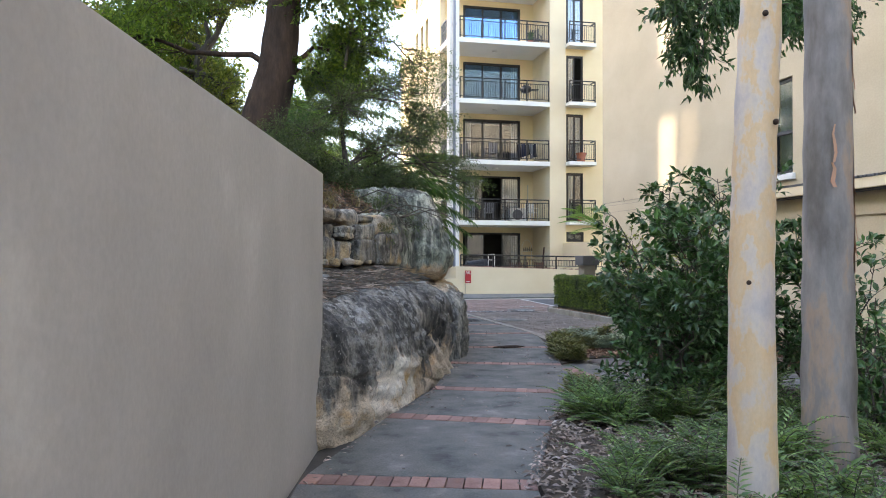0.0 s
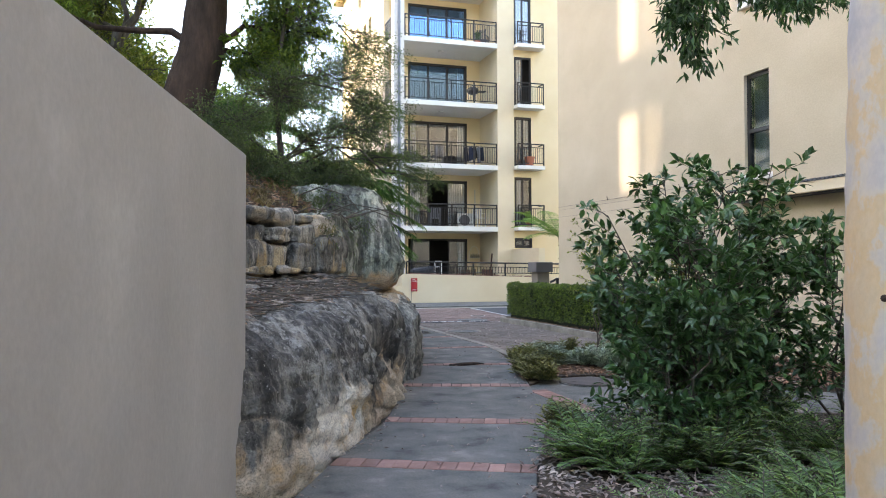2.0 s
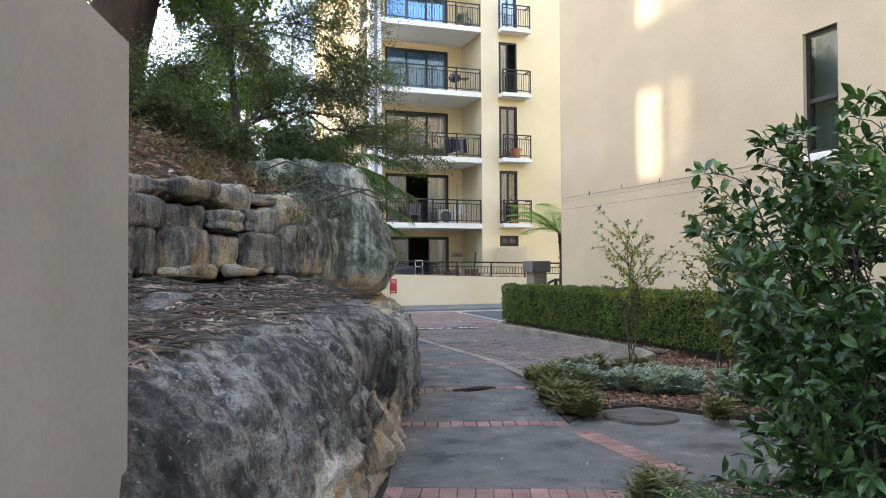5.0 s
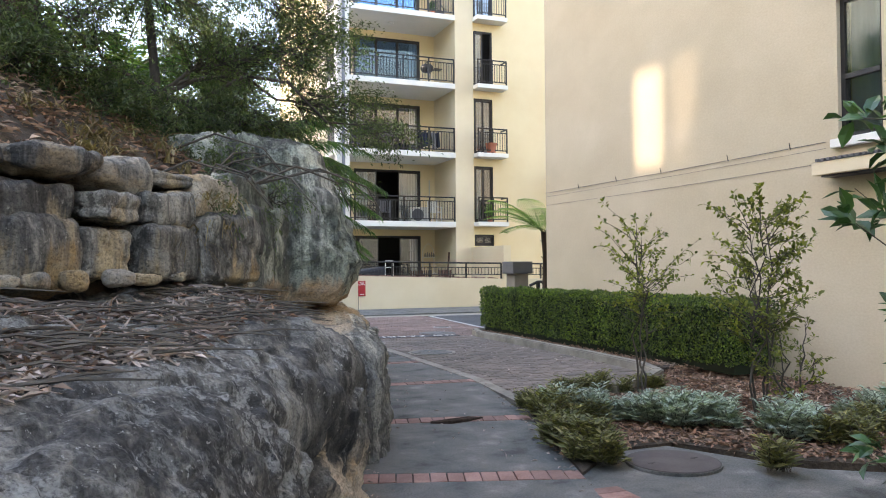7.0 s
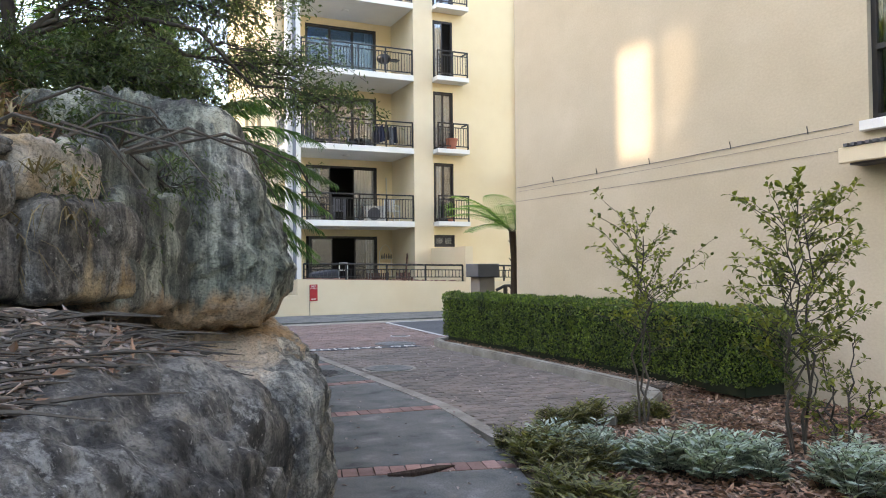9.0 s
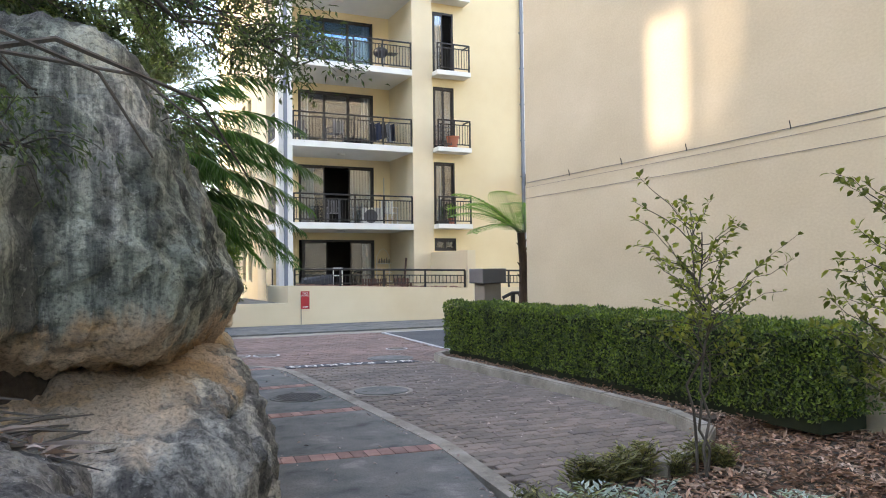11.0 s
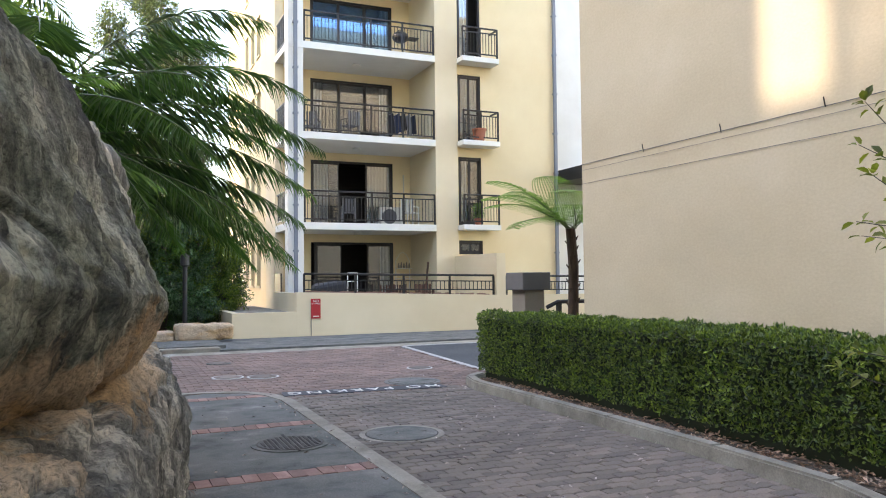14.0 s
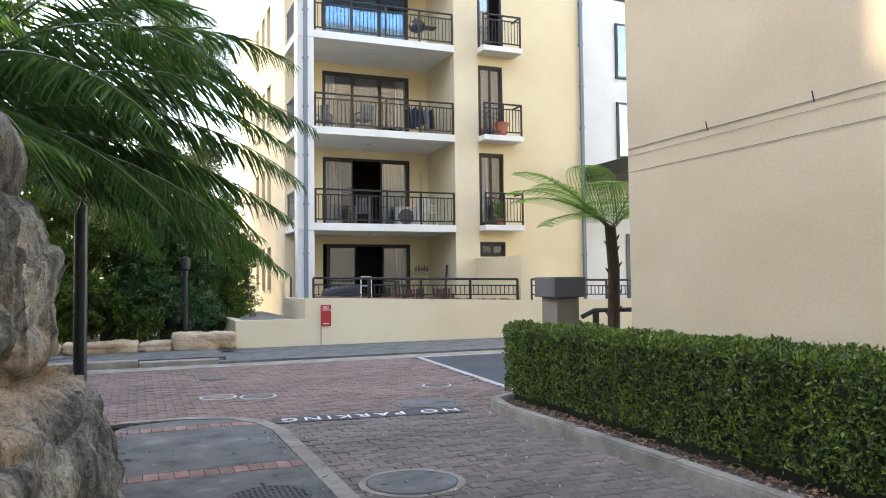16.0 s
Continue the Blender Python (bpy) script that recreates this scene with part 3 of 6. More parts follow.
def tall_window(z0, z1):
    w = thing("window_tan_wall", (9.1, WIN_Y0, z0), "narrow black-framed sash window in the tan wall", "window", kind="structure")
    fr = bmesh.new()
    for b in ((WIN_Y0, WIN_Y0 + 0.06, z0, z1), (WIN_Y1 - 0.06, WIN_Y1, z0, z1), (WIN_Y0 + 0.06, WIN_Y1 - 0.06, z0, z0 + 0.06), (WIN_Y0 + 0.06, WIN_Y1 - 0.06, z1 - 0.06, z1)):
        box(fr, 9.06, 9.16, *b)
    part("window_frame", fr, BLACK, w)
    mid = z0 + (z1 - z0) * 0.42
    part("sash_rail", boxed(9.05, 9.13, WIN_Y0 + 0.06, WIN_Y1 - 0.06, mid, mid + 0.06), BLACK, w)
    part("pane", boxed(9.10, 9.108, WIN_Y0 + 0.06, WIN_Y1 - 0.06, z0 + 0.06, mid), GLASS, w)
    part("pane", boxed(9.08, 9.088, WIN_Y0 + 0.06, WIN_Y1 - 0.06, mid + 0.06, z1 - 0.06), GLASS, w)
    part("blind", boxed(9.2, 9.215, WIN_Y0 + 0.04, WIN_Y1 - 0.04, z0 + 0.05, z1 - 0.05), CURTAIN, w, "pale closed blind")
    # panel painted near-black as the shade behind the blind
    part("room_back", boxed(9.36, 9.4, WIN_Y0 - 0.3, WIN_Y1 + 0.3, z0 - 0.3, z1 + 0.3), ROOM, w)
    part("window_sill", boxed(8.93, 9.12, WIN_Y0 - 0.07, WIN_Y1 + 0.07, z0 - 0.11, z0 - 0.002, bevel=0.01), WHITE, w, "white projecting sill")


tall_window(WIN_Z0, WIN_Z1)
tall_window(WIN_Z1 + 1.25, WIN_Z1 + 2.9)

# hood over the service doors
hood = thing("door_hood", (8.9, 11, 2.6), "cream timber hood with a corrugated roof over a service door", "awning")
part("fascia", boxed(8.70, 8.77, 4.0, 12.36, 2.58, 2.74, bevel=0.01), CREAM, hood, "cream fascia board")
part("end_board", boxed(8.77, 8.995, 12.28, 12.36, 2.6, 2.74), CREAM, hood)
part("soffit", boxed(8.77, 8.995, 4.0, 12.28, 2.56, 2.6), DARK_GREY, hood)
bm = bmesh.new()
for k in range(104):
    y = 4.0 + k * 0.08
    box(bm, 8.68, 8.998, y, y + 0.045, 2.745, 2.775)
part("corrugated_roof", bm, DARK_GREY, hood, "grey corrugated roof sheet")
part("lower_board", boxed(8.97, 8.998, 4.0, 11.5, 2.2, 2.4), TAN, hood)
service = thing("service_door", (8.98, 8.6, 0), "tan painted flush service door with a round knob", "door", kind="structure")
part("leaf", boxed(8.955, 8.998, 7.4, 8.5, 0.05, 2.15, bevel=0.005), TAN, service)
bm = bmesh.new()
bmesh.ops.create_uvsphere(bm, u_segments=16, v_segments=10, radius=0.035, matrix=Matrix.Translation((8.92, 8.3, 1.1)))
part("knob", bm, WHITE, service, "round metal knob")

# fine lines and nails along the tan wall
lines = thing("wall_wires", (9.0, 15, 3), "thin dark wires strung along the tan wall on small pins", "cable")
for z0, r in ((3.02, 0.0035), (2.76, 0.0025), (2.94, 0.002)):
    part("wire", tube(bmesh.new(), [(8.992, 12.4, z0), (8.99, 15.4, z0 - 0.012), (8.992, 19.4, z0 + 0.01)], r, 6), DARK_GREY, lines)
for y in (12.95, 14.08, 15.6, 16.85, 18.1):
    part("pin", tube(bmesh.new(), [(8.99, y, 3.0), (8.97, y, 3.09)], 0.006, 6), BLACK, lines)


# ---- the apartment building ahead ----
FLOOR = [0.49 + 2.83 * k for k in range(7)]      # storey levels
FY, BY, SY = 34.0, 36.4, 34.15                    # balcony front, loggia back wall, side wall
house = thing("apartment_building", (11, 36, 0), "cream and yellow rendered apartment building with stacked balconies", "building")
HTOP = FLOOR[6]
part("corner_column", boxed(8.13, 8.62, FY, FY + 0.45, 0, HTOP, bevel=0.01), WHITE, house, "pale corner column")
part("column", boxed(13.06, 13.86, FY, BY + 0.2, 0, HTOP), CREAM, house)
part("wall_west_back", boxed(8.13, 8.4, 36.0, 37.6, 0, HTOP), CREAM, house)


def wall_with_holes(name, along, across, a0, a1, z0, z1, holes, thick, material, parent):
    """An upright wall along x or y with rectangular holes (a0, a1, z0, z1), as one mesh of blocks."""
    cuts_a = sorted({a0, a1, *(h[0] for h in holes), *(h[1] for h in holes)})
    cuts_z = sorted({z0, z1, *(h[2] for h in holes), *(h[3] for h in holes)})
    bm = bmesh.new()
    for u0, u1 in zip(cuts_a, cuts_a[1:]):
        run = None
        for w0, w1 in zip(cuts_z, cuts_z[1:]):
            mu, mw = (u0 + u1) / 2, (w0 + w1) / 2
            if any(h[0] < mu < h[1] and h[2] < mw < h[3] for h in holes):
                if run:
                    boxes(bm, along, across, u0, u1, run[0], run[1], thick)
                run = None
            else:
                run = (run[0], w1) if run else (w0, w1)
        if run:
            boxes(bm, along, across, u0, u1, run[0], run[1], thick)
    return part(name, bm, material, parent)


def boxes(bm, along, across, u0, u1, w0, w1, thick):
    if along == "x":
        box(bm, u0, u1, across, across + thick, w0, w1)
    else:
        box(bm, across, across + thick, u0, u1, w0, w1)


DOORS = [(9.42, 12.40, f + 0.02, f + 2.34) for f in FLOOR[:6]]
wall_with_holes("wall_back", "x", BY, 8.4, 13.06, 0, HTOP, DOORS, 0.2, YELLOW, house)
SIDE = [(13.95, 14.82, f + 0.02, f + 2.34) for f in FLOOR[1:6]] + [(13.95, 14.85, 2.35, 2.82)]
wall_with_holes("wall_side", "x", SY, 13.86, 17.75, 0, HTOP, SIDE, 0.2, YELLOW, house)
WW = [(a, a + 0.75, f + 0.85, f + 2.35) for f in FLOOR[:6] for a in (38.7, 40.0, 41.4)]
wall_with_holes("wall_west", "y", 8.13, 37.6, 47.0, 0, HTOP, WW, 0.25, YELLOW, house)
part("wall_end", boxed(8.38, 30, 46.7, 47.0, 0, HTOP), YELLOW, house)
part("roof", boxed(7.6, 31, 33.6, 47.6, HTOP, HTOP + 0.3), CREAM, house)
part("white_wing", boxed(17.75, 32, 34.9, 36.6, 0, HTOP), WHITE, house, "white rendered wing")
# floors and inner walls carry the painted room shade
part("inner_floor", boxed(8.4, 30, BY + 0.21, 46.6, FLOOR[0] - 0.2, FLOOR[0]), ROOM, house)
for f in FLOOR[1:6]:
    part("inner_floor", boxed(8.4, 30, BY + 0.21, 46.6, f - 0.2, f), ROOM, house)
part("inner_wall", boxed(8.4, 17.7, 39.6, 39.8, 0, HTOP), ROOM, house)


BAR = {}


def upright(x, y, z, h, parent):
    """One slim baluster; bars of one height share a mesh."""
    key = round(h, 3)
    if key not in BAR:
        b = boxed(-0.009, 0.009, -0.009, 0.009, 0, h)
        BAR[key] = bpy.data.meshes.new("upright")
        b.to_mesh(BAR[key])
        b.free()
        BAR[key].materials.append(BLACK)
    ob = new("upright", BAR[key])
    ob.parent = parent
    ob.location = Vector((x, y, z)) - home(parent)


def railing(name, x0, x1, y, z, parent, height=1.02, gap=0.115, low=0.09):
    """Black balustrade along x: two top rails, a bottom rail, posts and uprights."""
    r = part(name, boxed(x0, x1, y - 0.03, y + 0.03, z + height - 0.05, z + height, bevel=0.012), BLACK, parent, "black metal balustrade")
    part("rail", boxed(x0, x1, y - 0.015, y + 0.015, z + height - 0.2, z + height - 0.165), BLACK, r)
    part("rail", boxed(x0, x1, y - 0.015, y + 0.015, z + low, z + low + 0.04), BLACK, r)
    n = max(2, round((x1 - x0) / 1.15))
    for k in range(n + 1):
        x = x0 + 0.025 + (x1 - x0 - 0.05) * k / n
        part("post", boxed(x - 0.025, x + 0.025, y - 0.025, y + 0.025, z, z + height - 0.05), BLACK, r)
    n = round((x1 - x0) / gap)
    for k in range(1, n):
        upright(x0 + (x1 - x0) * k / n, y, z + low + 0.04, height - 0.24 - low, r)
    return r


def rail_y(name, x, y0, y1, z, parent):
    r = part(name, boxed(x - 0.03, x + 0.03, y0, y1, z + 0.97, z + 1.02, bevel=0.012), BLACK, parent, "black metal balustrade")
    part("rail", boxed(x - 0.015, x + 0.015, y0, y1, z + 0.09, z + 0.13), BLACK, r)
    for k in range(1, 14):
        upright(x, y0 + (y1 - y0) * k / 14, z + 0.13, 0.84, r)


def sliding_door(x0, x1, y, z0, z1, panes, curtains, open_at=None, blue=False):
    fr = bmesh.new()
    for b in ((x0, x0 + 0.06, z0, z1), (x1 - 0.06, x1, z0, z1), (x0 + 0.06, x1 - 0.06, z1 - 0.07, z1), (x0 + 0.06, x1 - 0.06, z0, z0 + 0.05)):
        box(fr, b[0], b[1], y + 0.03, y + 0.15, b[2], b[3])
    d = part("sliding_door", fr, BLACK, house, "black-framed glazed sliding door" + (" standing open" if open_at is not None else " with curtains"))
    w = (x1 - x0 - 0.12) / panes
    for k in range(panes):
        a = x0 + 0.06 + w * k
        if k == open_at:
            continue
        yy = y + 0.06 + 0.04 * (k % 2)
        sash = bmesh.new()
        for b in ((a, a + 0.05, z0 + 0.05, z1 - 0.07), (a + w - 0.05, a + w, z0 + 0.05, z1 - 0.07), (a + 0.05, a + w - 0.05, z1 - 0.13, z1 - 0.07), (a + 0.05, a + w - 0.05, z0 + 0.05, z0 + 0.13)):
            box(sash, b[0], b[1], yy - 0.015, yy + 0.02, b[2], b[3])
        part("sash", sash, BLACK, d)
        g = part("pane", boxed(a + 0.05, a + w - 0.05, yy, yy + 0.006, z0 + 0.13, z1 - 0.13), GLASS_BLUE if blue else GLASS, d)
        g.visible_shadow = False
    for a, b in curtains:
        bm = bmesh.new()
        n = max(6, int((b - a) / 0.035))
        prev = None
        for k in range(n + 1):
            x = a + (b - a) * k / n
            yy = y + 0.3 + 0.025 * math.sin(k * 1.9) + 0.01 * math.sin(k * 0.7)
            cur = (bm.verts.new((x, yy, z0 + 0.04)), bm.verts.new((x, yy, z1 - 0.05)))
            if prev:
                bm.faces.new((prev[0], cur[0], cur[1], prev[1]))
            prev = cur
        part("curtain", bm, CURTAIN, d, "pale hanging curtain")
    return d


for k in range(1, 6):
    f = FLOOR[k]
    slab = part("balcony_slab", boxed(8.14, 13.058, FY - 0.02, BY, f - 0.22, f, bevel=0.008), WHITE, house, "white balcony slab")
    railing("balustrade", 8.64, 13.05, FY + 0.06, f, house)
    rail_y("side_balustrade", 8.19, FY + 0.46, 35.95, f, house)
    bm = disc(bmesh.new(), 10.7, 35.2, f - 0.27, f - 0.221, 0.14, 20)
    part("ceiling_lamp", bm, WHITE, house, "round white balcony lamp")
    part("side_slab", boxed(13.87, 15.25, 33.55, SY, f - 0.17, f, bevel=0.008), WHITE, house, "white balcony slab")
    railing("side_rail", 13.88, 15.22, 33.6, f, house)
    part("end_rail", boxed(15.17, 15.22, 33.63, SY - 0.01, f + 0.97, f + 1.02), BLACK, house)
    curtains = {1: [(9.5, 10.1), (11.5, 12.35)], 2: [(9.5, 9.9), (12.0, 12.35)], 3: [(12.0, 12.35)], 4: [(12.1, 12.35)], 5: [(9.5, 9.8)]}[k]
    sliding_door(9.42, 12.40, BY, f + 0.02, f + 2.34, 3, curtains, 1 if k == 1 else None, blue=k > 2)
    sliding_door(13.95, 14.82, SY, f + 0.02, f + 2.34, 2, [(13.98, 14.4)] if k % 2 else [(14.0, 14.78)], 1 if k == 3 else None)
sliding_door(9.55, 12.40, BY, FLOOR[0] + 0.02, FLOOR[0] + 2.34, 3, [(12.0, 12.35)], 1)
sliding_door(13.95, 14.85, SY, 2.35, 2.82, 2, [])
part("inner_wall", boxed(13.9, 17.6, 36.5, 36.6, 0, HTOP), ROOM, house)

for f0, f1, z0, z1 in WW:
    fr = bmesh.new()
    for b in ((f0, f0 + 0.05, z0, z1), (f1 - 0.05, f1, z0, z1), (f0 + 0.05, f1 - 0.05, z0, z0 + 0.05), (f0 + 0.05, f1 - 0.05, z1 - 0.05, z1)):
        box(fr, 8.26, 8.33, *b)
    w = part("window", fr, BLACK, house, "tall narrow black-framed window")
    part("pane", boxed(8.29, 8.296, f0 + 0.05, f1 - 0.05, z0 + 0.05, z1 - 0.05), GLASS, w)
    # thin near-black panel in place of a shaded room
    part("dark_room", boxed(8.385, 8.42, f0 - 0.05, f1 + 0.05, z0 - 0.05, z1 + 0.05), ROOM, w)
    part("sill", boxed(8.08, 8.26, f0 - 0.04, f1 + 0.04, z0 - 0.08, z0 - 0.003), CREAM, w)

# downpipes
for x, y, top in ((8.36, FY - 0.07, HTOP), (17.75, SY - 0.09, HTOP)):
    p = part("downpipe", boxed(x - 0.055, x + 0.055, y - 0.05, y + 0.05, 0.0, top, bevel=0.01), PIPE_GREY, house, "dark grey square downpipe")
    for z in np.arange(2.4, top - 1, 1.42):
        part("clip", boxed(x - 0.08, x + 0.08, y - 0.055, y + 0.07, z, z + 0.05), PIPE_GREY, p)

# white wing window, canopy, door
for z0 in (5.9, 8.75, 11.6):
    w = part("window", boxed(19.7, 21.4, 34.84, 34.895, z0, z0 + 2.0), BLACK, house, "dark-framed window")
    part("pane", boxed(19.78, 21.32, 34.82, 34.838, z0 + 0.08, z0 + 1.92), GLASS, w)
canopy = tagged(part("entry_canopy", boxed(18.2, 22.5, 32.2, 34.89, 5.0, 5.45), BLACK), "flat black entrance canopy on the white wing", "canopy")
part("wing_entry", boxed(20.0, 22.5, 34.85, 34.895, 0.4, 3.2), DARK_GREY, house, "dark glazed entrance")

# terrace and its walls
terrace = thing("terrace_wall", (10.5, 31, 0), "cream rendered boundary wall of the ground floor terrace", "wall", kind="structure")


def sloped(x0, x1, y0, y1, z0, za, zb):
    bm = boxed(x0, x1, y0, y1, z0, 1.0)
    for v in bm.verts:
        if v.co.z > 0.9:
            v.co.z = za if v.co.x < (x0 + x1) / 2 else zb
    return bm


part("front_wall", sloped(7.72, 14.02, 30.98, 31.2, -0.2, 1.21, 1.03), CREAM, terrace)
part("return_wall", boxed(7.72, 7.92, 31.2, 34.0, -0.2, 1.18), CREAM, terrace)
part("low_wall", boxed(6.05, 7.719, 30.98, 31.2, -0.2, 0.69), CREAM, terrace)
part("low_return", boxed(6.05, 6.25, 31.2, 38.0, -0.2, 0.688), CREAM, terrace)
part("landing", boxed(6.25, 7.72, 31.2, 38.0, 0.3, 0.66), KERB, terrace, "pale concrete landing")
part("terrace_floor", boxed(7.92, 17.7, 31.2, 36.4, -0.2, 0.48), KERB, terrace)
part("side_parapet", boxed(13.72, 14.02, 31.0, 33.99, 1.0, 2.28), CREAM, terrace)
part("right_wall", sloped(14.02, 40, 30.98, 31.2, -0.2, 1.03, 0.9), CREAM, terrace)
gate = tagged(part("side_gate", boxed(8.08, 8.125, 34.9, 35.8, 0.7, 1.75), BLACK), "black metal side gate beside the landing", "gate")
rail_w = thing("terrace_railing", (10.8, 31.3, 1.0), "low black metal railing on the terrace wall", "railing")


def slope_rail(x0, x1):
    za, zb = 1.70 - (x0 - 7.9) * 0.015, 1.70 - (x1 - 7.9) * 0.015
    part("top_rail", tube(bmesh.new(), [(x0, 31.1, za), (x1, 31.1, zb)], 0.032, 8), BLACK, rail_w)
    part("mid_rail", tube(bmesh.new(), [(x0, 31.1, za - 0.17), (x1, 31.1, zb - 0.17)], 0.016, 6), BLACK, rail_w)
    part("low_rail", tube(bmesh.new(), [(x0, 31.1, za - 0.42), (x1, 31.1, zb - 0.42)], 0.016, 6), BLACK, rail_w)
    n = int((x1 - x0) / 1.15)
    for k in range(n + 1):
        x = x0 + (x1 - x0) * k / n
        part("post", boxed(x - 0.025, x + 0.025, 31.075, 31.125, 1.0, za - (x - x0) * 0.015), BLACK, rail_w)
    n = int((x1 - x0) / 0.13)
    for k in range(n):
        x = x0 + (x1 - x0) * k / n
        upright(x, 31.1, za - (x - x0) * 0.015 - 0.42, 0.25, rail_w)


slope_rail(7.95, 13.66)
slope_rail(14.1, 24.0)

# unseen block added to shade the garden; its openings shape the tan wall's sun patches
rise = math.tan(radians(SUN_UP)) / math.cos(radians(SUN_SIDE))
sun_slots = []
for z0, z1 in ((0.3, 1.6), (3.16, 4.82), (6.1, 7.75)):
    # the slatted column lets less sun through, for the dimmer second patch
    for y0, y1, slats in ((15.58, 16.34, 1), (14.70, 15.42, 13)):
        for k in range(slats):
            w = (z1 - z0) / slats
            a, b = z0 + w * k, z0 + w * (k + (1 if slats == 1 else 0.8))
            sun_slots.append((y0 + 31 * math.tan(radians(SUN_SIDE)), y1 + 31 * math.tan(radians(SUN_SIDE)), a + 31 * rise, b + 31 * rise))
block = thing("apartment_block", (-23, 0, 0), "unseen tall pale block added to shade the garden, slotted for sun patches", "building", kind="structure")
wall_with_holes("wall", "y", -22.15, -45, 55, 0, 25.5, sun_slots, 0.15, CREAM, block)
part("wall", boxed(-32, -22.15, -45, -44.7, 0, 25.5), CREAM, block)
back = thing("apartment_block_behind", (0, -40, 0), "pale apartment block closing the path behind", "building", kind="structure")
part("wall", boxed(-22, 9, -46, -45.7, 0, 7), CREAM, back)

# ---- sandstone outcrop, stone wall and bank ----
WALL_AT, WALL_WAY, WALL_IN = (0.1, 8.75), (0.62, 0.785), (-0.785, 0.62)   # line of the dry stone wall


def by_wall(along, inward):
    return WALL_AT[0] + WALL_WAY[0] * along + WALL_IN[0] * inward, WALL_AT[1] + WALL_WAY[1] * along + WALL_IN[1] * inward


def behind_wall(x, y):
    return (x - WALL_AT[0]) * WALL_IN[0] + (y - WALL_AT[1]) * WALL_IN[1]


def hill(x, y):
    """Height of the planted bank behind the outcrop."""
    edge = 0.1 + 0.42 * (y - 9.0) if y < 15.5 else 2.83 - 0.25 * (y - 15.5)
    inland = edge - x
    fall = 1.0 if y < 16 else max(0.0, 1 - (y - 16) / 5.0)
    fall = fall * fall * (3 - 2 * fall)
    far_z = 2.0 + 1.9 * (1 - math.exp(-max(inland - 0.3, 0) / 3.2)) - 0.75 * math.exp(-max(inland, 0) / 0.35)
    d = behind_wall(x, y)
    step = max(0.0, min(1.0, (d - 0.18) / 0.25))
    near_z = 0.5 + 1.45 * step + 2.4 * (1 - math.exp(-max(d - 0.43, 0) / 2.6))
    w = max(0.0, min(1.0, (y - 12.3) / 1.2))
    z = near_z * (1 - w) + far_z * w
    return z * fall + 0.09 + 0.12 * noise.noise(Vector((x * 0.8, y * 0.8, 3))) + 0.04 * noise.noise(Vector((x * 3, y * 3, 5)))


xs, ys = np.linspace(-22, 3.2, 110), np.linspace(5.4, 30.1, 110)
verts, faces = [], []
for j, y in enumerate(ys):
    lim = (0.35 + 0.45 * (y - 6.6)) if y < 12 else (2.9 if y < 18 else 2.9)
    for i, x in enumerate(xs):
        x2 = -22 + (min(lim, 3.3) + 22) * (i / 109) ** 0.6
        verts.append((x2, y, hill(x2, y)))
for j in range(109):
    for i in range(109):
        a = j * 110 + i
        faces.append((a, a + 1, a + 111, a + 110))
tagged(sheet("hill", verts, faces, SOIL, smooth=True), "steep bank of soil and leaf litter above the rocks", "bank", kind="structure")

tagged(superrock("sandstone_boulder", (0.05, 9.20, 0.26), (1.80, 2.75, 1.16), -25, 6.5, 1, 0.05, ROCK_A, None, 150, tilt=0.02, layers=0.045, lean=0.10, knee=0.2, side_tilt=0.17, grooves=0.10), "broad sandstone boulder with black streaks above a pale lower face", "boulder", "outcrop boulders")
tagged(superrock("sandstone_boulder", (2.38, 14.70, 0.10), (1.15, 3.70, 1.08), -6.0, 4.6, 2, 0.06, ROCK_B, None, 140, layers=0.045), "long buff sandstone boulder with a rounded orange crest", "boulder", "outcrop boulders")
tagged(superrock("sandstone_boulder", (2.40, 13.55, 1.82), (0.86, 1.95, 0.76), -11, 8.0, 3, 0.05, ROCK_C, None, 140, tilt=-0.05, layers=0.035, lean=0.40, knee=-0.32, under=0.42), "upright lichen-greened sandstone boulder perched on the rocks", "boulder", "outcrop boulders")
tagged(superrock("sandstone_boulder", (2.58, 16.55, 1.48), (0.85, 1.15, 0.60), -4, 4.5, 4, 0.07, ROCK_D, None, 80, layers=0.06, under=0.3, knee=-0.3), "rough buff sandstone boulder at the end of the outcrop", "boulder", "outcrop boulders")
tagged(superrock("sandstone_boulder", (2.64, 16.35, 2.2), (0.62, 0.75, 0.24), -4, 4.5, 5, 0.05, ROCK_D, None, 40, layers=0.04), "low grey sandstone rock lying on the end boulder", "boulder", "outcrop boulders")

stone_wall = thing("stone_wall", (0.6, 9.4, 1.3), "dry-stacked wall of rough sandstone blocks above the boulder", "stone wall")
rnd = random.Random(4)
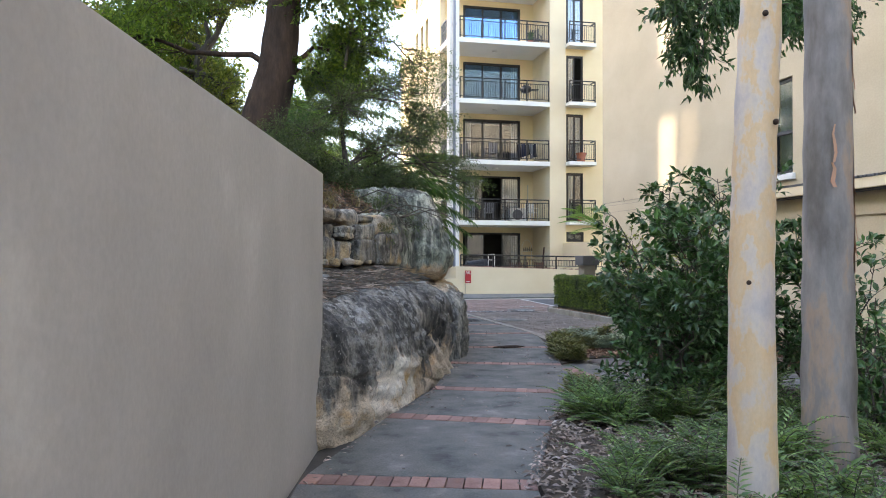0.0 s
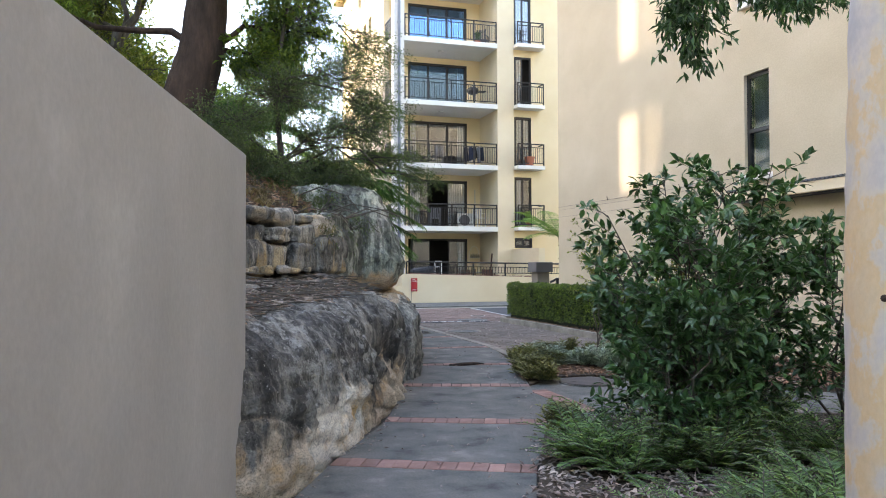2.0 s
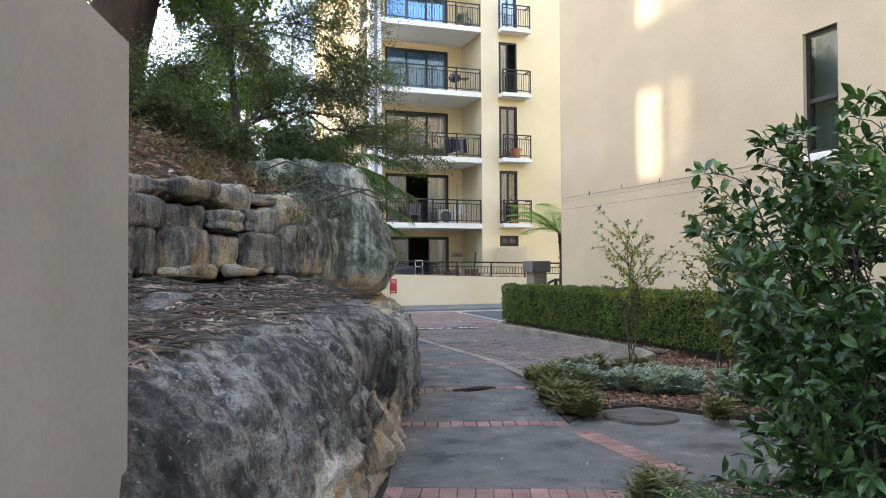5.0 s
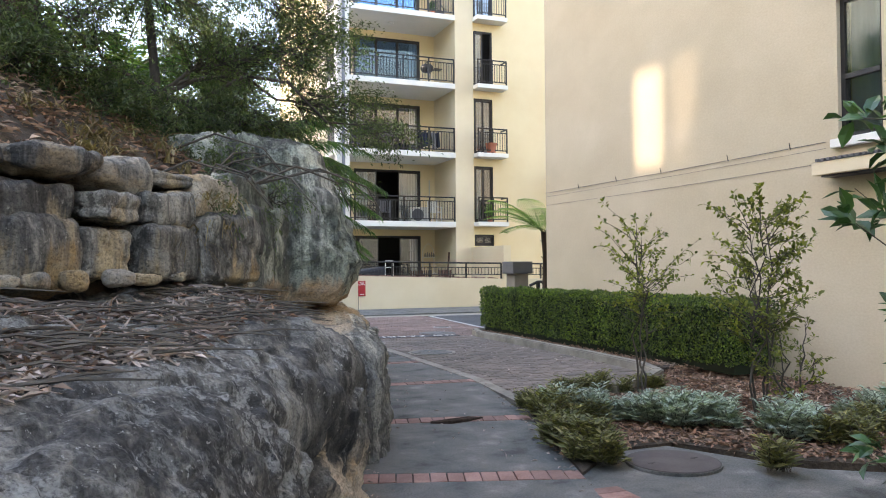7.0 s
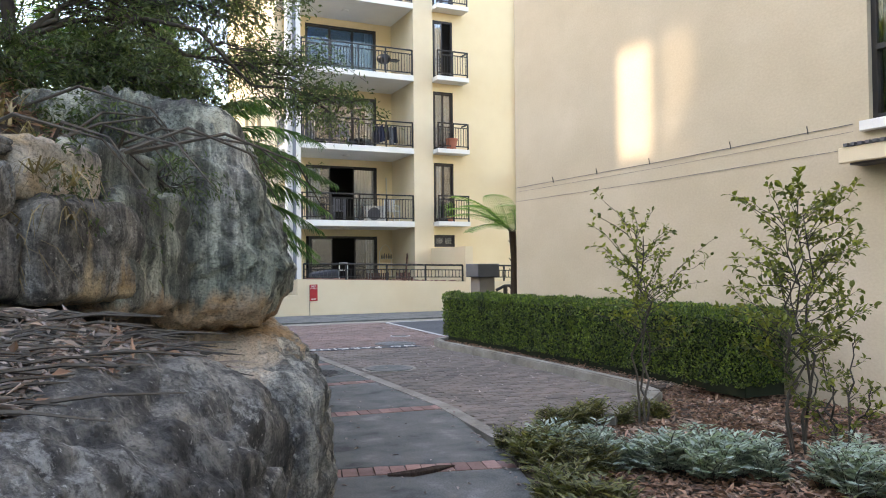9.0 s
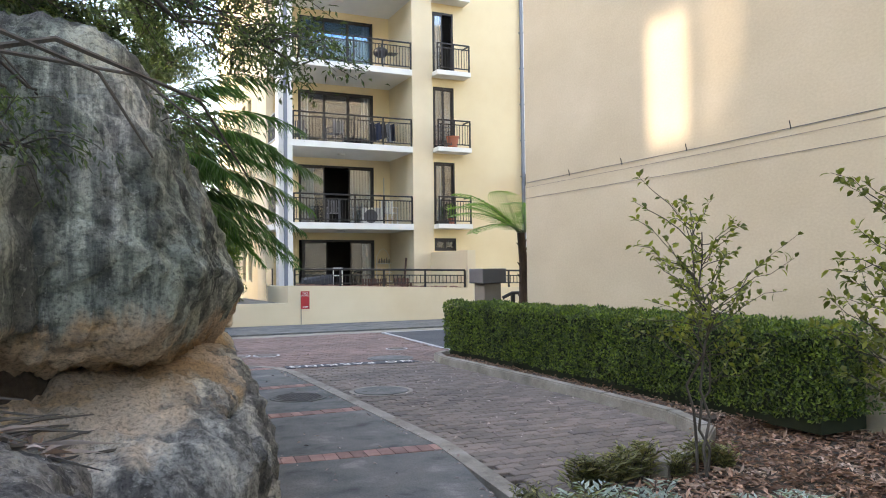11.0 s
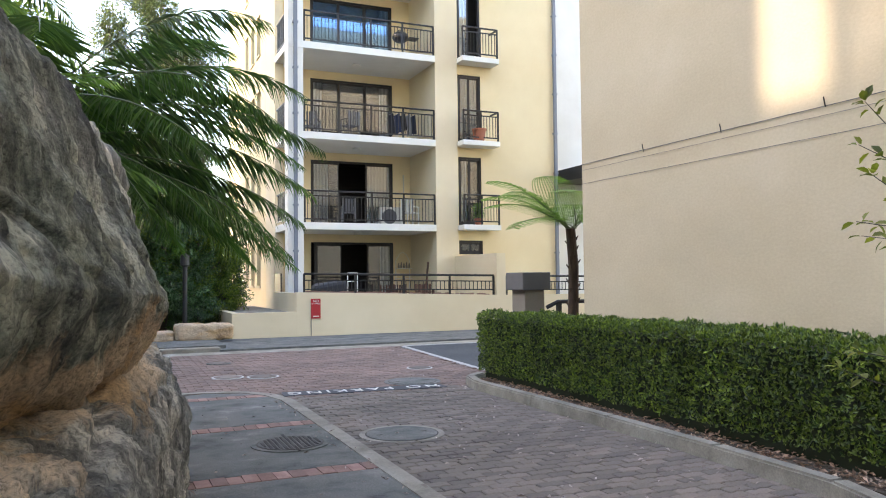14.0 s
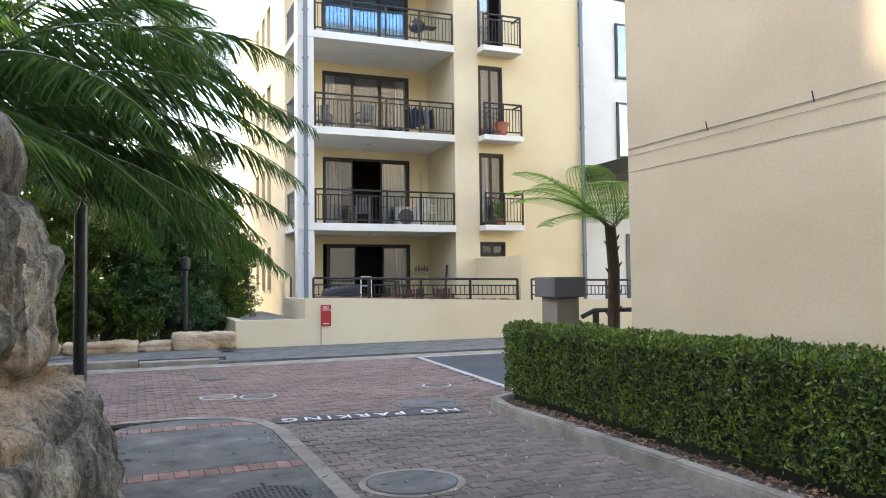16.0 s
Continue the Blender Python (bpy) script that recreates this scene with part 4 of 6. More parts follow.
for row, (z, h) in enumerate(((1.42, 0.33), (1.745, 0.225), (1.965, 0.15))):
    s = -1.5 + (0.0, 0.23, 0.1)[row]
    while s < (2.4, 2.3, 2.05)[row]:
        w = rnd.uniform(0.40, 0.66) if row < 2 else rnd.uniform(0.38, 0.62)
        x, y = by_wall(s + w / 2, 0.26 + (0.0, 0.03, 0.07)[row] + rnd.uniform(-0.05, 0.05))
        kind = ROCK_S if row < 2 else rnd.choice((ROCK_SLAB, ROCK_RUST, ROCK_SLAB, ROCK_S))
        hh = h * rnd.uniform(0.88, 1.12)
        superrock("stone", (x, y, z + hh / 2 + (0.02 if row == 2 else 0)), (w / 2 * (0.99 if row < 2 else 1.06), 0.27, hh / 2 * 0.99), 51.7 + rnd.uniform(-8, 8), 8 if row < 2 else 5, 10 + row * 9 + s, 0.032, kind, stone_wall, 30, tilt=rnd.uniform(-0.05, 0.05), layers=0.018)
        s += w + 0.02
for k, (x, y, z, a, h, kind) in enumerate(((1.52, 10.9, 1.64, 0.40, 0.24, ROCK_S), (1.80, 11.42, 1.66, 0.40, 0.32, ROCK_C), (1.38, 10.86, 1.98, 0.30, 0.14, ROCK_SLAB), (1.68, 11.36, 2.03, 0.36, 0.17, ROCK_C), (2.08, 11.98, 1.66, 0.28, 0.42, ROCK_C))):
    superrock("block", (x, y, z), (0.28, a, h), -31, 9, 60 + k, 0.02, kind, stone_wall, 24, layers=0.02)
for k in range(9):
    x, y = by_wall(-0.2 + 0.27 * k + rnd.uniform(-0.1, 0.1), -0.02 + rnd.uniform(-0.06, 0.03))
    superrock("pebble", (x, y, 1.46), (rnd.uniform(0.03, 0.09), 0.05, rnd.uniform(0.02, 0.045)), rnd.uniform(0, 90), 3.5, 80 + k, 0.02, ROCK_S if k % 3 else ROCK_SLAB, stone_wall, 7, layers=0.0)

# dry branches lying over the stones
rnd = random.Random(15)
for k in range(9):
    x, y = rnd.uniform(0.6, 1.9), rnd.uniform(10.8, 11.8)
    z = max(hill(x, y), 2.1)
    a = rnd.uniform(-1.9, 0.3)
    ln = rnd.uniform(0.6, 1.3)
    b = tagged(part("dry_branch", tube(bmesh.new(), [(x, y, z), (x + ln * 0.4 * math.cos(a), y + ln * 0.4 * math.sin(a), z + 0.12), (x + ln * 0.8 * math.cos(a + 0.2), y + ln * 0.8 * math.sin(a + 0.2), z + 0.02), (x + ln * math.cos(a + 0.3), y + ln * math.sin(a + 0.3), z - 0.2)], [0.012, 0.009, 0.006, 0.003], 5), BARK_GREY), "thin dry branch lying over the stones", "branch", "dry branches")

# ---- plants ----
def unit(a):
    return a / (np.linalg.norm(a, axis=-1, keepdims=True) + 1e-9)


def curve(a, b, sag, n, wob=0.05, rnd=random):
    """A bent line from a to b."""
    a, b = Vector(a), Vector(b)
    w = (b - a).length * wob
    return [a.lerp(b, k / n) + Vector((rnd.uniform(-w, w), rnd.uniform(-w, w), rnd.uniform(-w, w))) * math.sin(math.pi * k / n) + Vector((0, 0, sag * math.sin(math.pi * k / n))) for k in range(n + 1)]


def clump_crown(clumps, start, twigs, per_twig, L, W, owner, bark, rnd, twig_r=0.006, droop=-0.15, limb_r=0.03, fine=False, spread=0.06):
    """Limbs from start to each clump, twigs fanning out in it, leaves set along the twigs. Each limb is a part; leaf sets are returned."""
    sets = []
    for cx, cy, cz, rx, ry, rz, share in clumps:
        c = Vector((cx, cy, cz))
        s = Vector(min(start, key=lambda p: (Vector(p) - c).length))
        wood = bmesh.new()
        limb = curve(s, c, 0.1 * (c - s).length, 6, 0.08, rnd)
        tube(wood, limb, [limb_r * (1 - 0.12 * k) for k in range(7)], 6)
        P, D = [], []
        for _ in range(int(twigs * share)):
            d = Vector(rand_dirs(1)[0])
            k = rnd.uniform(0.35, 1.0) ** 0.6
            end = c + Vector((d.x * rx, d.y * ry, d.z * rz)) * k
            root = limb[rnd.randint(3, 6)].lerp(c + (end - c) * 0.3, rnd.uniform(0, 0.7))
            line = curve(root, end, rnd.uniform(-0.05, 0.1), 4, 0.08, rnd)
            if rnd.random() < 0.5:
                tube(wood, line, [twig_r * (1 - 0.18 * j) for j in range(5)], 4)
            for _ in range(per_twig):
                u = rnd.uniform(0.25, 1.0) * 4
                i = min(int(u), 3)
                P.append(line[i].lerp(line[i + 1], u - i))
                D.append((line[i + 1] - line[i]).normalized())
        part("branch", wood, bark, owner, smooth=True)
        P, D = np.array(P), np.array(D)
        n = len(P)
        P = P + RNG.normal(size=(n, 3)) * spread * 0.4
        way = unit(D * 0.7 + RNG.normal(size=(n, 3)) * 0.7 + np.array([0, 0, droop]))
        up = unit(RNG.normal(size=(n, 3)) * 0.45 + np.array([0, 0, 1.0]))
        sets.append(leaves(P, way, up, L * RNG.uniform(0.6, 1.2, n), W * RNG.uniform(0.7, 1.2, n), 0.25, fine))
    return sets


def tree(name, trunk, radii, clumps, twigs, per_twig, L, W, leaf, bark, label, seed, category="tree", limb_r=0.05, starts=None, droop=-0.15, fine=False, twig_r=0.006, n=14, spread=0.06):
    rnd = random.Random(seed)
    t = thing(name, trunk[0], label, category)
    bm = bmesh.new()
    pts, rr = [], []
    for i in range(len(trunk) - 1):
        for k in range(6):
            u = k / 6
            pts.append(Vector(trunk[i]).lerp(Vector(trunk[i + 1]), u))
            rr.append(radii[i] * (1 - u) + radii[i + 1] * u)
    pts.append(Vector(trunk[-1]))
    rr.append(radii[-1])
    tube(bm, pts, [r * (1 + 0.05 * math.sin(3.1 * k + seed)) for k, r in enumerate(rr)], n)
    part("trunk", bm, bark, t, smooth=True)
    sets = clump_crown(clumps, starts or [trunk[-1], trunk[-2]], twigs, per_twig, L, W, t, BARK_GREY if bark is not BARK_DARK else BARK_DARK, rnd, twig_r, droop, limb_r, fine, spread)
    leafy("crown", sets, leaf, t)
    return t


# gum trees beside the path
gum = tree("gum_tree", [(2.42, 3.44, -0.1), (2.43, 3.46, 1.4), (2.455, 3.47, 1.95), (2.53, 3.5, 3.0), (2.6, 3.6, 6.5), (2.8, 3.7, 9.0)], [0.128, 0.112, 0.108, 0.104, 0.09, 0.06],
           [(2.9, 3.9, 9.8, 1.4, 1.4, 1.0, 1), (2.0, 3.2, 9.2, 1.0, 1.0, 0.7, 0.7)], 60, 26, 0.13, 0.022, LEAF_GUM, BARK_PALE, "smooth cream and orange mottled gum tree trunk", 3, n=24)
for z, a in ((1.385, -2.25), (2.2, -1.2), (0.75, -2.9), (2.75, -2.0)):
    bm = bmesh.new()
    x, y, r = 2.43 + max(0, z - 1.4) * 0.05, 3.465, 0.108
    bmesh.ops.create_uvsphere(bm, u_segments=10, v_segments=6, radius=0.016, matrix=Matrix.Translation((x + r * math.cos(a), y + r * math.sin(a), z)))
    part("knot", bm, BARK_DARK, gum, "small dark knot")
grey_gum = tree("gum_tree", [(3.86, 4.62, -0.1), (3.84, 4.6, 1.5), (3.87, 4.62, 3.0), (3.95, 4.8, 6.0), (4.1, 5.0, 9.5)], [0.19, 0.165, 0.155, 0.13, 0.08],
                [(4.5, 5.4, 10.2, 1.6, 1.6, 1.0, 1), (3.4, 4.6, 9.6, 1.2, 1.2, 0.8, 0.7)], 60, 26, 0.13, 0.022, LEAF_GUM, BARK_GUM, "stout grey gum tree trunk shedding strips of pink bark", 4, n=24)
rnd = random.Random(8)
for k in range(26):
    a = rnd.choice((-0.75, -0.6, -0.5, -0.4, -1.3, -2.0, -0.55, -0.65)) + rnd.uniform(-0.15, 0.15)
    z, h = rnd.choice((rnd.uniform(1.2, 3.2), rnd.uniform(1.4, 2.2))), rnd.uniform(0.08, 0.36)
    x, y, r = 3.845, 4.605, 0.166 - max(0, z - 1.5) * 0.006
    bm = bmesh.new()
    w = rnd.uniform(0.05, 0.16)
    grid = []
    for j in range(5):
        u = j / 4
        row = []
        for i in (-1, 0, 1):
            aa = a + i * w * (1 - abs(u - 0.4) * 0.9) + 0.05 * math.sin(j * 2 + k)
            rr = r + 0.005 + (0.02 * (1 - u) ** 2 if k % 3 == 0 else 0.0)
            row.append(bm.verts.new((x + rr * math.cos(aa), y + rr * math.sin(aa), z + h * u)))
        grid.append(row)
    for r0, r1 in zip(grid, grid[1:]):
        for i in range(2):
            bm.faces.new((r0[i], r0[i + 1], r1[i + 1], r1[i]))
    part("bark_strip", bm, PEEL, grey_gum, "curling pink bark strip")

# hanging leafy branch over the bed
tree("overhanging_branch", [(3.95, 4.8, 6.0), (4.3, 6.0, 5.6), (4.75, 7.2, 4.7)], [0.06, 0.05, 0.025], [(4.7, 7.4, 4.25, 0.75, 0.6, 0.45, 1.0), (4.45, 7.3, 3.65, 0.42, 0.4, 0.45, 0.75), (5.3, 7.7, 4.5, 0.7, 0.6, 0.5, 0.9), (4.1, 7.1, 4.0, 0.35, 0.3, 0.22, 0.4), (5.2, 7.4, 5.2, 1.0, 0.8, 0.6, 0.8), (5.6, 7.3, 4.1, 0.5, 0.5, 0.35, 0.6), (6.2, 7.9, 4.5, 0.7, 0.6, 0.4, 0.8), (6.9, 8.2, 4.7, 0.7, 0.6, 0.5, 0.8), (6.3, 7.6, 5.4, 0.9, 0.7, 0.5, 0.7)],
     52, 22, 0.11, 0.036, LEAF_BUSH, BARK_GREY, "drooping tree branch with dark narrow leaves", 6, limb_r=0.016, droop=-0.6)


def shrub(name, at, height, spread, stems, twigs, per_twig, L, W, leaf, label, seed, fine=True, up=0.55, category="bush", bark=None, open_low=0.25, shape=1.0, stem_r=0.014):
    """Stems fanning from the base, twigs off them, leaves in whorls towards the twig ends."""
    rnd = random.Random(seed)
    t = thing(name, at, label, category)
    base = Vector(at)
    P, D = [], []
    for s in range(stems):
        wood = bmesh.new()
        a = 2 * math.pi * s / stems + rnd.uniform(-0.4, 0.4)
        h = height * rnd.uniform(0.62, 1.0)
        out = spread * rnd.uniform(0.15, 0.85) * (1.0 if h < 0.8 * height else 0.55) * shape
        tip = base + Vector((math.cos(a) * out, math.sin(a) * out, h))
        line = curve(base + Vector((math.cos(a) * 0.06, math.sin(a) * 0.06, 0)), tip, 0.0, 8, 0.06, rnd)
        tube(wood, line, [stem_r * (1 - 0.09 * k) for k in range(9)], 5)
        for _ in range(twigs):
            u = rnd.uniform(open_low, 1.0) * 8
            i = min(int(u), 7)
            root = line[i].lerp(line[i + 1], u - i)
            b = a + rnd.uniform(-1.6, 1.6)
            ln = rnd.uniform(0.35, 1.0) * spread * (0.6 - 0.35 * u / 8)
            end = root + Vector((math.cos(b) * ln, math.sin(b) * ln, ln * rnd.uniform(0.1, 0.3 + up)))
            tw = curve(root, end, rnd.uniform(-0.03, 0.03), 4, 0.08, rnd)
            tube(wood, tw, [stem_r * 0.35 * (1 - 0.17 * k) for k in range(5)], 4)
            for _ in range(per_twig):
                v = (1 - rnd.random() ** 1.6 * 0.75) * 4
                j = min(int(v), 3)
                P.append(tw[j].lerp(tw[j + 1], v - j))
                D.append((tw[4] - tw[3]).normalized())
        part("stem", wood, bark or BARK_GREY, t)
    P, D = np.array(P), np.array(D)
    n = len(P)
    way = unit(D * 0.55 + unit(RNG.normal(size=(n, 3))) * 0.9 + np.array([0, 0, 0.1]))
    nn = unit(RNG.normal(size=(n, 3)) * 0.4 + np.array([0, 0, 1.0]))
    leafy("foliage", [leaves(P + way * 0.01, way, nn, L * RNG.uniform(0.65, 1.15, n), W * RNG.uniform(0.75, 1.15, n), 0.18, fine)], leaf, t)
    return t


shrub("bush", (4.48, 7.1, 0.0), 2.4, 1.5, 15, 28, 17, 0.105, 0.048, LEAF_BUSH, "large dark green glossy-leaved bush beside the path", 11, open_low=0.12)
shrub("bush", (3.7, 6.55, 0.0), 1.65, 1.05, 11, 18, 16, 0.10, 0.046, LEAF_BUSH, "dark green glossy-leaved bush beside the path", 14, open_low=0.1)
shrub("bush", (5.5, 6.6, 0.0), 1.9, 1.0, 8, 16, 14, 0.105, 0.048, LEAF_BUSH, "dark green glossy-leaved bush behind the gum tree", 12, open_low=0.15)
shrub("bush", (4.75, 5.25, 0.0), 1.25, 0.75, 7, 10, 13, 0.10, 0.046, LEAF_BUSH, "low glossy-leaved bush at the foot of the gum tree", 13, open_low=0.2)
shrub("sapling", (6.9, 11.4, 0.03), 2.2, 1.7, 4, 29, 18, 0.062, 0.034, LEAF_OLIVE, "thin open olive-leaved sapling in mulch", 21, open_low=0.35, shape=0.16, category="sapling", up=0.9)
shrub("sapling", (6.55, 12.85, 0.03), 2.0, 1.6, 3, 24, 13, 0.06, 0.034, LEAF_OLIVE, "small sparse olive-leaved sapling in mulch", 22, open_low=0.45, shape=0.16, category="sapling", up=0.8)
shrub("sapling", (7.05, 11.1, 0.03), 0.9, 0.6, 5, 9, 12, 0.05, 0.025, LEAF_OLIVE, "low olive-leaved shrub at the sapling's foot", 23, open_low=0.2, category="shrub")

# clipped hedge
hedge = thing("hedge", (8.5, 17.0, 0.08), "dense clipped green box hedge in a kerbed bed", "hedge")
HX0, HX1, HY0, HY1, HZ0, HZ1 = 8.19, 8.90, 13.15, 20.95, 0.22, 1.0
# plain box, near-black to paint the shade seen between the leaves
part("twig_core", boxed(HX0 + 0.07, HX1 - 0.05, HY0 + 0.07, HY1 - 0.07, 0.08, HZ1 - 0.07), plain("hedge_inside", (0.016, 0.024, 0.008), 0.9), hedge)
sets = []
for area, kind in ((7.8 * 0.86, "front"), (7.8 * 0.8, "top"), (0.8 * 0.86, "far"), (0.8 * 0.86, "near")):
    n = int(area * 2500)
    u, v = RNG.random(n), RNG.random(n)
    depth = -np.abs(RNG.normal(size=n)) * 0.035 + 0.02
    if kind == "front":
        P = np.stack([HX0 - depth, HY0 + (HY1 - HY0) * u, HZ0 - 0.04 + (HZ1 - HZ0 + 0.04) * v], 1)
        N = np.tile([-1.0, 0, 0.35], (n, 1))
    elif kind == "top":
        P = np.stack([HX0 + (HX1 - HX0) * v, HY0 + (HY1 - HY0) * u, HZ1 + depth], 1)
        N = np.tile([0.0, 0, 1], (n, 1))
    else:
        P = np.stack([HX0 + (HX1 - HX0) * u, np.full(n, HY1 if kind == "far" else HY0) + depth * (1 if kind == "far" else -1), HZ0 + (HZ1 - HZ0) * v], 1)
        N = np.tile([0, 1.0 if kind == "far" else -1.0, 0.35], (n, 1))
    wave = np.array([noise.noise(Vector(p) * 1.6) * 0.045 + noise.noise(Vector(p) * 7) * 0.06 for p in P])
    P = P + unit(N) * wave[:, None]
    way = unit(N * 0.6 + RNG.normal(size=(n, 3)) * 0.8 + np.array([0, 0, 0.5]))
    sets.append(leaves(P, way, unit(N + RNG.normal(size=(n, 3)) * 0.5), 0.043 * RNG.uniform(0.6, 1.35, n), 0.025, 0.2))
leafy("foliage", sets, LEAF_HEDGE, hedge)


# feathery ground cover: three plants, set out many times
def cover_plant(name, fronds, length, leaf, label, seed, pairs=13, leaflet=0.05, lift=0.9, width=0.011, out=1.0):
    rnd = random.Random(seed)
    t = thing(name, (0, 0, 0), label, "ground cover", group="ground cover plants")
    P, D, N, L = [], [], [], []
    stems = bmesh.new()
    for _ in range(fronds):
        a = rnd.uniform(0, 2 * math.pi)
        ln = length * rnd.uniform(0.55, 1.1)
        li = rnd.uniform(0.25, lift)
        base = Vector((rnd.uniform(-0.08, 0.08), rnd.uniform(-0.08, 0.08), 0))
        line = [base + Vector((math.cos(a) * ln * out * u, math.sin(a) * ln * out * u, ln * (li * u - 0.55 * li * u * u))) for u in np.linspace(0, 1, 7)]
        tube(stems, line, 0.0025, 3)
        side = Vector((-math.sin(a), math.cos(a), 0))
        for k in range(pairs):
            u = 0.2 + 0.8 * k / pairs
            i = min(int(u * 6), 5)
            p = line[i].lerp(line[i + 1], u * 6 - i)
            d = (line[i + 1] - line[i]).normalized()
            for s in (1, -1):
                P.append(p)
                D.append(d * 0.6 + side * s + Vector((0, 0, 0.12)))
                N.append((0, 0, 1))
                L.append(leaflet * math.sin(math.pi * (0.25 + 0.7 * u)) * rnd.uniform(0.8, 1.2))
    part("stem", stems, BARK_GREY, t)
    leafy("foliage", [leaves(np.array(P), np.array([tuple(d) for d in D]), np.array(N, float) + RNG.normal(size=(len(P), 3)) * 0.25, np.array(L), np.array(L) * 0.3, 0.15)], leaf, t)
    return t


def set_out(protos, spots, rnd, low=0.75, high=1.2):
    used = [False] * len(protos)
    for x, y, z in spots:
        k = rnd.randrange(len(protos))
        s = rnd.uniform(low, high)
        m = pose(x, y, z, 0, 0, rnd.uniform(0, 360))
        if not used[k]:
            protos[k].matrix_basis = m
            protos[k].scale = (s, s, s)
            used[k] = True
        else:
            c = copy_thing(protos[k], m)
            c.scale = (s, s, s)
    for k, p in enumerate(protos):
        if not used[k]:
            p.matrix_basis = pose(*spots[k % len(spots)])


rnd = random.Random(31)
ferny = [cover_plant("ground_cover", 44, 0.5, LEAF_COVER, "feathery green ground cover on leaf litter", s, pairs=15, leaflet=0.062, lift=1.9, out=0.8) for s in (1, 2, 3)]
spots = []
while len(spots) < 74:
    x, y = rnd.uniform(2.0, 6.2), rnd.uniform(2.6, 7.6)
    edge = 1.62 + 0.42 * (y - 4.5)
    if x > edge + 0.42 and not (abs(x - 2.43) < 0.2 and abs(y - 3.45) < 0.25) and noise.noise(Vector((x * 0.9, y * 0.9, 4))) > -0.22:
        spots.append((x, y, 0.02))
set_out(ferny, spots, rnd)
tufts = [cover_plant("grass_tuft", 70, 0.30, LEAF_GRASS, "wispy olive grass tuft at the bed's edge", s, pairs=3, leaflet=0.10, lift=2.2, out=0.45) for s in (5, 6)]
spots = [(4.95 + rnd.uniform(-0.2, 0.25), 12.05 + rnd.uniform(-0.45, 0.55), 0.02) for _ in range(12)] + [(4.55 + rnd.uniform(-0.2, 0.2), 11.0 + rnd.uniform(-0.45, 0.4), 0.02) for _ in range(9)]
spots += [(5.5 + rnd.uniform(0, 1.6), 12.9 + rnd.uniform(0, 0.25), 0.02) for _ in range(8)] + [(6.0 + rnd.uniform(-0.6, 1.5), 9.9 + rnd.uniform(-0.2, 0.5), 0.02) for _ in range(9)]
spots += [(4.35 + rnd.uniform(-0.12, 0.2), 10.45 + rnd.uniform(-0.15, 0.3), 0.02) for _ in range(6)]
spots += [(3.25 + 0.42 * k / 6, 7.6 + k * 0.1, 0.02) for k in range(4)]
set_out(tufts, spots, rnd, 0.7, 1.1)
silver = [cover_plant("silver_plant", 60, 0.25, LEAF_SILVER, "silver-leaved low ground cover in mulch", s, pairs=6, leaflet=0.085, lift=2.4, out=0.55) for s in (7, 8)]
spots = [(4.95 + 1.15 * u + rnd.uniform(-0.15, 0.15), 11.95 - 1.0 * u + rnd.uniform(-0.22, 0.3), 0.03) for u in np.linspace(0, 1, 24)]
spots += [(6.2 + rnd.uniform(-0.3, 0.4), 10.4 + rnd.uniform(-0.15, 0.2), 0.03) for _ in range(5)] + [(7.2 + rnd.uniform(-0.5, 0.6), 10.6 + rnd.uniform(-0.2, 0.3), 0.03) for _ in range(5)]
set_out(silver, spots, rnd, 0.8, 1.2)

# ---- plants on the bank and beyond ----
tree("bank_tree", [(-0.25, 12.9, 3.0), (-0.05, 12.85, 3.9), (0.14, 12.8, 4.6), (0.3, 12.8, 6.2), (0.2, 13.2, 8.0)], [0.42, 0.36, 0.32, 0.25, 0.16],
     [(-1.8, 12.5, 5.6, 1.3, 1.2, 0.8, 1.0), (0.9, 12.4, 5.9, 1.1, 1.0, 0.9, 1.1), (1.5, 13.2, 5.1, 0.9, 0.9, 0.9, 1.1), (-0.8, 13.5, 6.6, 1.5, 1.3, 0.9, 1.0), (1.1, 13.6, 7.0, 1.4, 1.3, 0.9, 1.0), (-2.6, 13.5, 5.0, 1.3, 1.2, 0.9, 0.9), (1.8, 13.6, 6.1, 0.8, 0.8, 0.8, 0.8), (0.9, 12.6, 4.5, 0.6, 0.6, 0.5, 0.6)],
     105, 26, 0.095, 0.042, LEAF_TREE, BARK_DARK, "old rough-barked tree leaning on the bank with a dense crown", 41, limb_r=0.06, starts=[(0.3, 12.8, 6.0), (0.14, 12.8, 4.6), (0.2, 13.2, 7.8)])
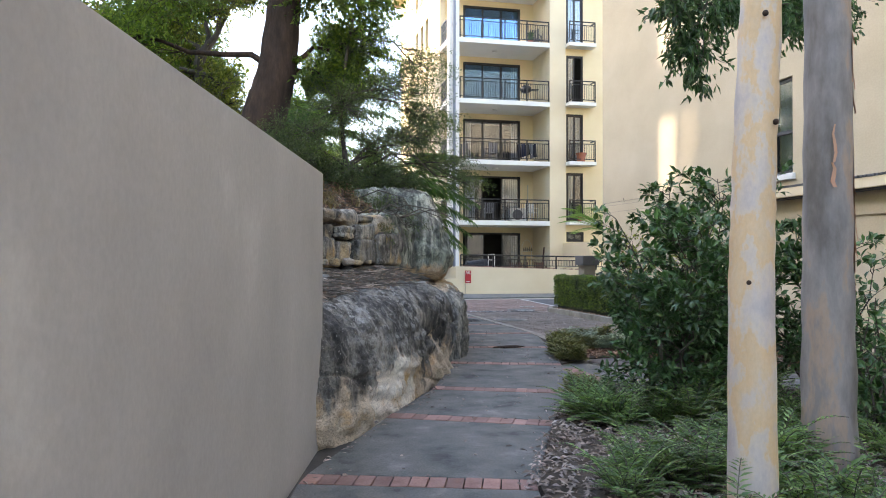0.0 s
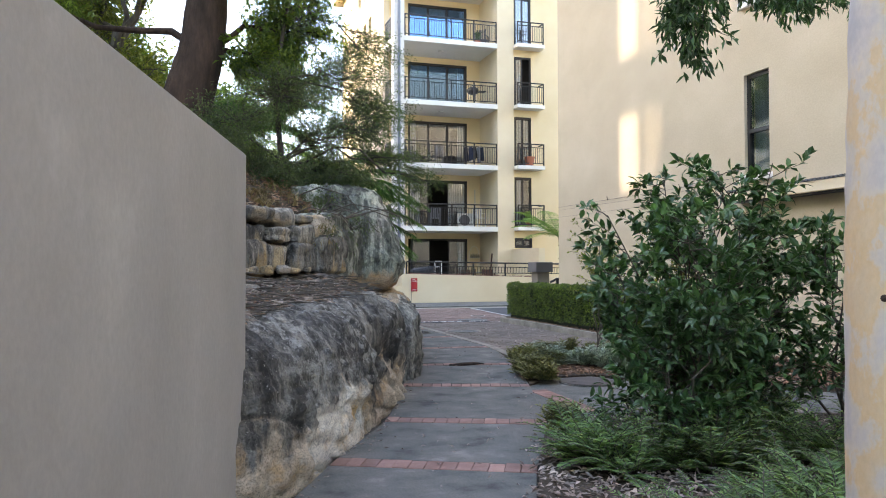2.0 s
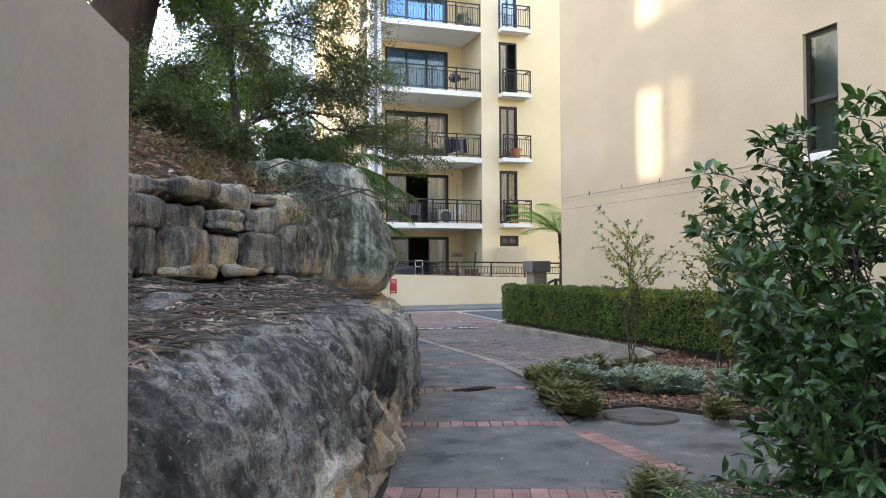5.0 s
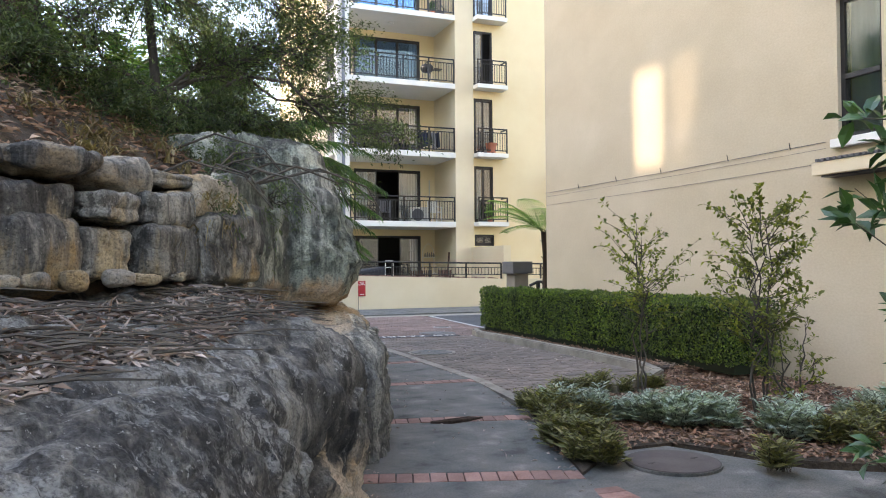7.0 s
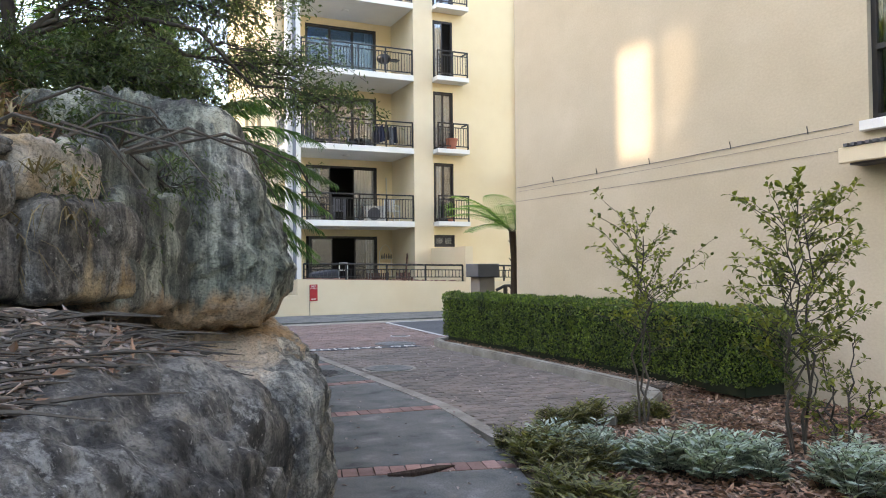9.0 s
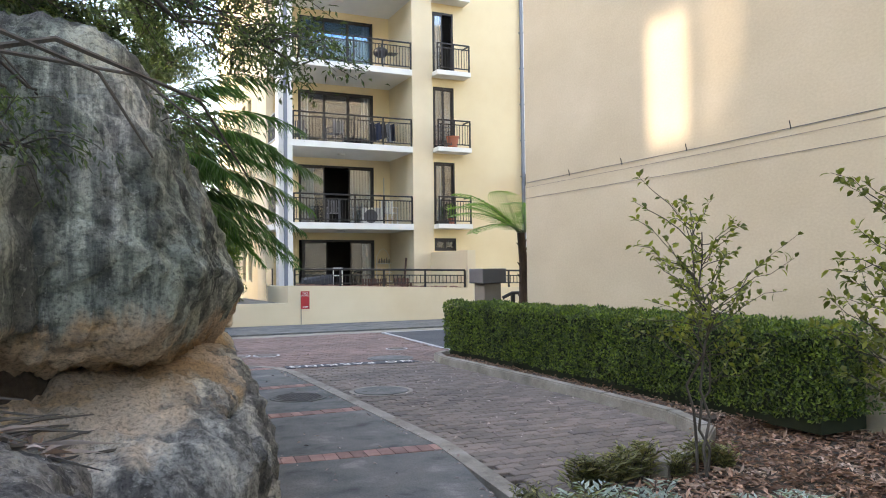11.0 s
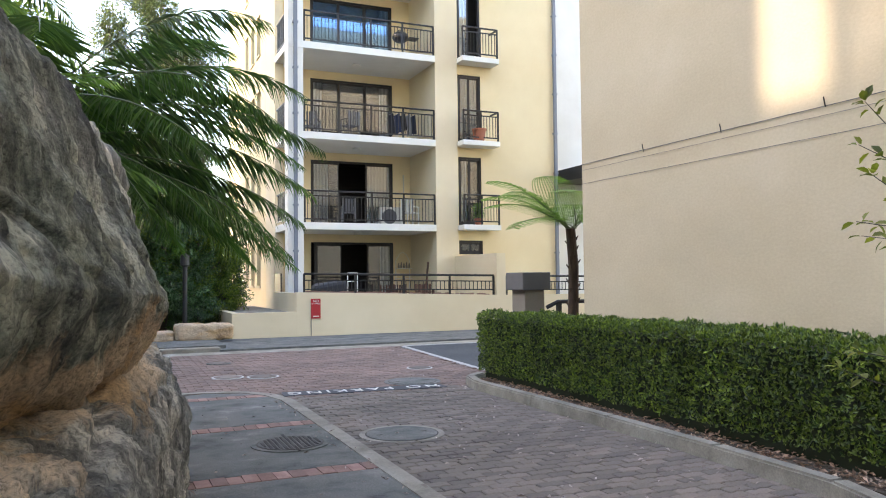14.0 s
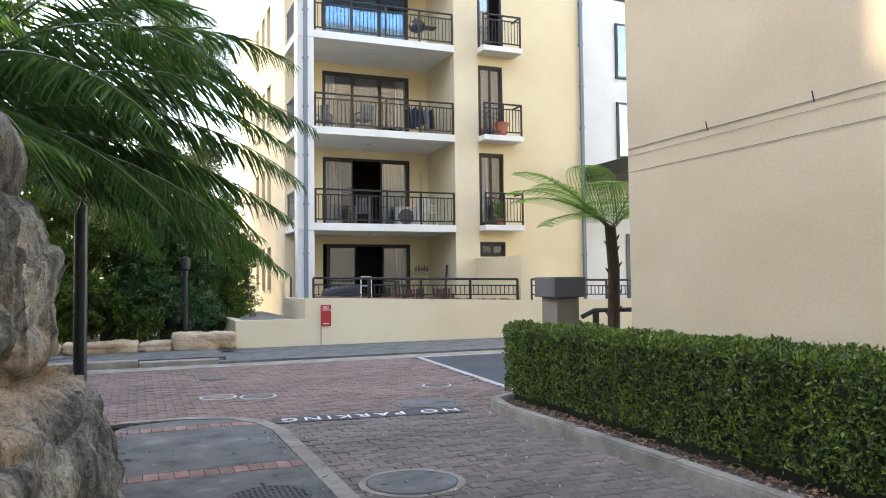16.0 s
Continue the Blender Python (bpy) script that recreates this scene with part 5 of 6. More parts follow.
# feathery shrubs that hang over the boulders
tree("feathery_tree", [(1.35, 12.3, 2.0), (1.25, 12.5, 3.0), (1.15, 12.7, 4.2), (1.4, 12.9, 5.6)], [0.05, 0.042, 0.035, 0.02],
     [(1.9, 12.7, 3.4, 0.9, 0.8, 0.55, 1.2), (2.6, 12.9, 3.6, 0.8, 0.8, 0.5, 1.2), (1.2, 12.3, 3.9, 1.0, 0.8, 0.6, 1.2), (2.3, 13.1, 4.4, 1.0, 0.9, 0.6, 1.3), (3.15, 13.2, 3.15, 0.75, 0.7, 0.35, 0.8), (0.5, 12.0, 3.5, 0.8, 0.7, 0.5, 0.9), (3.0, 13.5, 4.0, 0.7, 0.7, 0.5, 0.9),
      (1.6, 13.2, 5.2, 1.1, 0.9, 0.6, 1.1), (3.45, 12.7, 2.75, 0.5, 0.5, 0.2, 0.35), (2.8, 13.6, 4.9, 0.8, 0.8, 0.5, 0.8), (1.9, 12.4, 2.75, 0.7, 0.5, 0.35, 0.8)],
     150, 28, 0.046, 0.017, LEAF_FINE, BARK_GREY, "feathery small-leaved shrub tree hanging over the boulders", 42, limb_r=0.022, starts=[(1.25, 12.5, 3.0), (1.15, 12.7, 4.2), (1.4, 12.9, 5.4)], twig_r=0.005, spread=0.09)
tree("bank_shrub", [(0.2, 11.6, 2.2), (0.3, 11.8, 2.8), (0.3, 12.0, 3.3)], [0.04, 0.03, 0.02],
     [(0.2, 11.6, 3.0, 0.8, 0.6, 0.45, 1.0), (-0.8, 11.8, 3.2, 0.8, 0.6, 0.5, 1.0), (0.9, 11.9, 2.7, 0.6, 0.5, 0.35, 0.8), (-1.8, 11.8, 3.6, 0.9, 0.7, 0.6, 1.0)],
     200, 30, 0.05, 0.018, LEAF_FINE, BARK_GREY, "dark feathery shrub on the bank", 43, category="shrub", limb_r=0.015, twig_r=0.004)
tree("bank_shrub", [(1.5, 12.4, 2.3), (1.55, 12.45, 2.6), (1.7, 12.5, 3.0)], [0.03, 0.025, 0.015],
     [(1.2, 12.2, 2.75, 0.6, 0.5, 0.35, 1.0), (1.9, 12.5, 2.85, 0.6, 0.5, 0.4, 1.1), (2.35, 12.8, 2.75, 0.5, 0.5, 0.22, 0.7), (0.5, 12.1, 3.0, 0.7, 0.5, 0.4, 1.0), (-0.4, 12.2, 3.3, 0.7, 0.6, 0.4, 0.8), (1.7, 11.75, 2.35, 0.4, 0.3, 0.2, 0.6)],
     120, 28, 0.05, 0.018, LEAF_FINE, BARK_GREY, "feathery green shrub spreading behind the stone wall", 46, category="shrub", limb_r=0.014, twig_r=0.004, droop=-0.3)
# creeper trailing over the upper boulder and the blocks
tree("trailing_creeper", [(1.55, 11.25, 2.15), (1.6, 11.1, 2.2), (1.7, 11.0, 2.12)], [0.02, 0.018, 0.01],
     [(1.5, 10.75, 1.85, 0.35, 0.3, 0.3, 0.7), (2.15, 11.6, 2.0, 0.4, 0.35, 0.28, 0.8), (2.6, 12.1, 2.15, 0.45, 0.35, 0.2, 0.8), (1.85, 11.2, 1.75, 0.3, 0.25, 0.3, 0.4), (2.7, 12.6, 2.3, 0.6, 0.5, 0.12, 0.8)],
     60, 16, 0.045, 0.012, LEAF_FINE, BARK_GREY, "fine-leaved creeper trailing over the stones", 44, category="creeper", limb_r=0.008, twig_r=0.004, droop=-0.5)


def blades(name, spots, per, length, leaf, label, rnd, droop=0.6, width=0.008):
    """Arching strap leaves in tufts, as one mass."""
    V, F, o = [], [], 0
    for x, y, z in spots:
        for _ in range(per):
            a, ln = rnd.uniform(0, 2 * math.pi), length * rnd.uniform(0.5, 1.15)
            out = rnd.uniform(0.25, 0.95)
            bx, by = x + rnd.uniform(-0.06, 0.06), y + rnd.uniform(-0.06, 0.06)
            side = np.array([-math.sin(a), math.cos(a), 0]) * width
            for u in (0, 0.35, 0.7, 1.0):
                p = np.array([bx + math.cos(a) * ln * out * u, by + math.sin(a) * ln * out * u, z + ln * (u * (1.2 - out * 0.5) - droop * u * u)])
                w = 1 - 0.85 * u
                V += [p - side * w, p + side * w]
            F += [(o + 2 * k, o + 2 * k + 1, o + 2 * k + 3, o + 2 * k + 2) for k in range(3)]
            o += 8
    return tagged(sheet(name, V, F, leaf), label, "grass", kind="stuff")


rnd = random.Random(51)
blades("dry_grass", [(x, y, hill(x, y) - 0.02) for x, y in (by_wall(rnd.uniform(-1.5, 3.0), rnd.uniform(0.5, 2.4)) for _ in range(170))], 16, 0.42, LEAF_DRY, "dry tangled grass hanging over the stone wall", rnd, 0.75)
blades("dry_grass_tufts", [(1.45 + rnd.uniform(-0.2, 0.2), 10.55 + rnd.uniform(-0.2, 0.2), 1.5 + rnd.uniform(0, 0.5)) for _ in range(16)], 14, 0.35, LEAF_DRY, "dry grass spilling between the blocks", rnd, 1.1, 0.006)
blades("bank_grass", [(x, y, hill(x, y) - 0.02) for x, y in ((rnd.uniform(-4, 1.4), rnd.uniform(11.5, 15)) for _ in range(120))], 12, 0.5, LEAF_GRASS, "green grass and seedlings on the bank", rnd, 0.7)


def frond(name, root, heading, length, rise, fall, parent, leaf, pairs, leaflet, stem_r, hang=0.6, seed=0, width=0.016, sub=0):
    """A feather leaf: an arching rib with hanging leaflets on both sides."""
    rnd = random.Random(seed)
    a = radians(heading)
    out, side = Vector((math.cos(a), math.sin(a), 0)), Vector((-math.sin(a), math.cos(a), 0))
    line = [Vector(root) + out * (length * u * (1 - 0.12 * u)) + Vector((0, 0, length * (rise * u - fall * u * u))) + side * (0.06 * length * math.sin(2.2 * u + seed)) for u in np.linspace(0, 1, 13)]
    V, F, o = [], [], 0
    P, D, N, L = [], [], [], []
    for k in range(pairs):
        u = 0.13 + 0.87 * k / pairs
        i = min(int(u * 12), 11)
        p = line[i].lerp(line[i + 1], u * 12 - i)
        d = (line[i + 1] - line[i]).normalized()
        ln = leaflet * math.sin(math.pi * min(1, 0.16 + 0.8 * u)) ** 0.7
        for s in (1, -1):
            if sub:
                tipd = (d * 0.35 + side * s + Vector((0, 0, -hang * 0.4))).normalized()
                for j in range(sub):
                    q = p + tipd * (ln * (j + 0.5) / sub)
                    for s2 in (1, -1):
                        P.append(q)
                        D.append(d * s2 + tipd * 0.35)
                        N.append((0, 0, 1))
                        L.append(0.075 * (1 - 0.6 * j / sub))
            else:
                P.append(p)
                D.append(d * 0.55 + side * (s * rnd.uniform(0.6, 1.0)) + Vector((0, 0, 0.25 - hang * rnd.uniform(0.5, 1.3))))
                N.append((rnd.uniform(-0.3, 0.3), rnd.uniform(-0.3, 0.3), 1))
                L.append(ln * rnd.uniform(0.8, 1.15))
    V1, F1 = leaves(np.array([tuple(p) for p in P]), np.array([tuple(d) for d in D]), np.array(N, float), np.array(L), width if not sub else 0.02, 0.12)
    f = sheet(name, V1, F1, leaf, parent)
    bm = bmesh.new()
    tube(bm, line, [stem_r * (1 - 0.068 * k) for k in range(13)], 5)
    part("rib", bm, PALM_RIB, f)
    return f


PALM_RIB = plain("palm_rib", (0.10, 0.13, 0.05), 0.5)
palm = thing("palm", (2.0, 19.3, 0), "feather palm with long drooping dark green fronds", "palm")
bm = bmesh.new()
tube(bm, [(2.0, 19.3, -0.1), (2.05, 19.3, 1.2), (2.0, 19.25, 2.75)], [0.2, 0.17, 0.16], 14)
part("trunk", bm, BARK_DARK, palm)
rnd = random.Random(61)
for k, (hd, ln, ri, fa) in enumerate(((5, 3.4, 0.62, 0.70), (-12, 3.3, 0.42, 0.62), (20, 3.5, 0.85, 0.85), (-30, 3.2, 0.75, 0.85), (38, 3.3, 0.5, 0.6), (-50, 3.0, 0.55, 0.75), (60, 3.2, 0.9, 0.85), (-75, 3.0, 0.8, 0.8), (-4, 3.2, 0.22, 0.48), (14, 3.1, 0.28, 0.6), (90, 3.0, 0.6, 0.7), (-100, 3.0, 0.9, 0.8), (130, 3.0, 0.7, 0.7), (170, 3.0, 0.6, 0.7), (-150, 3.0, 0.8, 0.7), (-20, 2.9, 1.15, 0.9), (30, 3.0, 1.25, 0.9), (-125, 2.8, 1.1, 0.8), (-40, 2.6, 0.25, 0.6), (-25, 3.1, 0.12, 0.5), (8, 3.3, 0.05, 0.42), (-55, 2.9, 0.3, 0.62), (24, 3.1, 0.1, 0.5), (45, 3.0, 0.2, 0.55), (-70, 2.9, 0.35, 0.6), (-15, 3.4, 0.6, 0.68), (0, 3.3, 0.95, 0.85), (-85, 3.0, 0.55, 0.7))):
    frond("frond", (2.0 + 0.1 * math.cos(radians(hd)), 19.25 + 0.1 * math.sin(radians(hd)), 2.75), hd, ln * 1.08, ri, fa * 0.84, palm, LEAF_PALM, 120, 0.56, 0.016, 0.8, k, 0.011)
palm2 = thing("palm", (1.6, 17.0, 0.8), "bright green young palm behind the boulders", "palm")
bm = bmesh.new()
tube(bm, [(1.6, 17.0, 0.6), (1.6, 17.0, 1.9)], [0.14, 0.12], 10)
part("trunk", bm, BARK_DARK, palm2)
for k, (hd, ln, ri, fa) in enumerate(((0, 2.3, 0.8, 0.65), (-35, 2.2, 0.7, 0.65), (-70, 2.2, 0.9, 0.7), (30, 2.2, 0.9, 0.7), (-110, 2.1, 0.8, 0.6), (-15, 2.0, 1.2, 0.7), (70, 2.0, 0.9, 0.7), (150, 2.1, 0.9, 0.6), (-150, 2.1, 0.9, 0.6), (-55, 2.0, 1.3, 0.8))):
    frond("frond", (1.6, 17.0, 1.9), hd, ln, ri, fa, palm2, LEAF_FERN, 44, 0.42, 0.014, 0.6, 30 + k)

palm3 = thing("palm", (0.4, 18.6, 0), "tall palm with sunlit yellow-green fronds", "palm")
bm = bmesh.new()
tube(bm, [(0.4, 18.6, 0.0), (0.45, 18.6, 2.2), (0.4, 18.6, 4.1)], [0.2, 0.16, 0.15], 14)
part("trunk", bm, BARK_DARK, palm3)
for k in range(15):
    frond("frond", (0.4, 18.6, 4.1), k * 24 + 7, 3.2, 0.5 + 0.6 * ((k * 7) % 5) / 4, 0.75, palm3, LEAF_FERN if k % 3 == 0 else LEAF_PALM, 70, 0.55, 0.017, 0.7, 90 + k, 0.022)

# tree fern behind the hedge
fern = thing("tree_fern", (9.95, 21.1, 0), "slender tree fern with pale green feathery fronds", "tree fern")
bm = bmesh.new()
tube(bm, [(9.95, 21.1, -0.1), (9.93, 21.1, 0.9), (9.95, 21.1, 1.7), (9.87, 21.05, 2.3)], [0.10, 0.085, 0.08, 0.075], 12)
part("trunk", bm, BARK_DARK, fern)
for k, (hd, ln, ri, fa) in enumerate(((178, 1.75, 0.62, 0.36), (150, 1.6, 0.85, 0.42), (200, 1.5, 0.42, 0.36), (120, 1.5, 1.0, 0.45), (60, 1.4, 0.9, 0.45), (20, 1.5, 0.7, 0.4), (-20, 1.5, 0.8, 0.42), (-60, 1.4, 0.85, 0.42), (235, 1.5, 0.85, 0.42), (268, 1.4, 0.95, 0.45), (165, 1.5, 1.15, 0.5), (188, 1.4, 0.95, 0.45), (215, 1.3, 1.2, 0.5))):
    frond("frond", (9.87, 21.05, 2.3), hd, ln, ri * 0.95, fa * 1.2, fern, LEAF_FERN, 15, 0.36, 0.012, 0.35, 50 + k, sub=8)
for k in range(24):
    a = k * 2.4
    z = 0.4 + k * 0.075
    part("leaf_scar", tube(bmesh.new(), [(9.94 + 0.07 * math.cos(a), 21.1 + 0.07 * math.sin(a), z), (9.94 + 0.12 * math.cos(a), 21.1 + 0.12 * math.sin(a), z + 0.06)], [0.02, 0.008], 5), BARK_DARK, fern)

# shrubs at the far corner and trees beyond
for k, (x, y, h, r) in enumerate(((4.5, 33.2, 4.6, 1.6), (3.1, 32.8, 4.4, 1.6), (5.3, 35.5, 3.8, 1.2), (1.7, 34.0, 5.0, 1.9), (4.0, 37.5, 5.6, 1.9), (5.5, 34.2, 4.9, 1.5), (6.1, 36.8, 5.6, 1.4))):
    tree("garden_shrub", [(x, y, 0), (x + 0.1, y, h * 0.3), (x, y + 0.1, h * 0.6)], [0.1, 0.08, 0.05],
         [(x + r * 0.5 * math.cos(b), y + r * 0.5 * math.sin(b), h * zz * 0.95, r * 0.6, r * 0.6, h * 0.2, 1) for b, zz in ((0.3, 0.45), (1.9, 0.62), (3.6, 0.5), (5.0, 0.72), (4.3, 0.3), (2.8, 0.85), (5.8, 0.2), (1.0, 0.16), (3.2, 0.18))],
         130, 30, 0.10, 0.05, LEAF_TREE if k % 2 else LEAF_BUSH, BARK_GREY, "dense dark green garden shrub behind the stone edging", 70 + k, category="shrub", limb_r=0.03)


def big_tree(x, y, h, r, leaf, label, seed, L=0.2, W=0.075, dens=105):
    rnd = random.Random(seed)
    cl = []
    for k in range(13):
        b, rr = rnd.uniform(0, 6.28), r * rnd.uniform(0.15, 0.8)
        cl.append((x + rr * math.cos(b), y + rr * math.sin(b), h * rnd.uniform(0.42, 0.97), r * rnd.uniform(0.3, 0.5), r * rnd.uniform(0.3, 0.5), h * rnd.uniform(0.07, 0.13), 1))
    tree("background_tree", [(x, y, 0), (x + 0.2, y, h * 0.35), (x - 0.1, y + 0.2, h * 0.7)], [0.28, 0.2, 0.1], cl, dens, 22, L, W, leaf, BARK_GREY, label, seed, limb_r=0.07, twig_r=0.015, spread=0.3)


big_tree(-1.4, 17.2, 8.0, 2.2, LEAF_OLIVE, "yellow-green tree on the bank", 89, 0.12, 0.05, 60)
big_tree(-3.4, 22.0, 8.2, 2.6, LEAF_OLIVE, "yellow-green tree beyond the bank", 90, 0.15, 0.06, 60)
big_tree(-1.5, 30, 8.5, 3.2, LEAF_TREE, "leafy tree beyond the bank", 81)
big_tree(-6.0, 24, 9.5, 3.5, LEAF_OLIVE, "sunlit yellow-green tree beyond the bank", 82)
big_tree(1.0, 44, 10.0, 3.5, LEAF_TREE, "leafy tree beyond the bank", 83, 0.24, 0.09)
big_tree(5.2, 56, 19.0, 3.6, LEAF_GUM, "tall pale gum tree behind the building", 84, 0.26, 0.08)
big_tree(-7.0, 42, 12.0, 4.5, LEAF_OLIVE, "sunlit yellow-green tree in the distance", 85, 0.26, 0.1)
big_tree(-12.0, 34, 12.0, 4.5, LEAF_TREE, "leafy tree in the distance", 86, 0.24, 0.09)
big_tree(-2.2, 19.5, 7.5, 2.4, LEAF_TREE, "leafy tree on the bank", 87, 0.13, 0.05)
big_tree(-5.0, 15.0, 8.0, 2.6, LEAF_OLIVE, "yellow-green tree on the bank", 88, 0.12, 0.05)

# ---- gate pillar, posts, signs ----
pillar = thing("gate_pillar", (9.85, 22.3, 0), "rendered gate pillar with a broad dark cap", "pillar")
part("shaft", boxed(9.60, 9.98, 22.05, 22.5, -0.05, 1.32, bevel=0.01), grained("taupe_render", [(0.3, (0.20, 0.17, 0.135)), (0.7, (0.27, 0.235, 0.19))], 1, 0.85, 60, 0.2, 0.004), pillar)
part("cap", boxed(9.52, 10.06, 21.97, 22.58, 1.32, 1.62, bevel=0.015), DARK_GREY, pillar, "dark grey cap block")
grail = thing("barrier_rail", (10.8, 21.9, 0), "black steel handrail beside the gate pillar", "railing")
part("rail", tube(bmesh.new(), [(9.97, 21.98, 1.02), (10.15, 21.9, 1.12), (10.4, 21.88, 1.12), (14.0, 21.6, 1.1)], 0.035, 10), BLACK, grail)
part("post", boxed(10.13, 10.2, 21.86, 21.93, -0.05, 1.1), BLACK, grail)
part("post", boxed(13.9, 13.97, 21.57, 21.64, -0.05, 1.1), BLACK, grail)
for x, y, h, r in ((3.27, 21.9, 3.1, 0.075), (4.95, 31.6, 1.9, 0.06)):
    p = thing("lamp_post", (x, y, 0), "slim black steel lamp post", "lamp post")
    part("post", tube(bmesh.new(), [(x, y, -0.1), (x, y, h)], r, 16), BLACK, p)
    part("collar", tube(bmesh.new(), [(x, y, 0.0), (x, y, 0.12)], r * 1.5, 16), BLACK, p)
    part("lamp_head", tube(bmesh.new(), [(x, y, h - 0.01), (x, y, h + 0.05), (x, y, h + 0.3), (x, y, h + 0.36)], [r * 0.8, r * 1.9, r * 1.9, r * 0.5], 16), BLACK, p)


def words(text, size, depth, material, m, parent, name="lettering", spread=1.0):
    cu = bpy.data.curves.new(name, "FONT")
    cu.body, cu.size, cu.extrude, cu.align_x, cu.align_y, cu.space_character = text, size, depth, "CENTER", "CENTER", spread
    tmp = bpy.data.objects.new("tmp", cu)
    me = bpy.data.meshes.new_from_object(tmp)
    me.name = name
    bpy.data.objects.remove(tmp)
    ob = link(name, me, material, parent)
    ob.matrix_basis = Matrix.Translation(-home(parent)) @ m
    return ob


RED = plain("sign_red", (0.50, 0.03, 0.035), 0.4)
sign = thing("parking_sign", (8.2, 30.95, 0), "red and white no-stopping sign on a slim post", "sign")
part("plate", boxed(8.10, 8.36, 30.94, 30.952, 0.50, 1.03, bevel=0.003), RED, sign)
words("NO", 0.10, 0.002, WHITE, pose(8.23, 30.937, 0.965, 90), sign)
words("STOPPING", 0.052, 0.002, WHITE, pose(8.23, 30.937, 0.895, 90), sign)
part("white_bar", boxed(8.15, 8.31, 30.934, 30.939, 0.55, 0.575), WHITE, sign)
part("post", tube(bmesh.new(), [(8.11, 30.965, 0.03), (8.11, 30.965, 1.0)], 0.012, 8), KERB, sign)

# painted band and covers in the driveway
band = tagged(part("painted_band", prism(bmesh.new(), [(5.32, 20.93), (7.58, 20.72), (7.6, 21.06), (5.36, 21.28)], -0.05, 0.009), plain("black_road_paint", (0.045, 0.048, 0.055), 0.7)), "worn black painted band with white lettering on the driveway", "road marking")
words("NO PARKING", 0.28, 0.002, WHITE, pose(6.46, 21.0, 0.012, 0, 0, 175), band, spread=1.35)


def cover(x, y, r, ring, lid, label, name="manhole_cover", rim=0.86, grate=False):
    c = thing(name, (x, y, 0), label, "manhole cover")
    part("surround", disc(bmesh.new(), x, y, -0.05, 0.010, r, 40), ring, c)
    part("groove", disc(bmesh.new(), x, y, -0.04, 0.012, r * rim, 40), JOINT, c)
    part("lid", disc(bmesh.new(), x, y, -0.04, 0.015, r * (rim - 0.03), 40), lid, c)
    if grate:
        bm = bmesh.new()
        for k in range(-9, 10):
            w = math.sqrt(max(0, (r * 0.78) ** 2 - (k * 0.042) ** 2))
            for j in range(int(-w / 0.042), int(w / 0.042) + 1):
                box(bm, x + j * 0.042 - 0.012, x + j * 0.042 + 0.012, y + k * 0.042 - 0.012, y + k * 0.042 + 0.012, 0.014, 0.021)
        part("studs", bm, lid, c)
    else:
        for s in (-1, 1):
            part("lift_hole", boxed(x + s * r * 0.55 - 0.03, x + s * r * 0.55 + 0.03, y - 0.012, y + 0.012, 0.005, 0.0165), JOINT, c)
    return c


PALE_RING = plain("pale_ring_paint", (0.52, 0.51, 0.48), 0.8)
IRON = grained("cast_iron", [(0.3, (0.05, 0.05, 0.05)), (0.7, (0.10, 0.095, 0.09))], 4, 0.6, 80, 0.3, 0.004, metal=0.5)
IRON_DULL = grained("dull_iron", [(0.3, (0.075, 0.06, 0.055)), (0.7, (0.12, 0.10, 0.095))], 4, 0.85, 80, 0.3, 0.004)
cover(5.87, 17.95, 0.42, KERB, CONCRETE, "round concrete-filled manhole cover in the pavers")
cover(4.78, 18.0, 0.36, CONCRETE, IRON, "studded cast-iron manhole cover in the footpath", grate=True)
cover(4.92, 23.3, 0.25, PALE_RING, PAVER, "round cover ringed in pale paint")
cover(5.44, 23.12, 0.25, PALE_RING, PAVER, "round cover ringed in pale paint")
cover(5.05, 25.5, 0.22, CONCRETE, PAVER, "small round cover in the pavers")
cover(8.08, 23.05, 0.22, PALE_RING, PAVER, "round cover ringed in pale paint")
cover(7.35, 21.5, 0.42, CONCRETE, CONCRETE, "round concrete manhole cover beside the painted band")
cover(4.92, 10.25, 0.36, CONCRETE, IRON_DULL, "rusty round manhole cover at the bed's corner", rim=0.98)

# sandstone edging at the far corner
rnd = random.Random(9)
for k, (x0, x1, h) in enumerate(((0.4, 2.4, 0.26), (2.4, 3.9, 0.26), (3.9, 4.6, 0.24), (4.6, 6.0, 0.42))):
    s = superrock("edging_stone", ((x0 + x1) / 2, 30.35, 0.09 + h / 2), ((x1 - x0) / 2, 0.26, h / 2), rnd.uniform(-3, 3), 6, 90 + k, 0.035, ROCK_C, None, 16, layers=0.03)
    tagged(s, "rough sandstone edging block on the kerb", "stone", group="edging stones")

# ---- things on the balconies ----
APPLIANCE = plain("white_appliance", (0.62, 0.60, 0.55), 0.5)
TERRACOTTA = plain("terracotta", (0.42, 0.14, 0.08), 0.8)
CANVAS = plain("dark_canvas", (0.03, 0.033, 0.04), 0.8)
TIMBER = grained("dark_timber", [(0.3, (0.08, 0.035, 0.025)), (0.7, (0.15, 0.07, 0.05))], 6, 0.6, 50, 0.3, 0.004, stretch=(0.2, 1, 1))


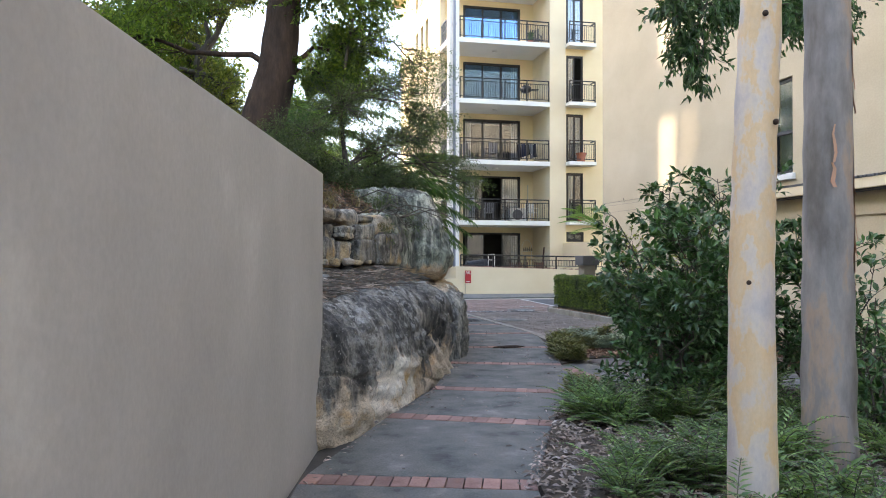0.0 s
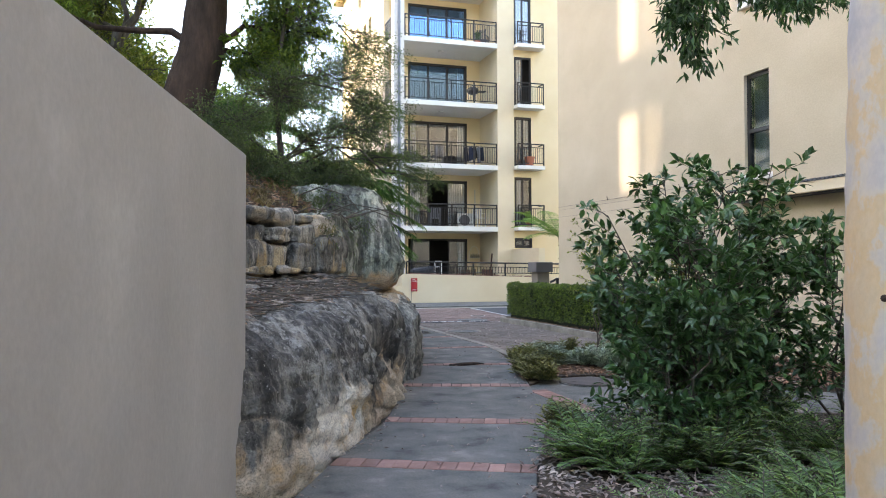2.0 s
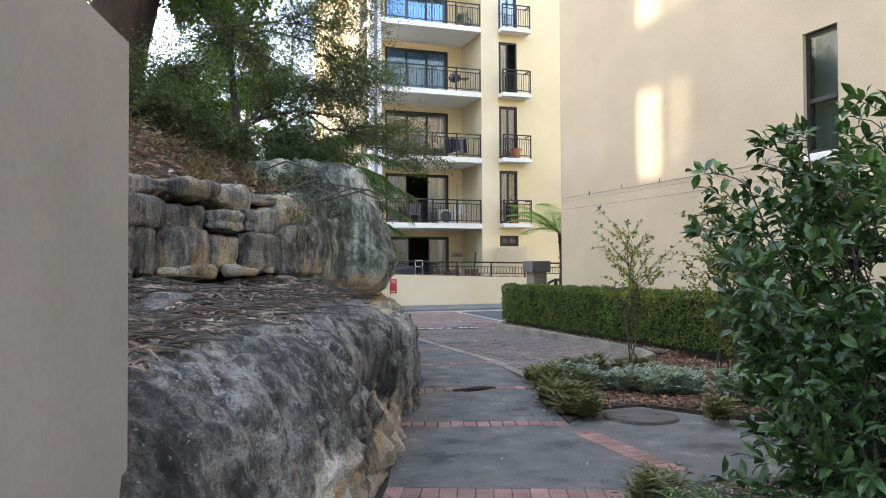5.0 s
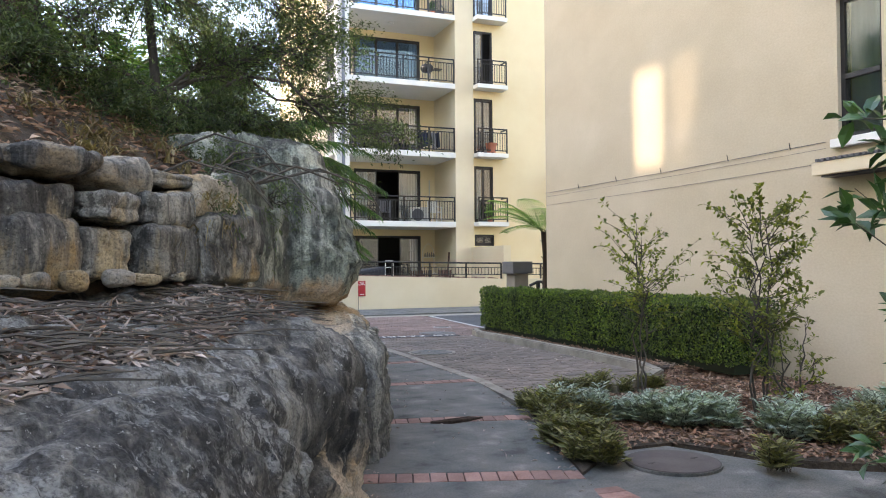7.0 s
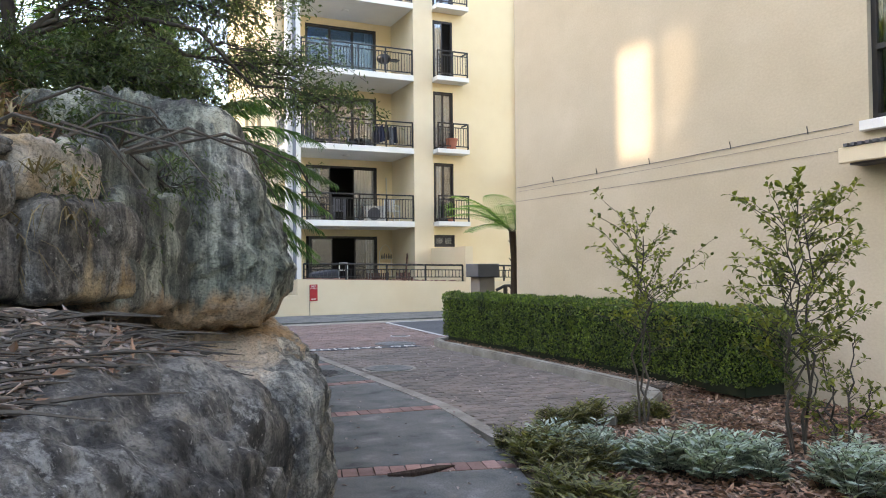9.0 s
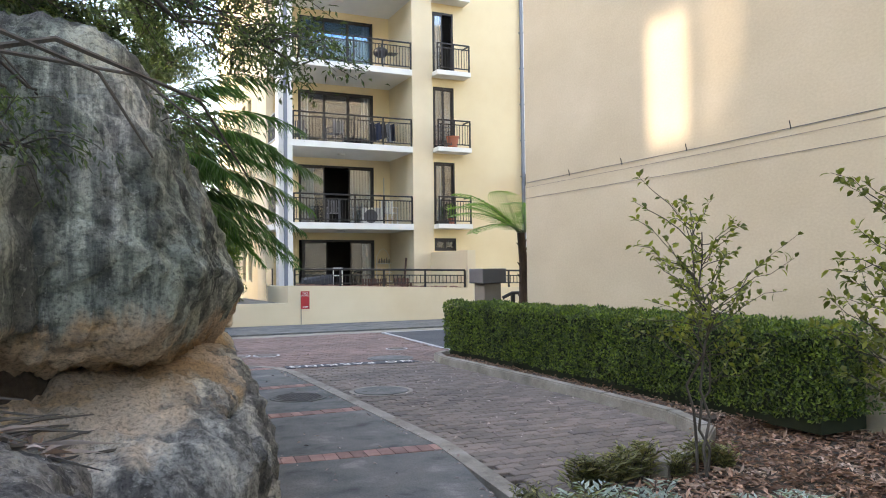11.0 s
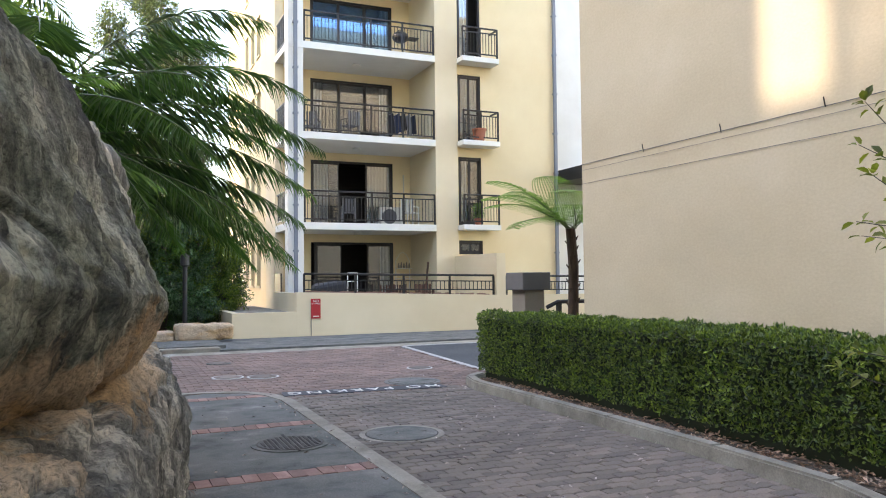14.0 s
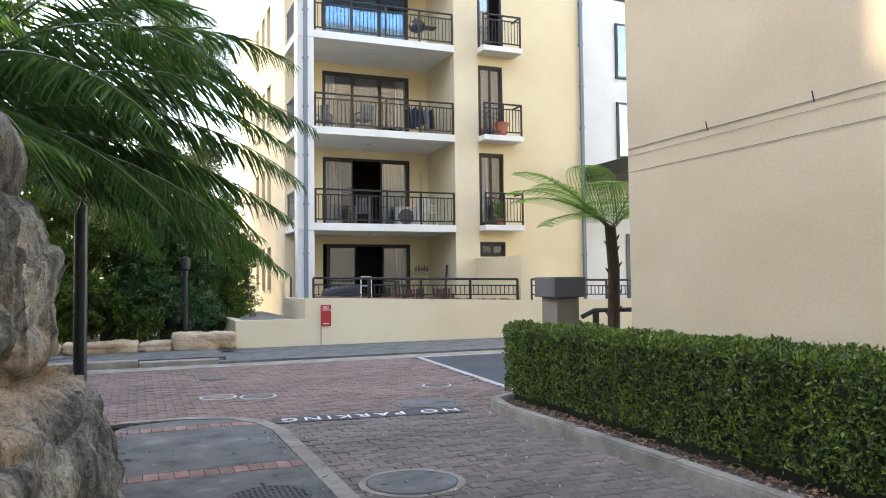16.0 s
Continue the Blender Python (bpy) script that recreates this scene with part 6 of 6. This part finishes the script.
def aircon(x, y, z):
    a = thing("air_conditioner", (x, y, z), "white outdoor air conditioning unit on the balcony floor", "air conditioner")
    part("casing", boxed(x - 0.43, x + 0.43, y - 0.16, y + 0.16, z + 0.05, z + 0.72, bevel=0.02), APPLIANCE, a)
    bm = bmesh.new()
    bmesh.ops.create_cone(bm, cap_ends=True, segments=28, radius1=0.26, radius2=0.26, depth=0.03, matrix=pose(x - 0.12, y - 0.17, z + 0.39, 90))
    f = part("fan_grille", bm, DARK_GREY, a, "dark round fan grille")
    for k in range(4):
        bm = bmesh.new()
        bmesh.ops.create_cone(bm, segments=28, radius1=0.06 + 0.06 * k, radius2=0.06 + 0.06 * k, depth=0.02, matrix=pose(x - 0.12, y - 0.19, z + 0.39, 90))
        part("ring", bm, BLACK, f)
    for s in (-0.3, 0.3):
        part("foot", boxed(x + s - 0.04, x + s + 0.04, y - 0.15, y + 0.15, z, z + 0.05), DARK_GREY, a)
    part("pipe", tube(bmesh.new(), [(x + 0.4, y + 0.1, z + 0.3), (x + 0.52, y + 0.12, z + 0.4), (x + 0.52, y + 0.15, z + 1.9)], 0.025, 8), APPLIANCE, a)


def garden_chair(x, y, z, turn, material, label):
    c = thing("balcony_chair", (0, 0, 0), label, "chair", group="balcony chairs")
    bm = bmesh.new()
    for k in range(5):
        box(bm, -0.22, 0.22, -0.22 + k * 0.09, -0.15 + k * 0.09, 0.42, 0.445)
    part("seat", bm, material, c)
    bm = bmesh.new()
    for k in range(5):
        box(bm, -0.2 + k * 0.09, -0.15 + k * 0.09, 0.2, 0.225, 0.45, 0.88)
    part("backrest", bm, material, c)
    for sx in (-0.21, 0.21):
        for sy in (-0.2, 0.21):
            part("leg", boxed(sx - 0.018, sx + 0.018, sy - 0.018, sy + 0.018, 0, 0.62 if sy < 0 else 0.9), material, c)
        part("armrest", boxed(sx - 0.025, sx + 0.025, -0.23, 0.22, 0.62, 0.645), material, c)
    c.matrix_basis = pose(x, y, z, 0, 0, turn)


def drying_rack(x, y, z):
    r = thing("drying_rack", (x, y, z), "clothes airer hung with dark laundry", "clothes airer")
    for s in (-0.25, 0.25):
        part("leg_frame", tube(bmesh.new(), [(x - 0.45, y + s, z), (x, y, z + 0.6), (x + 0.45, y - s, z)], 0.012, 6), WHITE, r)
    for k in range(6):
        part("rod", tube(bmesh.new(), [(x - 0.5 + 0.2 * k, y - 0.3, z + 0.95), (x - 0.5 + 0.2 * k, y + 0.3, z + 0.95)], 0.007, 6), WHITE, r)
    cloths = ((0.03, 0.03, 0.04), (0.05, 0.07, 0.14), (0.02, 0.02, 0.02), (0.35, 0.35, 0.36), (0.03, 0.04, 0.08))
    for k, col in enumerate(cloths):
        bm = bmesh.new()
        prev = None
        for j in range(7):
            yy = y - 0.28 + j * 0.09
            w = 0.02 * math.sin(j * 2 + k)
            cur = (bm.verts.new((x - 0.5 + 0.2 * k + w, yy, z + 0.95)), bm.verts.new((x - 0.44 + 0.2 * k + w * 2, yy, z + 0.25 + 0.07 * (k % 3))))
            if prev:
                bm.faces.new((prev[0], cur[0], cur[1], prev[1]))
            prev = cur
        part("garment", bm, plain("laundry", col, 0.9), r)


def potted(x, y, z, r, h, leaf, label, seed, tall=0.5):
    p = thing("plant_pot", (x, y, z), label, "plant pot")
    bm = bmesh.new()
    tube(bm, [(x, y, z), (x, y, z + h * 0.85), (x, y, z + h * 0.86), (x, y, z + h)], [r * 0.72, r * 0.94, r * 1.05, r * 1.05], 20)
    part("pot", bm, TERRACOTTA, p)
    part("soil", disc(bmesh.new(), x, y, z + h - 0.01, z + h + 0.004, r * 0.9, 20), SOIL, p)
    if leaf:
        n = 160
        P = np.tile([x, y, z + h], (n, 1)) + RNG.normal(size=(n, 3)) * [r * 0.3, r * 0.3, 0.02]
        P[:, 2] += RNG.random(n) * tall * 0.6
        leafy("foliage", [leaves(P, rand_dirs(n, 1.0), rand_dirs(n, 1.0), 0.2 * tall + 0.1, 0.04, 0.2)], leaf, p)


f1, f2, f3, f4 = FLOOR[1:5]
aircon(12.15, 35.9, f1)
garden_chair(10.4, 35.2, f1, 170, DARK_GREY, "dark slatted balcony chair")
garden_chair(12.4, 34.7, f1, 130, WHITE, "white slatted balcony chair")
drying_rack(12.3, 34.9, f2)
garden_chair(10.35, 34.8, f2, 200, DARK_GREY, "dark slatted balcony chair")
garden_chair(9.2, 35.3, f2, 150, DARK_GREY, "dark slatted balcony chair")
potted(14.55, 33.75, f2, 0.24, 0.42, None, "large terracotta pot on the small balcony", 1)
potted(14.5, 33.8, f1, 0.13, 0.22, LEAF_FERN, "small potted plant on the small balcony", 2, 0.7)
potted(12.3, 34.6, f4, 0.14, 0.24, LEAF_BUSH, "potted shrub on the balcony", 3, 0.5)
garden_chair(12.75, 35.1, f4, 140, DARK_GREY, "dark slatted balcony chair")
bbq = thing("kettle_barbecue", (12.1, 34.7, f3), "black kettle barbecue on splayed legs", "barbecue")
bm = bmesh.new()
bmesh.ops.create_uvsphere(bm, u_segments=20, v_segments=12, radius=0.28, matrix=Matrix.Translation((12.1, 34.7, f3 + 0.72)) @ Matrix.Diagonal((1, 1, 0.7, 1)))
part("bowl", bm, BLACK, bbq)
part("handle", tube(bmesh.new(), [(12.02, 34.7, f3 + 0.91), (12.06, 34.7, f3 + 0.97), (12.14, 34.7, f3 + 0.97), (12.18, 34.7, f3 + 0.91)], 0.015, 6), BLACK, bbq)
for b in (0.5, 2.6, 4.7):
    part("leg", tube(bmesh.new(), [(12.1 + 0.15 * math.cos(b), 34.7 + 0.15 * math.sin(b), f3 + 0.6), (12.1 + 0.3 * math.cos(b), 34.7 + 0.3 * math.sin(b), f3)], 0.014, 6), WHITE, bbq)
part("side_shelf", boxed(12.36, 12.7, 34.5, 34.85, f3 + 0.68, f3 + 0.71), BLACK, bbq)
g0 = 0.48
cov = thing("covered_barbecue", (8.95, 32.2, g0), "barbecue under a black weather cover on the terrace", "barbecue")
bm = boxed(8.45, 9.4, 31.9, 32.5, g0, g0 + 1.05, bevel=0.12)
for v in bm.verts:
    v.co.z += 0.06 * noise.noise(v.co * 3) - (0.12 if v.co.x < 8.6 and v.co.z > 1 else 0)
part("cover", bm, CANVAS, cov)
cart = thing("folding_trolley", (9.75, 32.6, g0), "white tubular folding trolley", "trolley")
for s in (0, 0.3):
    part("tube", tube(bmesh.new(), [(9.6 + s, 32.6, g0), (9.6 + s, 32.6, g0 + 1.25)], 0.016, 8), WHITE, cart)
for z in (0.2, 0.6, 1.0, 1.25):
    part("rung", tube(bmesh.new(), [(9.6, 32.6, g0 + z), (9.9, 32.6, g0 + z)], 0.013, 8), WHITE, cart)
for x, a in ((11.0, 160), (11.9, 200), (12.4, 20), (11.4, 10)):
    garden_chair(x, 33.0 + 0.5 * math.sin(a), g0, a, TIMBER, "dark red-brown timber terrace chair")
table = thing("terrace_table", (11.7, 32.9, g0), "dark timber slatted terrace table", "table")
for k in range(7):
    part("slat", boxed(11.0, 12.4, 32.5 + k * 0.12, 32.6 + k * 0.12, g0 + 0.71, g0 + 0.74), TIMBER, table)
for x in (11.08, 12.32):
    for y in (32.56, 33.26):
        part("leg", boxed(x - 0.03, x + 0.03, y - 0.03, y + 0.03, g0, g0 + 0.71), TIMBER, table)
rack = thing("wall_rack", (12.75, 36.1, 1.6), "pale metal rack of ornaments against the wall", "shelf")
for z in (1.2, 1.55, 1.9):
    part("shelf", boxed(12.45, 13.0, 36.1, 36.38, z, z + 0.02), WHITE, rack)
for x in (12.47, 12.98):
    part("upright", boxed(x - 0.012, x + 0.012, 36.34, 36.37, g0, 2.2), WHITE, rack)
for k in range(5):
    part("ornament", tube(bmesh.new(), [(12.53 + 0.1 * k, 36.22, 1.92), (12.53 + 0.1 * k, 36.22, 2.0), (12.53 + 0.1 * k, 36.22, 2.1 + 0.04 * (k % 2))], [0.035, 0.04, 0.012], 8), KERB, rack)
part("arched_top", tube(bmesh.new(), [(12.47, 36.35, 2.2), (12.6, 36.35, 2.42), (12.73, 36.35, 2.5), (12.86, 36.35, 2.42), (12.98, 36.35, 2.2)], 0.012, 6), WHITE, rack)
prop = tagged(part("timber_prop", tube(bmesh.new(), [(12.85, 34.6, g0), (13.03, 34.7, 2.1)], 0.035, 6), TIMBER), "length of timber leaning on the column", "timber")
clay = thing("rubble_edging", (10, 31.3, 1.1), "broken tiles and pebbles along the terrace edge", "rubble", kind="stuff")
rnd = random.Random(12)
bm = bmesh.new()
for k in range(90):
    x = rnd.uniform(8.0, 13.5)
    s = rnd.uniform(0.03, 0.07)
    z = 1.21 - (x - 7.7) * 0.0286
    box(bm, x - s, x + s, 31.12, 31.12 + s, z - 0.01, z + rnd.uniform(0.02, 0.05))
part("pieces", bm, BRICK, clay)

# ---- fallen leaves, twigs, pavers ----
def litter(name, spots, L, W, material, label, tip=0.22):
    P = np.array(spots, float)
    n = len(P)
    way = unit(np.stack([RNG.normal(size=n), RNG.normal(size=n), RNG.normal(size=n) * tip], 1))
    up = unit(np.stack([RNG.normal(size=n) * 0.4, RNG.normal(size=n) * 0.4, np.ones(n)], 1))
    V, F = leaves(P, way, up, L * RNG.uniform(0.5, 1.3, n), W * RNG.uniform(0.6, 1.3, n), 0.3)
    tagged(sheet(name, V, F, material), label, "leaf litter", kind="stuff")


def inside(x, y, poly):
    c = False
    for (x0, y0), (x1, y1) in zip(poly, poly[1:] + poly[:1]):
        if (y0 > y) != (y1 > y) and x < (x1 - x0) * (y - y0) / (y1 - y0) + x0:
            c = not c
    return c


rnd = random.Random(77)
mid_bed = [(4.15, 10.6), (4.72, 10.78), (5.3, 10.78), (5.85, 9.9), (7.3, 8.9), (8.98, 8.4), (8.98, 14.6), (7.7, 14.2), (6.8, 13.2), (6.1, 12.9), (5.12, 12.88), (4.75, 12.0)]
near_bed = [(1.3, 2.0), (1.72, 4.9), (2.6, 6.7), (3.4, 8.0), (4.4, 7.9), (8.9, 6.6), (8.9, 1.0), (2.0, 1.0)]


def fill(poly, count, z, box_):
    out = []
    while len(out) < count:
        x, y = rnd.uniform(box_[0], box_[1]), rnd.uniform(box_[2], box_[3])
        if inside(x, y, poly):
            out.append((x, y, z + rnd.uniform(0, 0.03)))
    return out


litter("mulch_leaves", fill(mid_bed, 13000, 0.016, (4.1, 9, 8.3, 14.6)), 0.085, 0.03, MULCH, "brown fallen leaves covering the bed")
litter("bed_leaves", fill(near_bed, 15000, 0.028, (1.2, 6.5, 1, 8)), 0.075, 0.026, LITTER_GREY, "dry grey-brown leaves covering the bed")
litter("hedge_leaves", [(rnd.uniform(7.96, 8.3), rnd.uniform(13.8, 20.7), 0.085 + rnd.uniform(0, 0.02)) for _ in range(1300)], 0.06, 0.025, MULCH, "brown leaves under the hedge")
spots = []
for _ in range(900):
    i = rnd.randrange(2, 11)
    u, v = rnd.random(), rnd.choice((rnd.uniform(-1, 1), rnd.choice((-1, 1)) * rnd.uniform(0.85, 1.0)))
    m = Vector(PATH_MID[i]).lerp(Vector(PATH_MID[i + 1]), u)
    p = m + row_axis(i)[0] * (PATH_HALF[i] * v)
    if rnd.random() < (0.9 if abs(v) > 0.84 else 0.4):
        spots.append((p.x, p.y, 0.006))
litter("path_leaves", spots, 0.06, 0.02, LITTER_GREY, "scattered dry leaves on the footpath")
litter("drive_leaves", [(rnd.uniform(5.4, 8.0), rnd.uniform(13.2, 21.0), 0.012) for _ in range(330)] + [(rnd.uniform(4.0, 9.0), rnd.uniform(21.8, 27.0), 0.012) for _ in range(60)], 0.06, 0.022, LITTER_GREY, "scattered dry leaves on the driveway")
bark = thing("fallen_bark", (3.95, 12.25, 0), "curled strip of fallen bark on the path", "bark")
part("strip", tube(bmesh.new(), [(3.72, 12.34, 0.012), (3.9, 12.27, 0.02), (4.1, 12.3, 0.022), (4.28, 12.36, 0.012)], [0.012, 0.03, 0.028, 0.006], 6), BARK_DARK, bark)

# litter on the ledge and the bank, dropped onto what lies below
bpy.context.view_layer.update()
dg = bpy.context.evaluated_depsgraph_get()
ledge, bankside = [], []
while len(ledge) < 7500:
    x, y = rnd.uniform(-0.6, 2.3), rnd.uniform(7.0, 11.4)
    v = 0.906 * x - 0.423 * y
    if v > -2.58 + 0.14 * noise.noise(Vector((x * 2, y * 2, 1))) or noise.noise(Vector((x * 1.3, y * 1.3, 7))) < -0.32 or behind_wall(x, y) > 0.06:
        continue
    ledge.append((x, y, 1.8))
bankside = [(*by_wall(rnd.uniform(-2.0, 3.4), rnd.uniform(0.42, 3.2)), 6.0) for _ in range(7500)] + [(rnd.uniform(-3.5, 2.2), rnd.uniform(11.5, 14.5), 6.0) for _ in range(3500)]


def settle(points, names):
    out = []
    for x, y, z in points:
        hit, at, nrm, _, ob, _ = scene.ray_cast(dg, (x, y, z), (0, 0, -1))
        if hit and nrm.z > 0.45 and any(ob.name.startswith(n) for n in names):
            out.append((at.x, at.y, at.z + 0.008))
    return out


ledge_at = settle(ledge, ("sandstone_boulder", "hill"))
litter("ledge_leaves", ledge_at, 0.075, 0.022, LITTER_GREY, "dry leaves and bark heaped on the rock ledge")
litter("ledge_mulch", [p for p in settle([(x + 0.03, y + 0.02, z) for x, y, z in ledge[:1300]], ("sandstone_boulder", "hill"))], 0.08, 0.026, MULCH, "reddish leaf litter on the rock ledge")
bank_at = []
for x, y, _ in bankside:
    bank_at.append((x, y, hill(x, y) + 0.015))
litter("bank_leaves", bank_at, 0.09, 0.03, MULCH, "reddish leaf litter on the bank")
litter("ledge_bark", [(x, y, z + 0.012) for x, y, z in ledge_at[::9]], 0.19, 0.013, LITTER_GREY, "long curled bark strips on the rock ledge", 0.06)
bm = bmesh.new()
for x, y, z in ledge_at[::16]:
    a, ln = rnd.choice((-0.35, 2.8)) + rnd.uniform(-0.9, 0.9), rnd.uniform(0.12, 0.45)
    tube(bm, [(x, y, z + 0.01), (x + ln * 0.5 * math.cos(a), y + ln * 0.5 * math.sin(a), z + 0.03), (x + ln * math.cos(a + 0.2), y + ln * math.sin(a + 0.2), z + 0.012)], [0.007, 0.006, 0.002], 4)
tagged(part("fallen_twigs", bm, BARK_GREY), "fallen twigs on the rock ledge", "twigs", kind="stuff")


# interlocking pavers
def paver_outline(w=0.218, d=0.106, z=0.017):
    xs = np.linspace(-w / 2, w / 2, 5)
    lo = [(x, -d / 2 + (z if i % 2 else -z) * 0.5) for i, x in enumerate(xs)]
    hi = [(x, d / 2 + (z if i % 2 else -z) * 0.5) for i, x in enumerate(xs)]
    return lo + hi[::-1]


drive = [(5.12, 12.95), (6.2, 12.95), (7.0, 13.38), (7.6, 13.85), (7.9, 14.6), (7.98, 15.8), (7.98, 20.4), (8.1, 20.95), (8.9, 21.4), (9.27, 27.3), (0.5, 27.3), (-1, 24), (-1, 21.9), (4.4, 21.68), (5.0, 21.4), (5.2, 20.6), (5.2, 14.8)]
pav = bpy.data.objects["driveway_bed"]
out = paver_outline()
pm = prism(bmesh.new(), out, -0.05, 0.0)
bmesh.ops.bevel(pm, geom=[e for e in pm.edges if all(v.co.z > -0.01 for v in e.verts)], offset=0.006, segments=1, affect="EDGES")
paver_me = bpy.data.meshes.new("paver")
pm.to_mesh(paver_me)
pm.free()
paver_me.materials.append(PAVER)
pv = np.array([v.co for v in paver_me.vertices])
pf = [tuple(p.vertices) for p in paver_me.polygons]
near = 0
lots = {PAVER_N: ([], []), PAVER_I: ([], [])}
for j in range(int((27.3 - 12.9) / 0.1125)):
    for i in range(-45, 45):
        x, y = 5.0 + (i + 0.5 * (j % 2)) * 0.225, 12.95 + j * 0.1125
        if not (inside(x - 0.09, y, drive) and inside(x + 0.09, y, drive)):
            continue
        z = 0.002 + rnd.uniform(-0.004, 0.004) + 0.006 * noise.noise(Vector((x, y, 0)))
        if 14.6 < y < 18.2 and 5.4 < x < 7.7 and near < 300:
            ob = new("paver", paver_me)
            ob.parent = pav
            ob.location = (x, y, z)
            ob.rotation_euler = (rnd.uniform(-0.012, 0.012), rnd.uniform(-0.012, 0.012), rnd.uniform(-0.012, 0.012))
            near += 1
        else:
            V, F = lots[PAVER_N if y < 20.9 + rnd.uniform(-0.3, 0.3) else PAVER_I]
            o = len(V) * len(pv)
            V.append(pv + [x, y, z])
            F += [tuple(k + o for k in f) for f in pf]
for m, (V, F) in lots.items():
    sheet("paver_rest", np.concatenate(V), F, m, pav)["kind"] = "stuff"
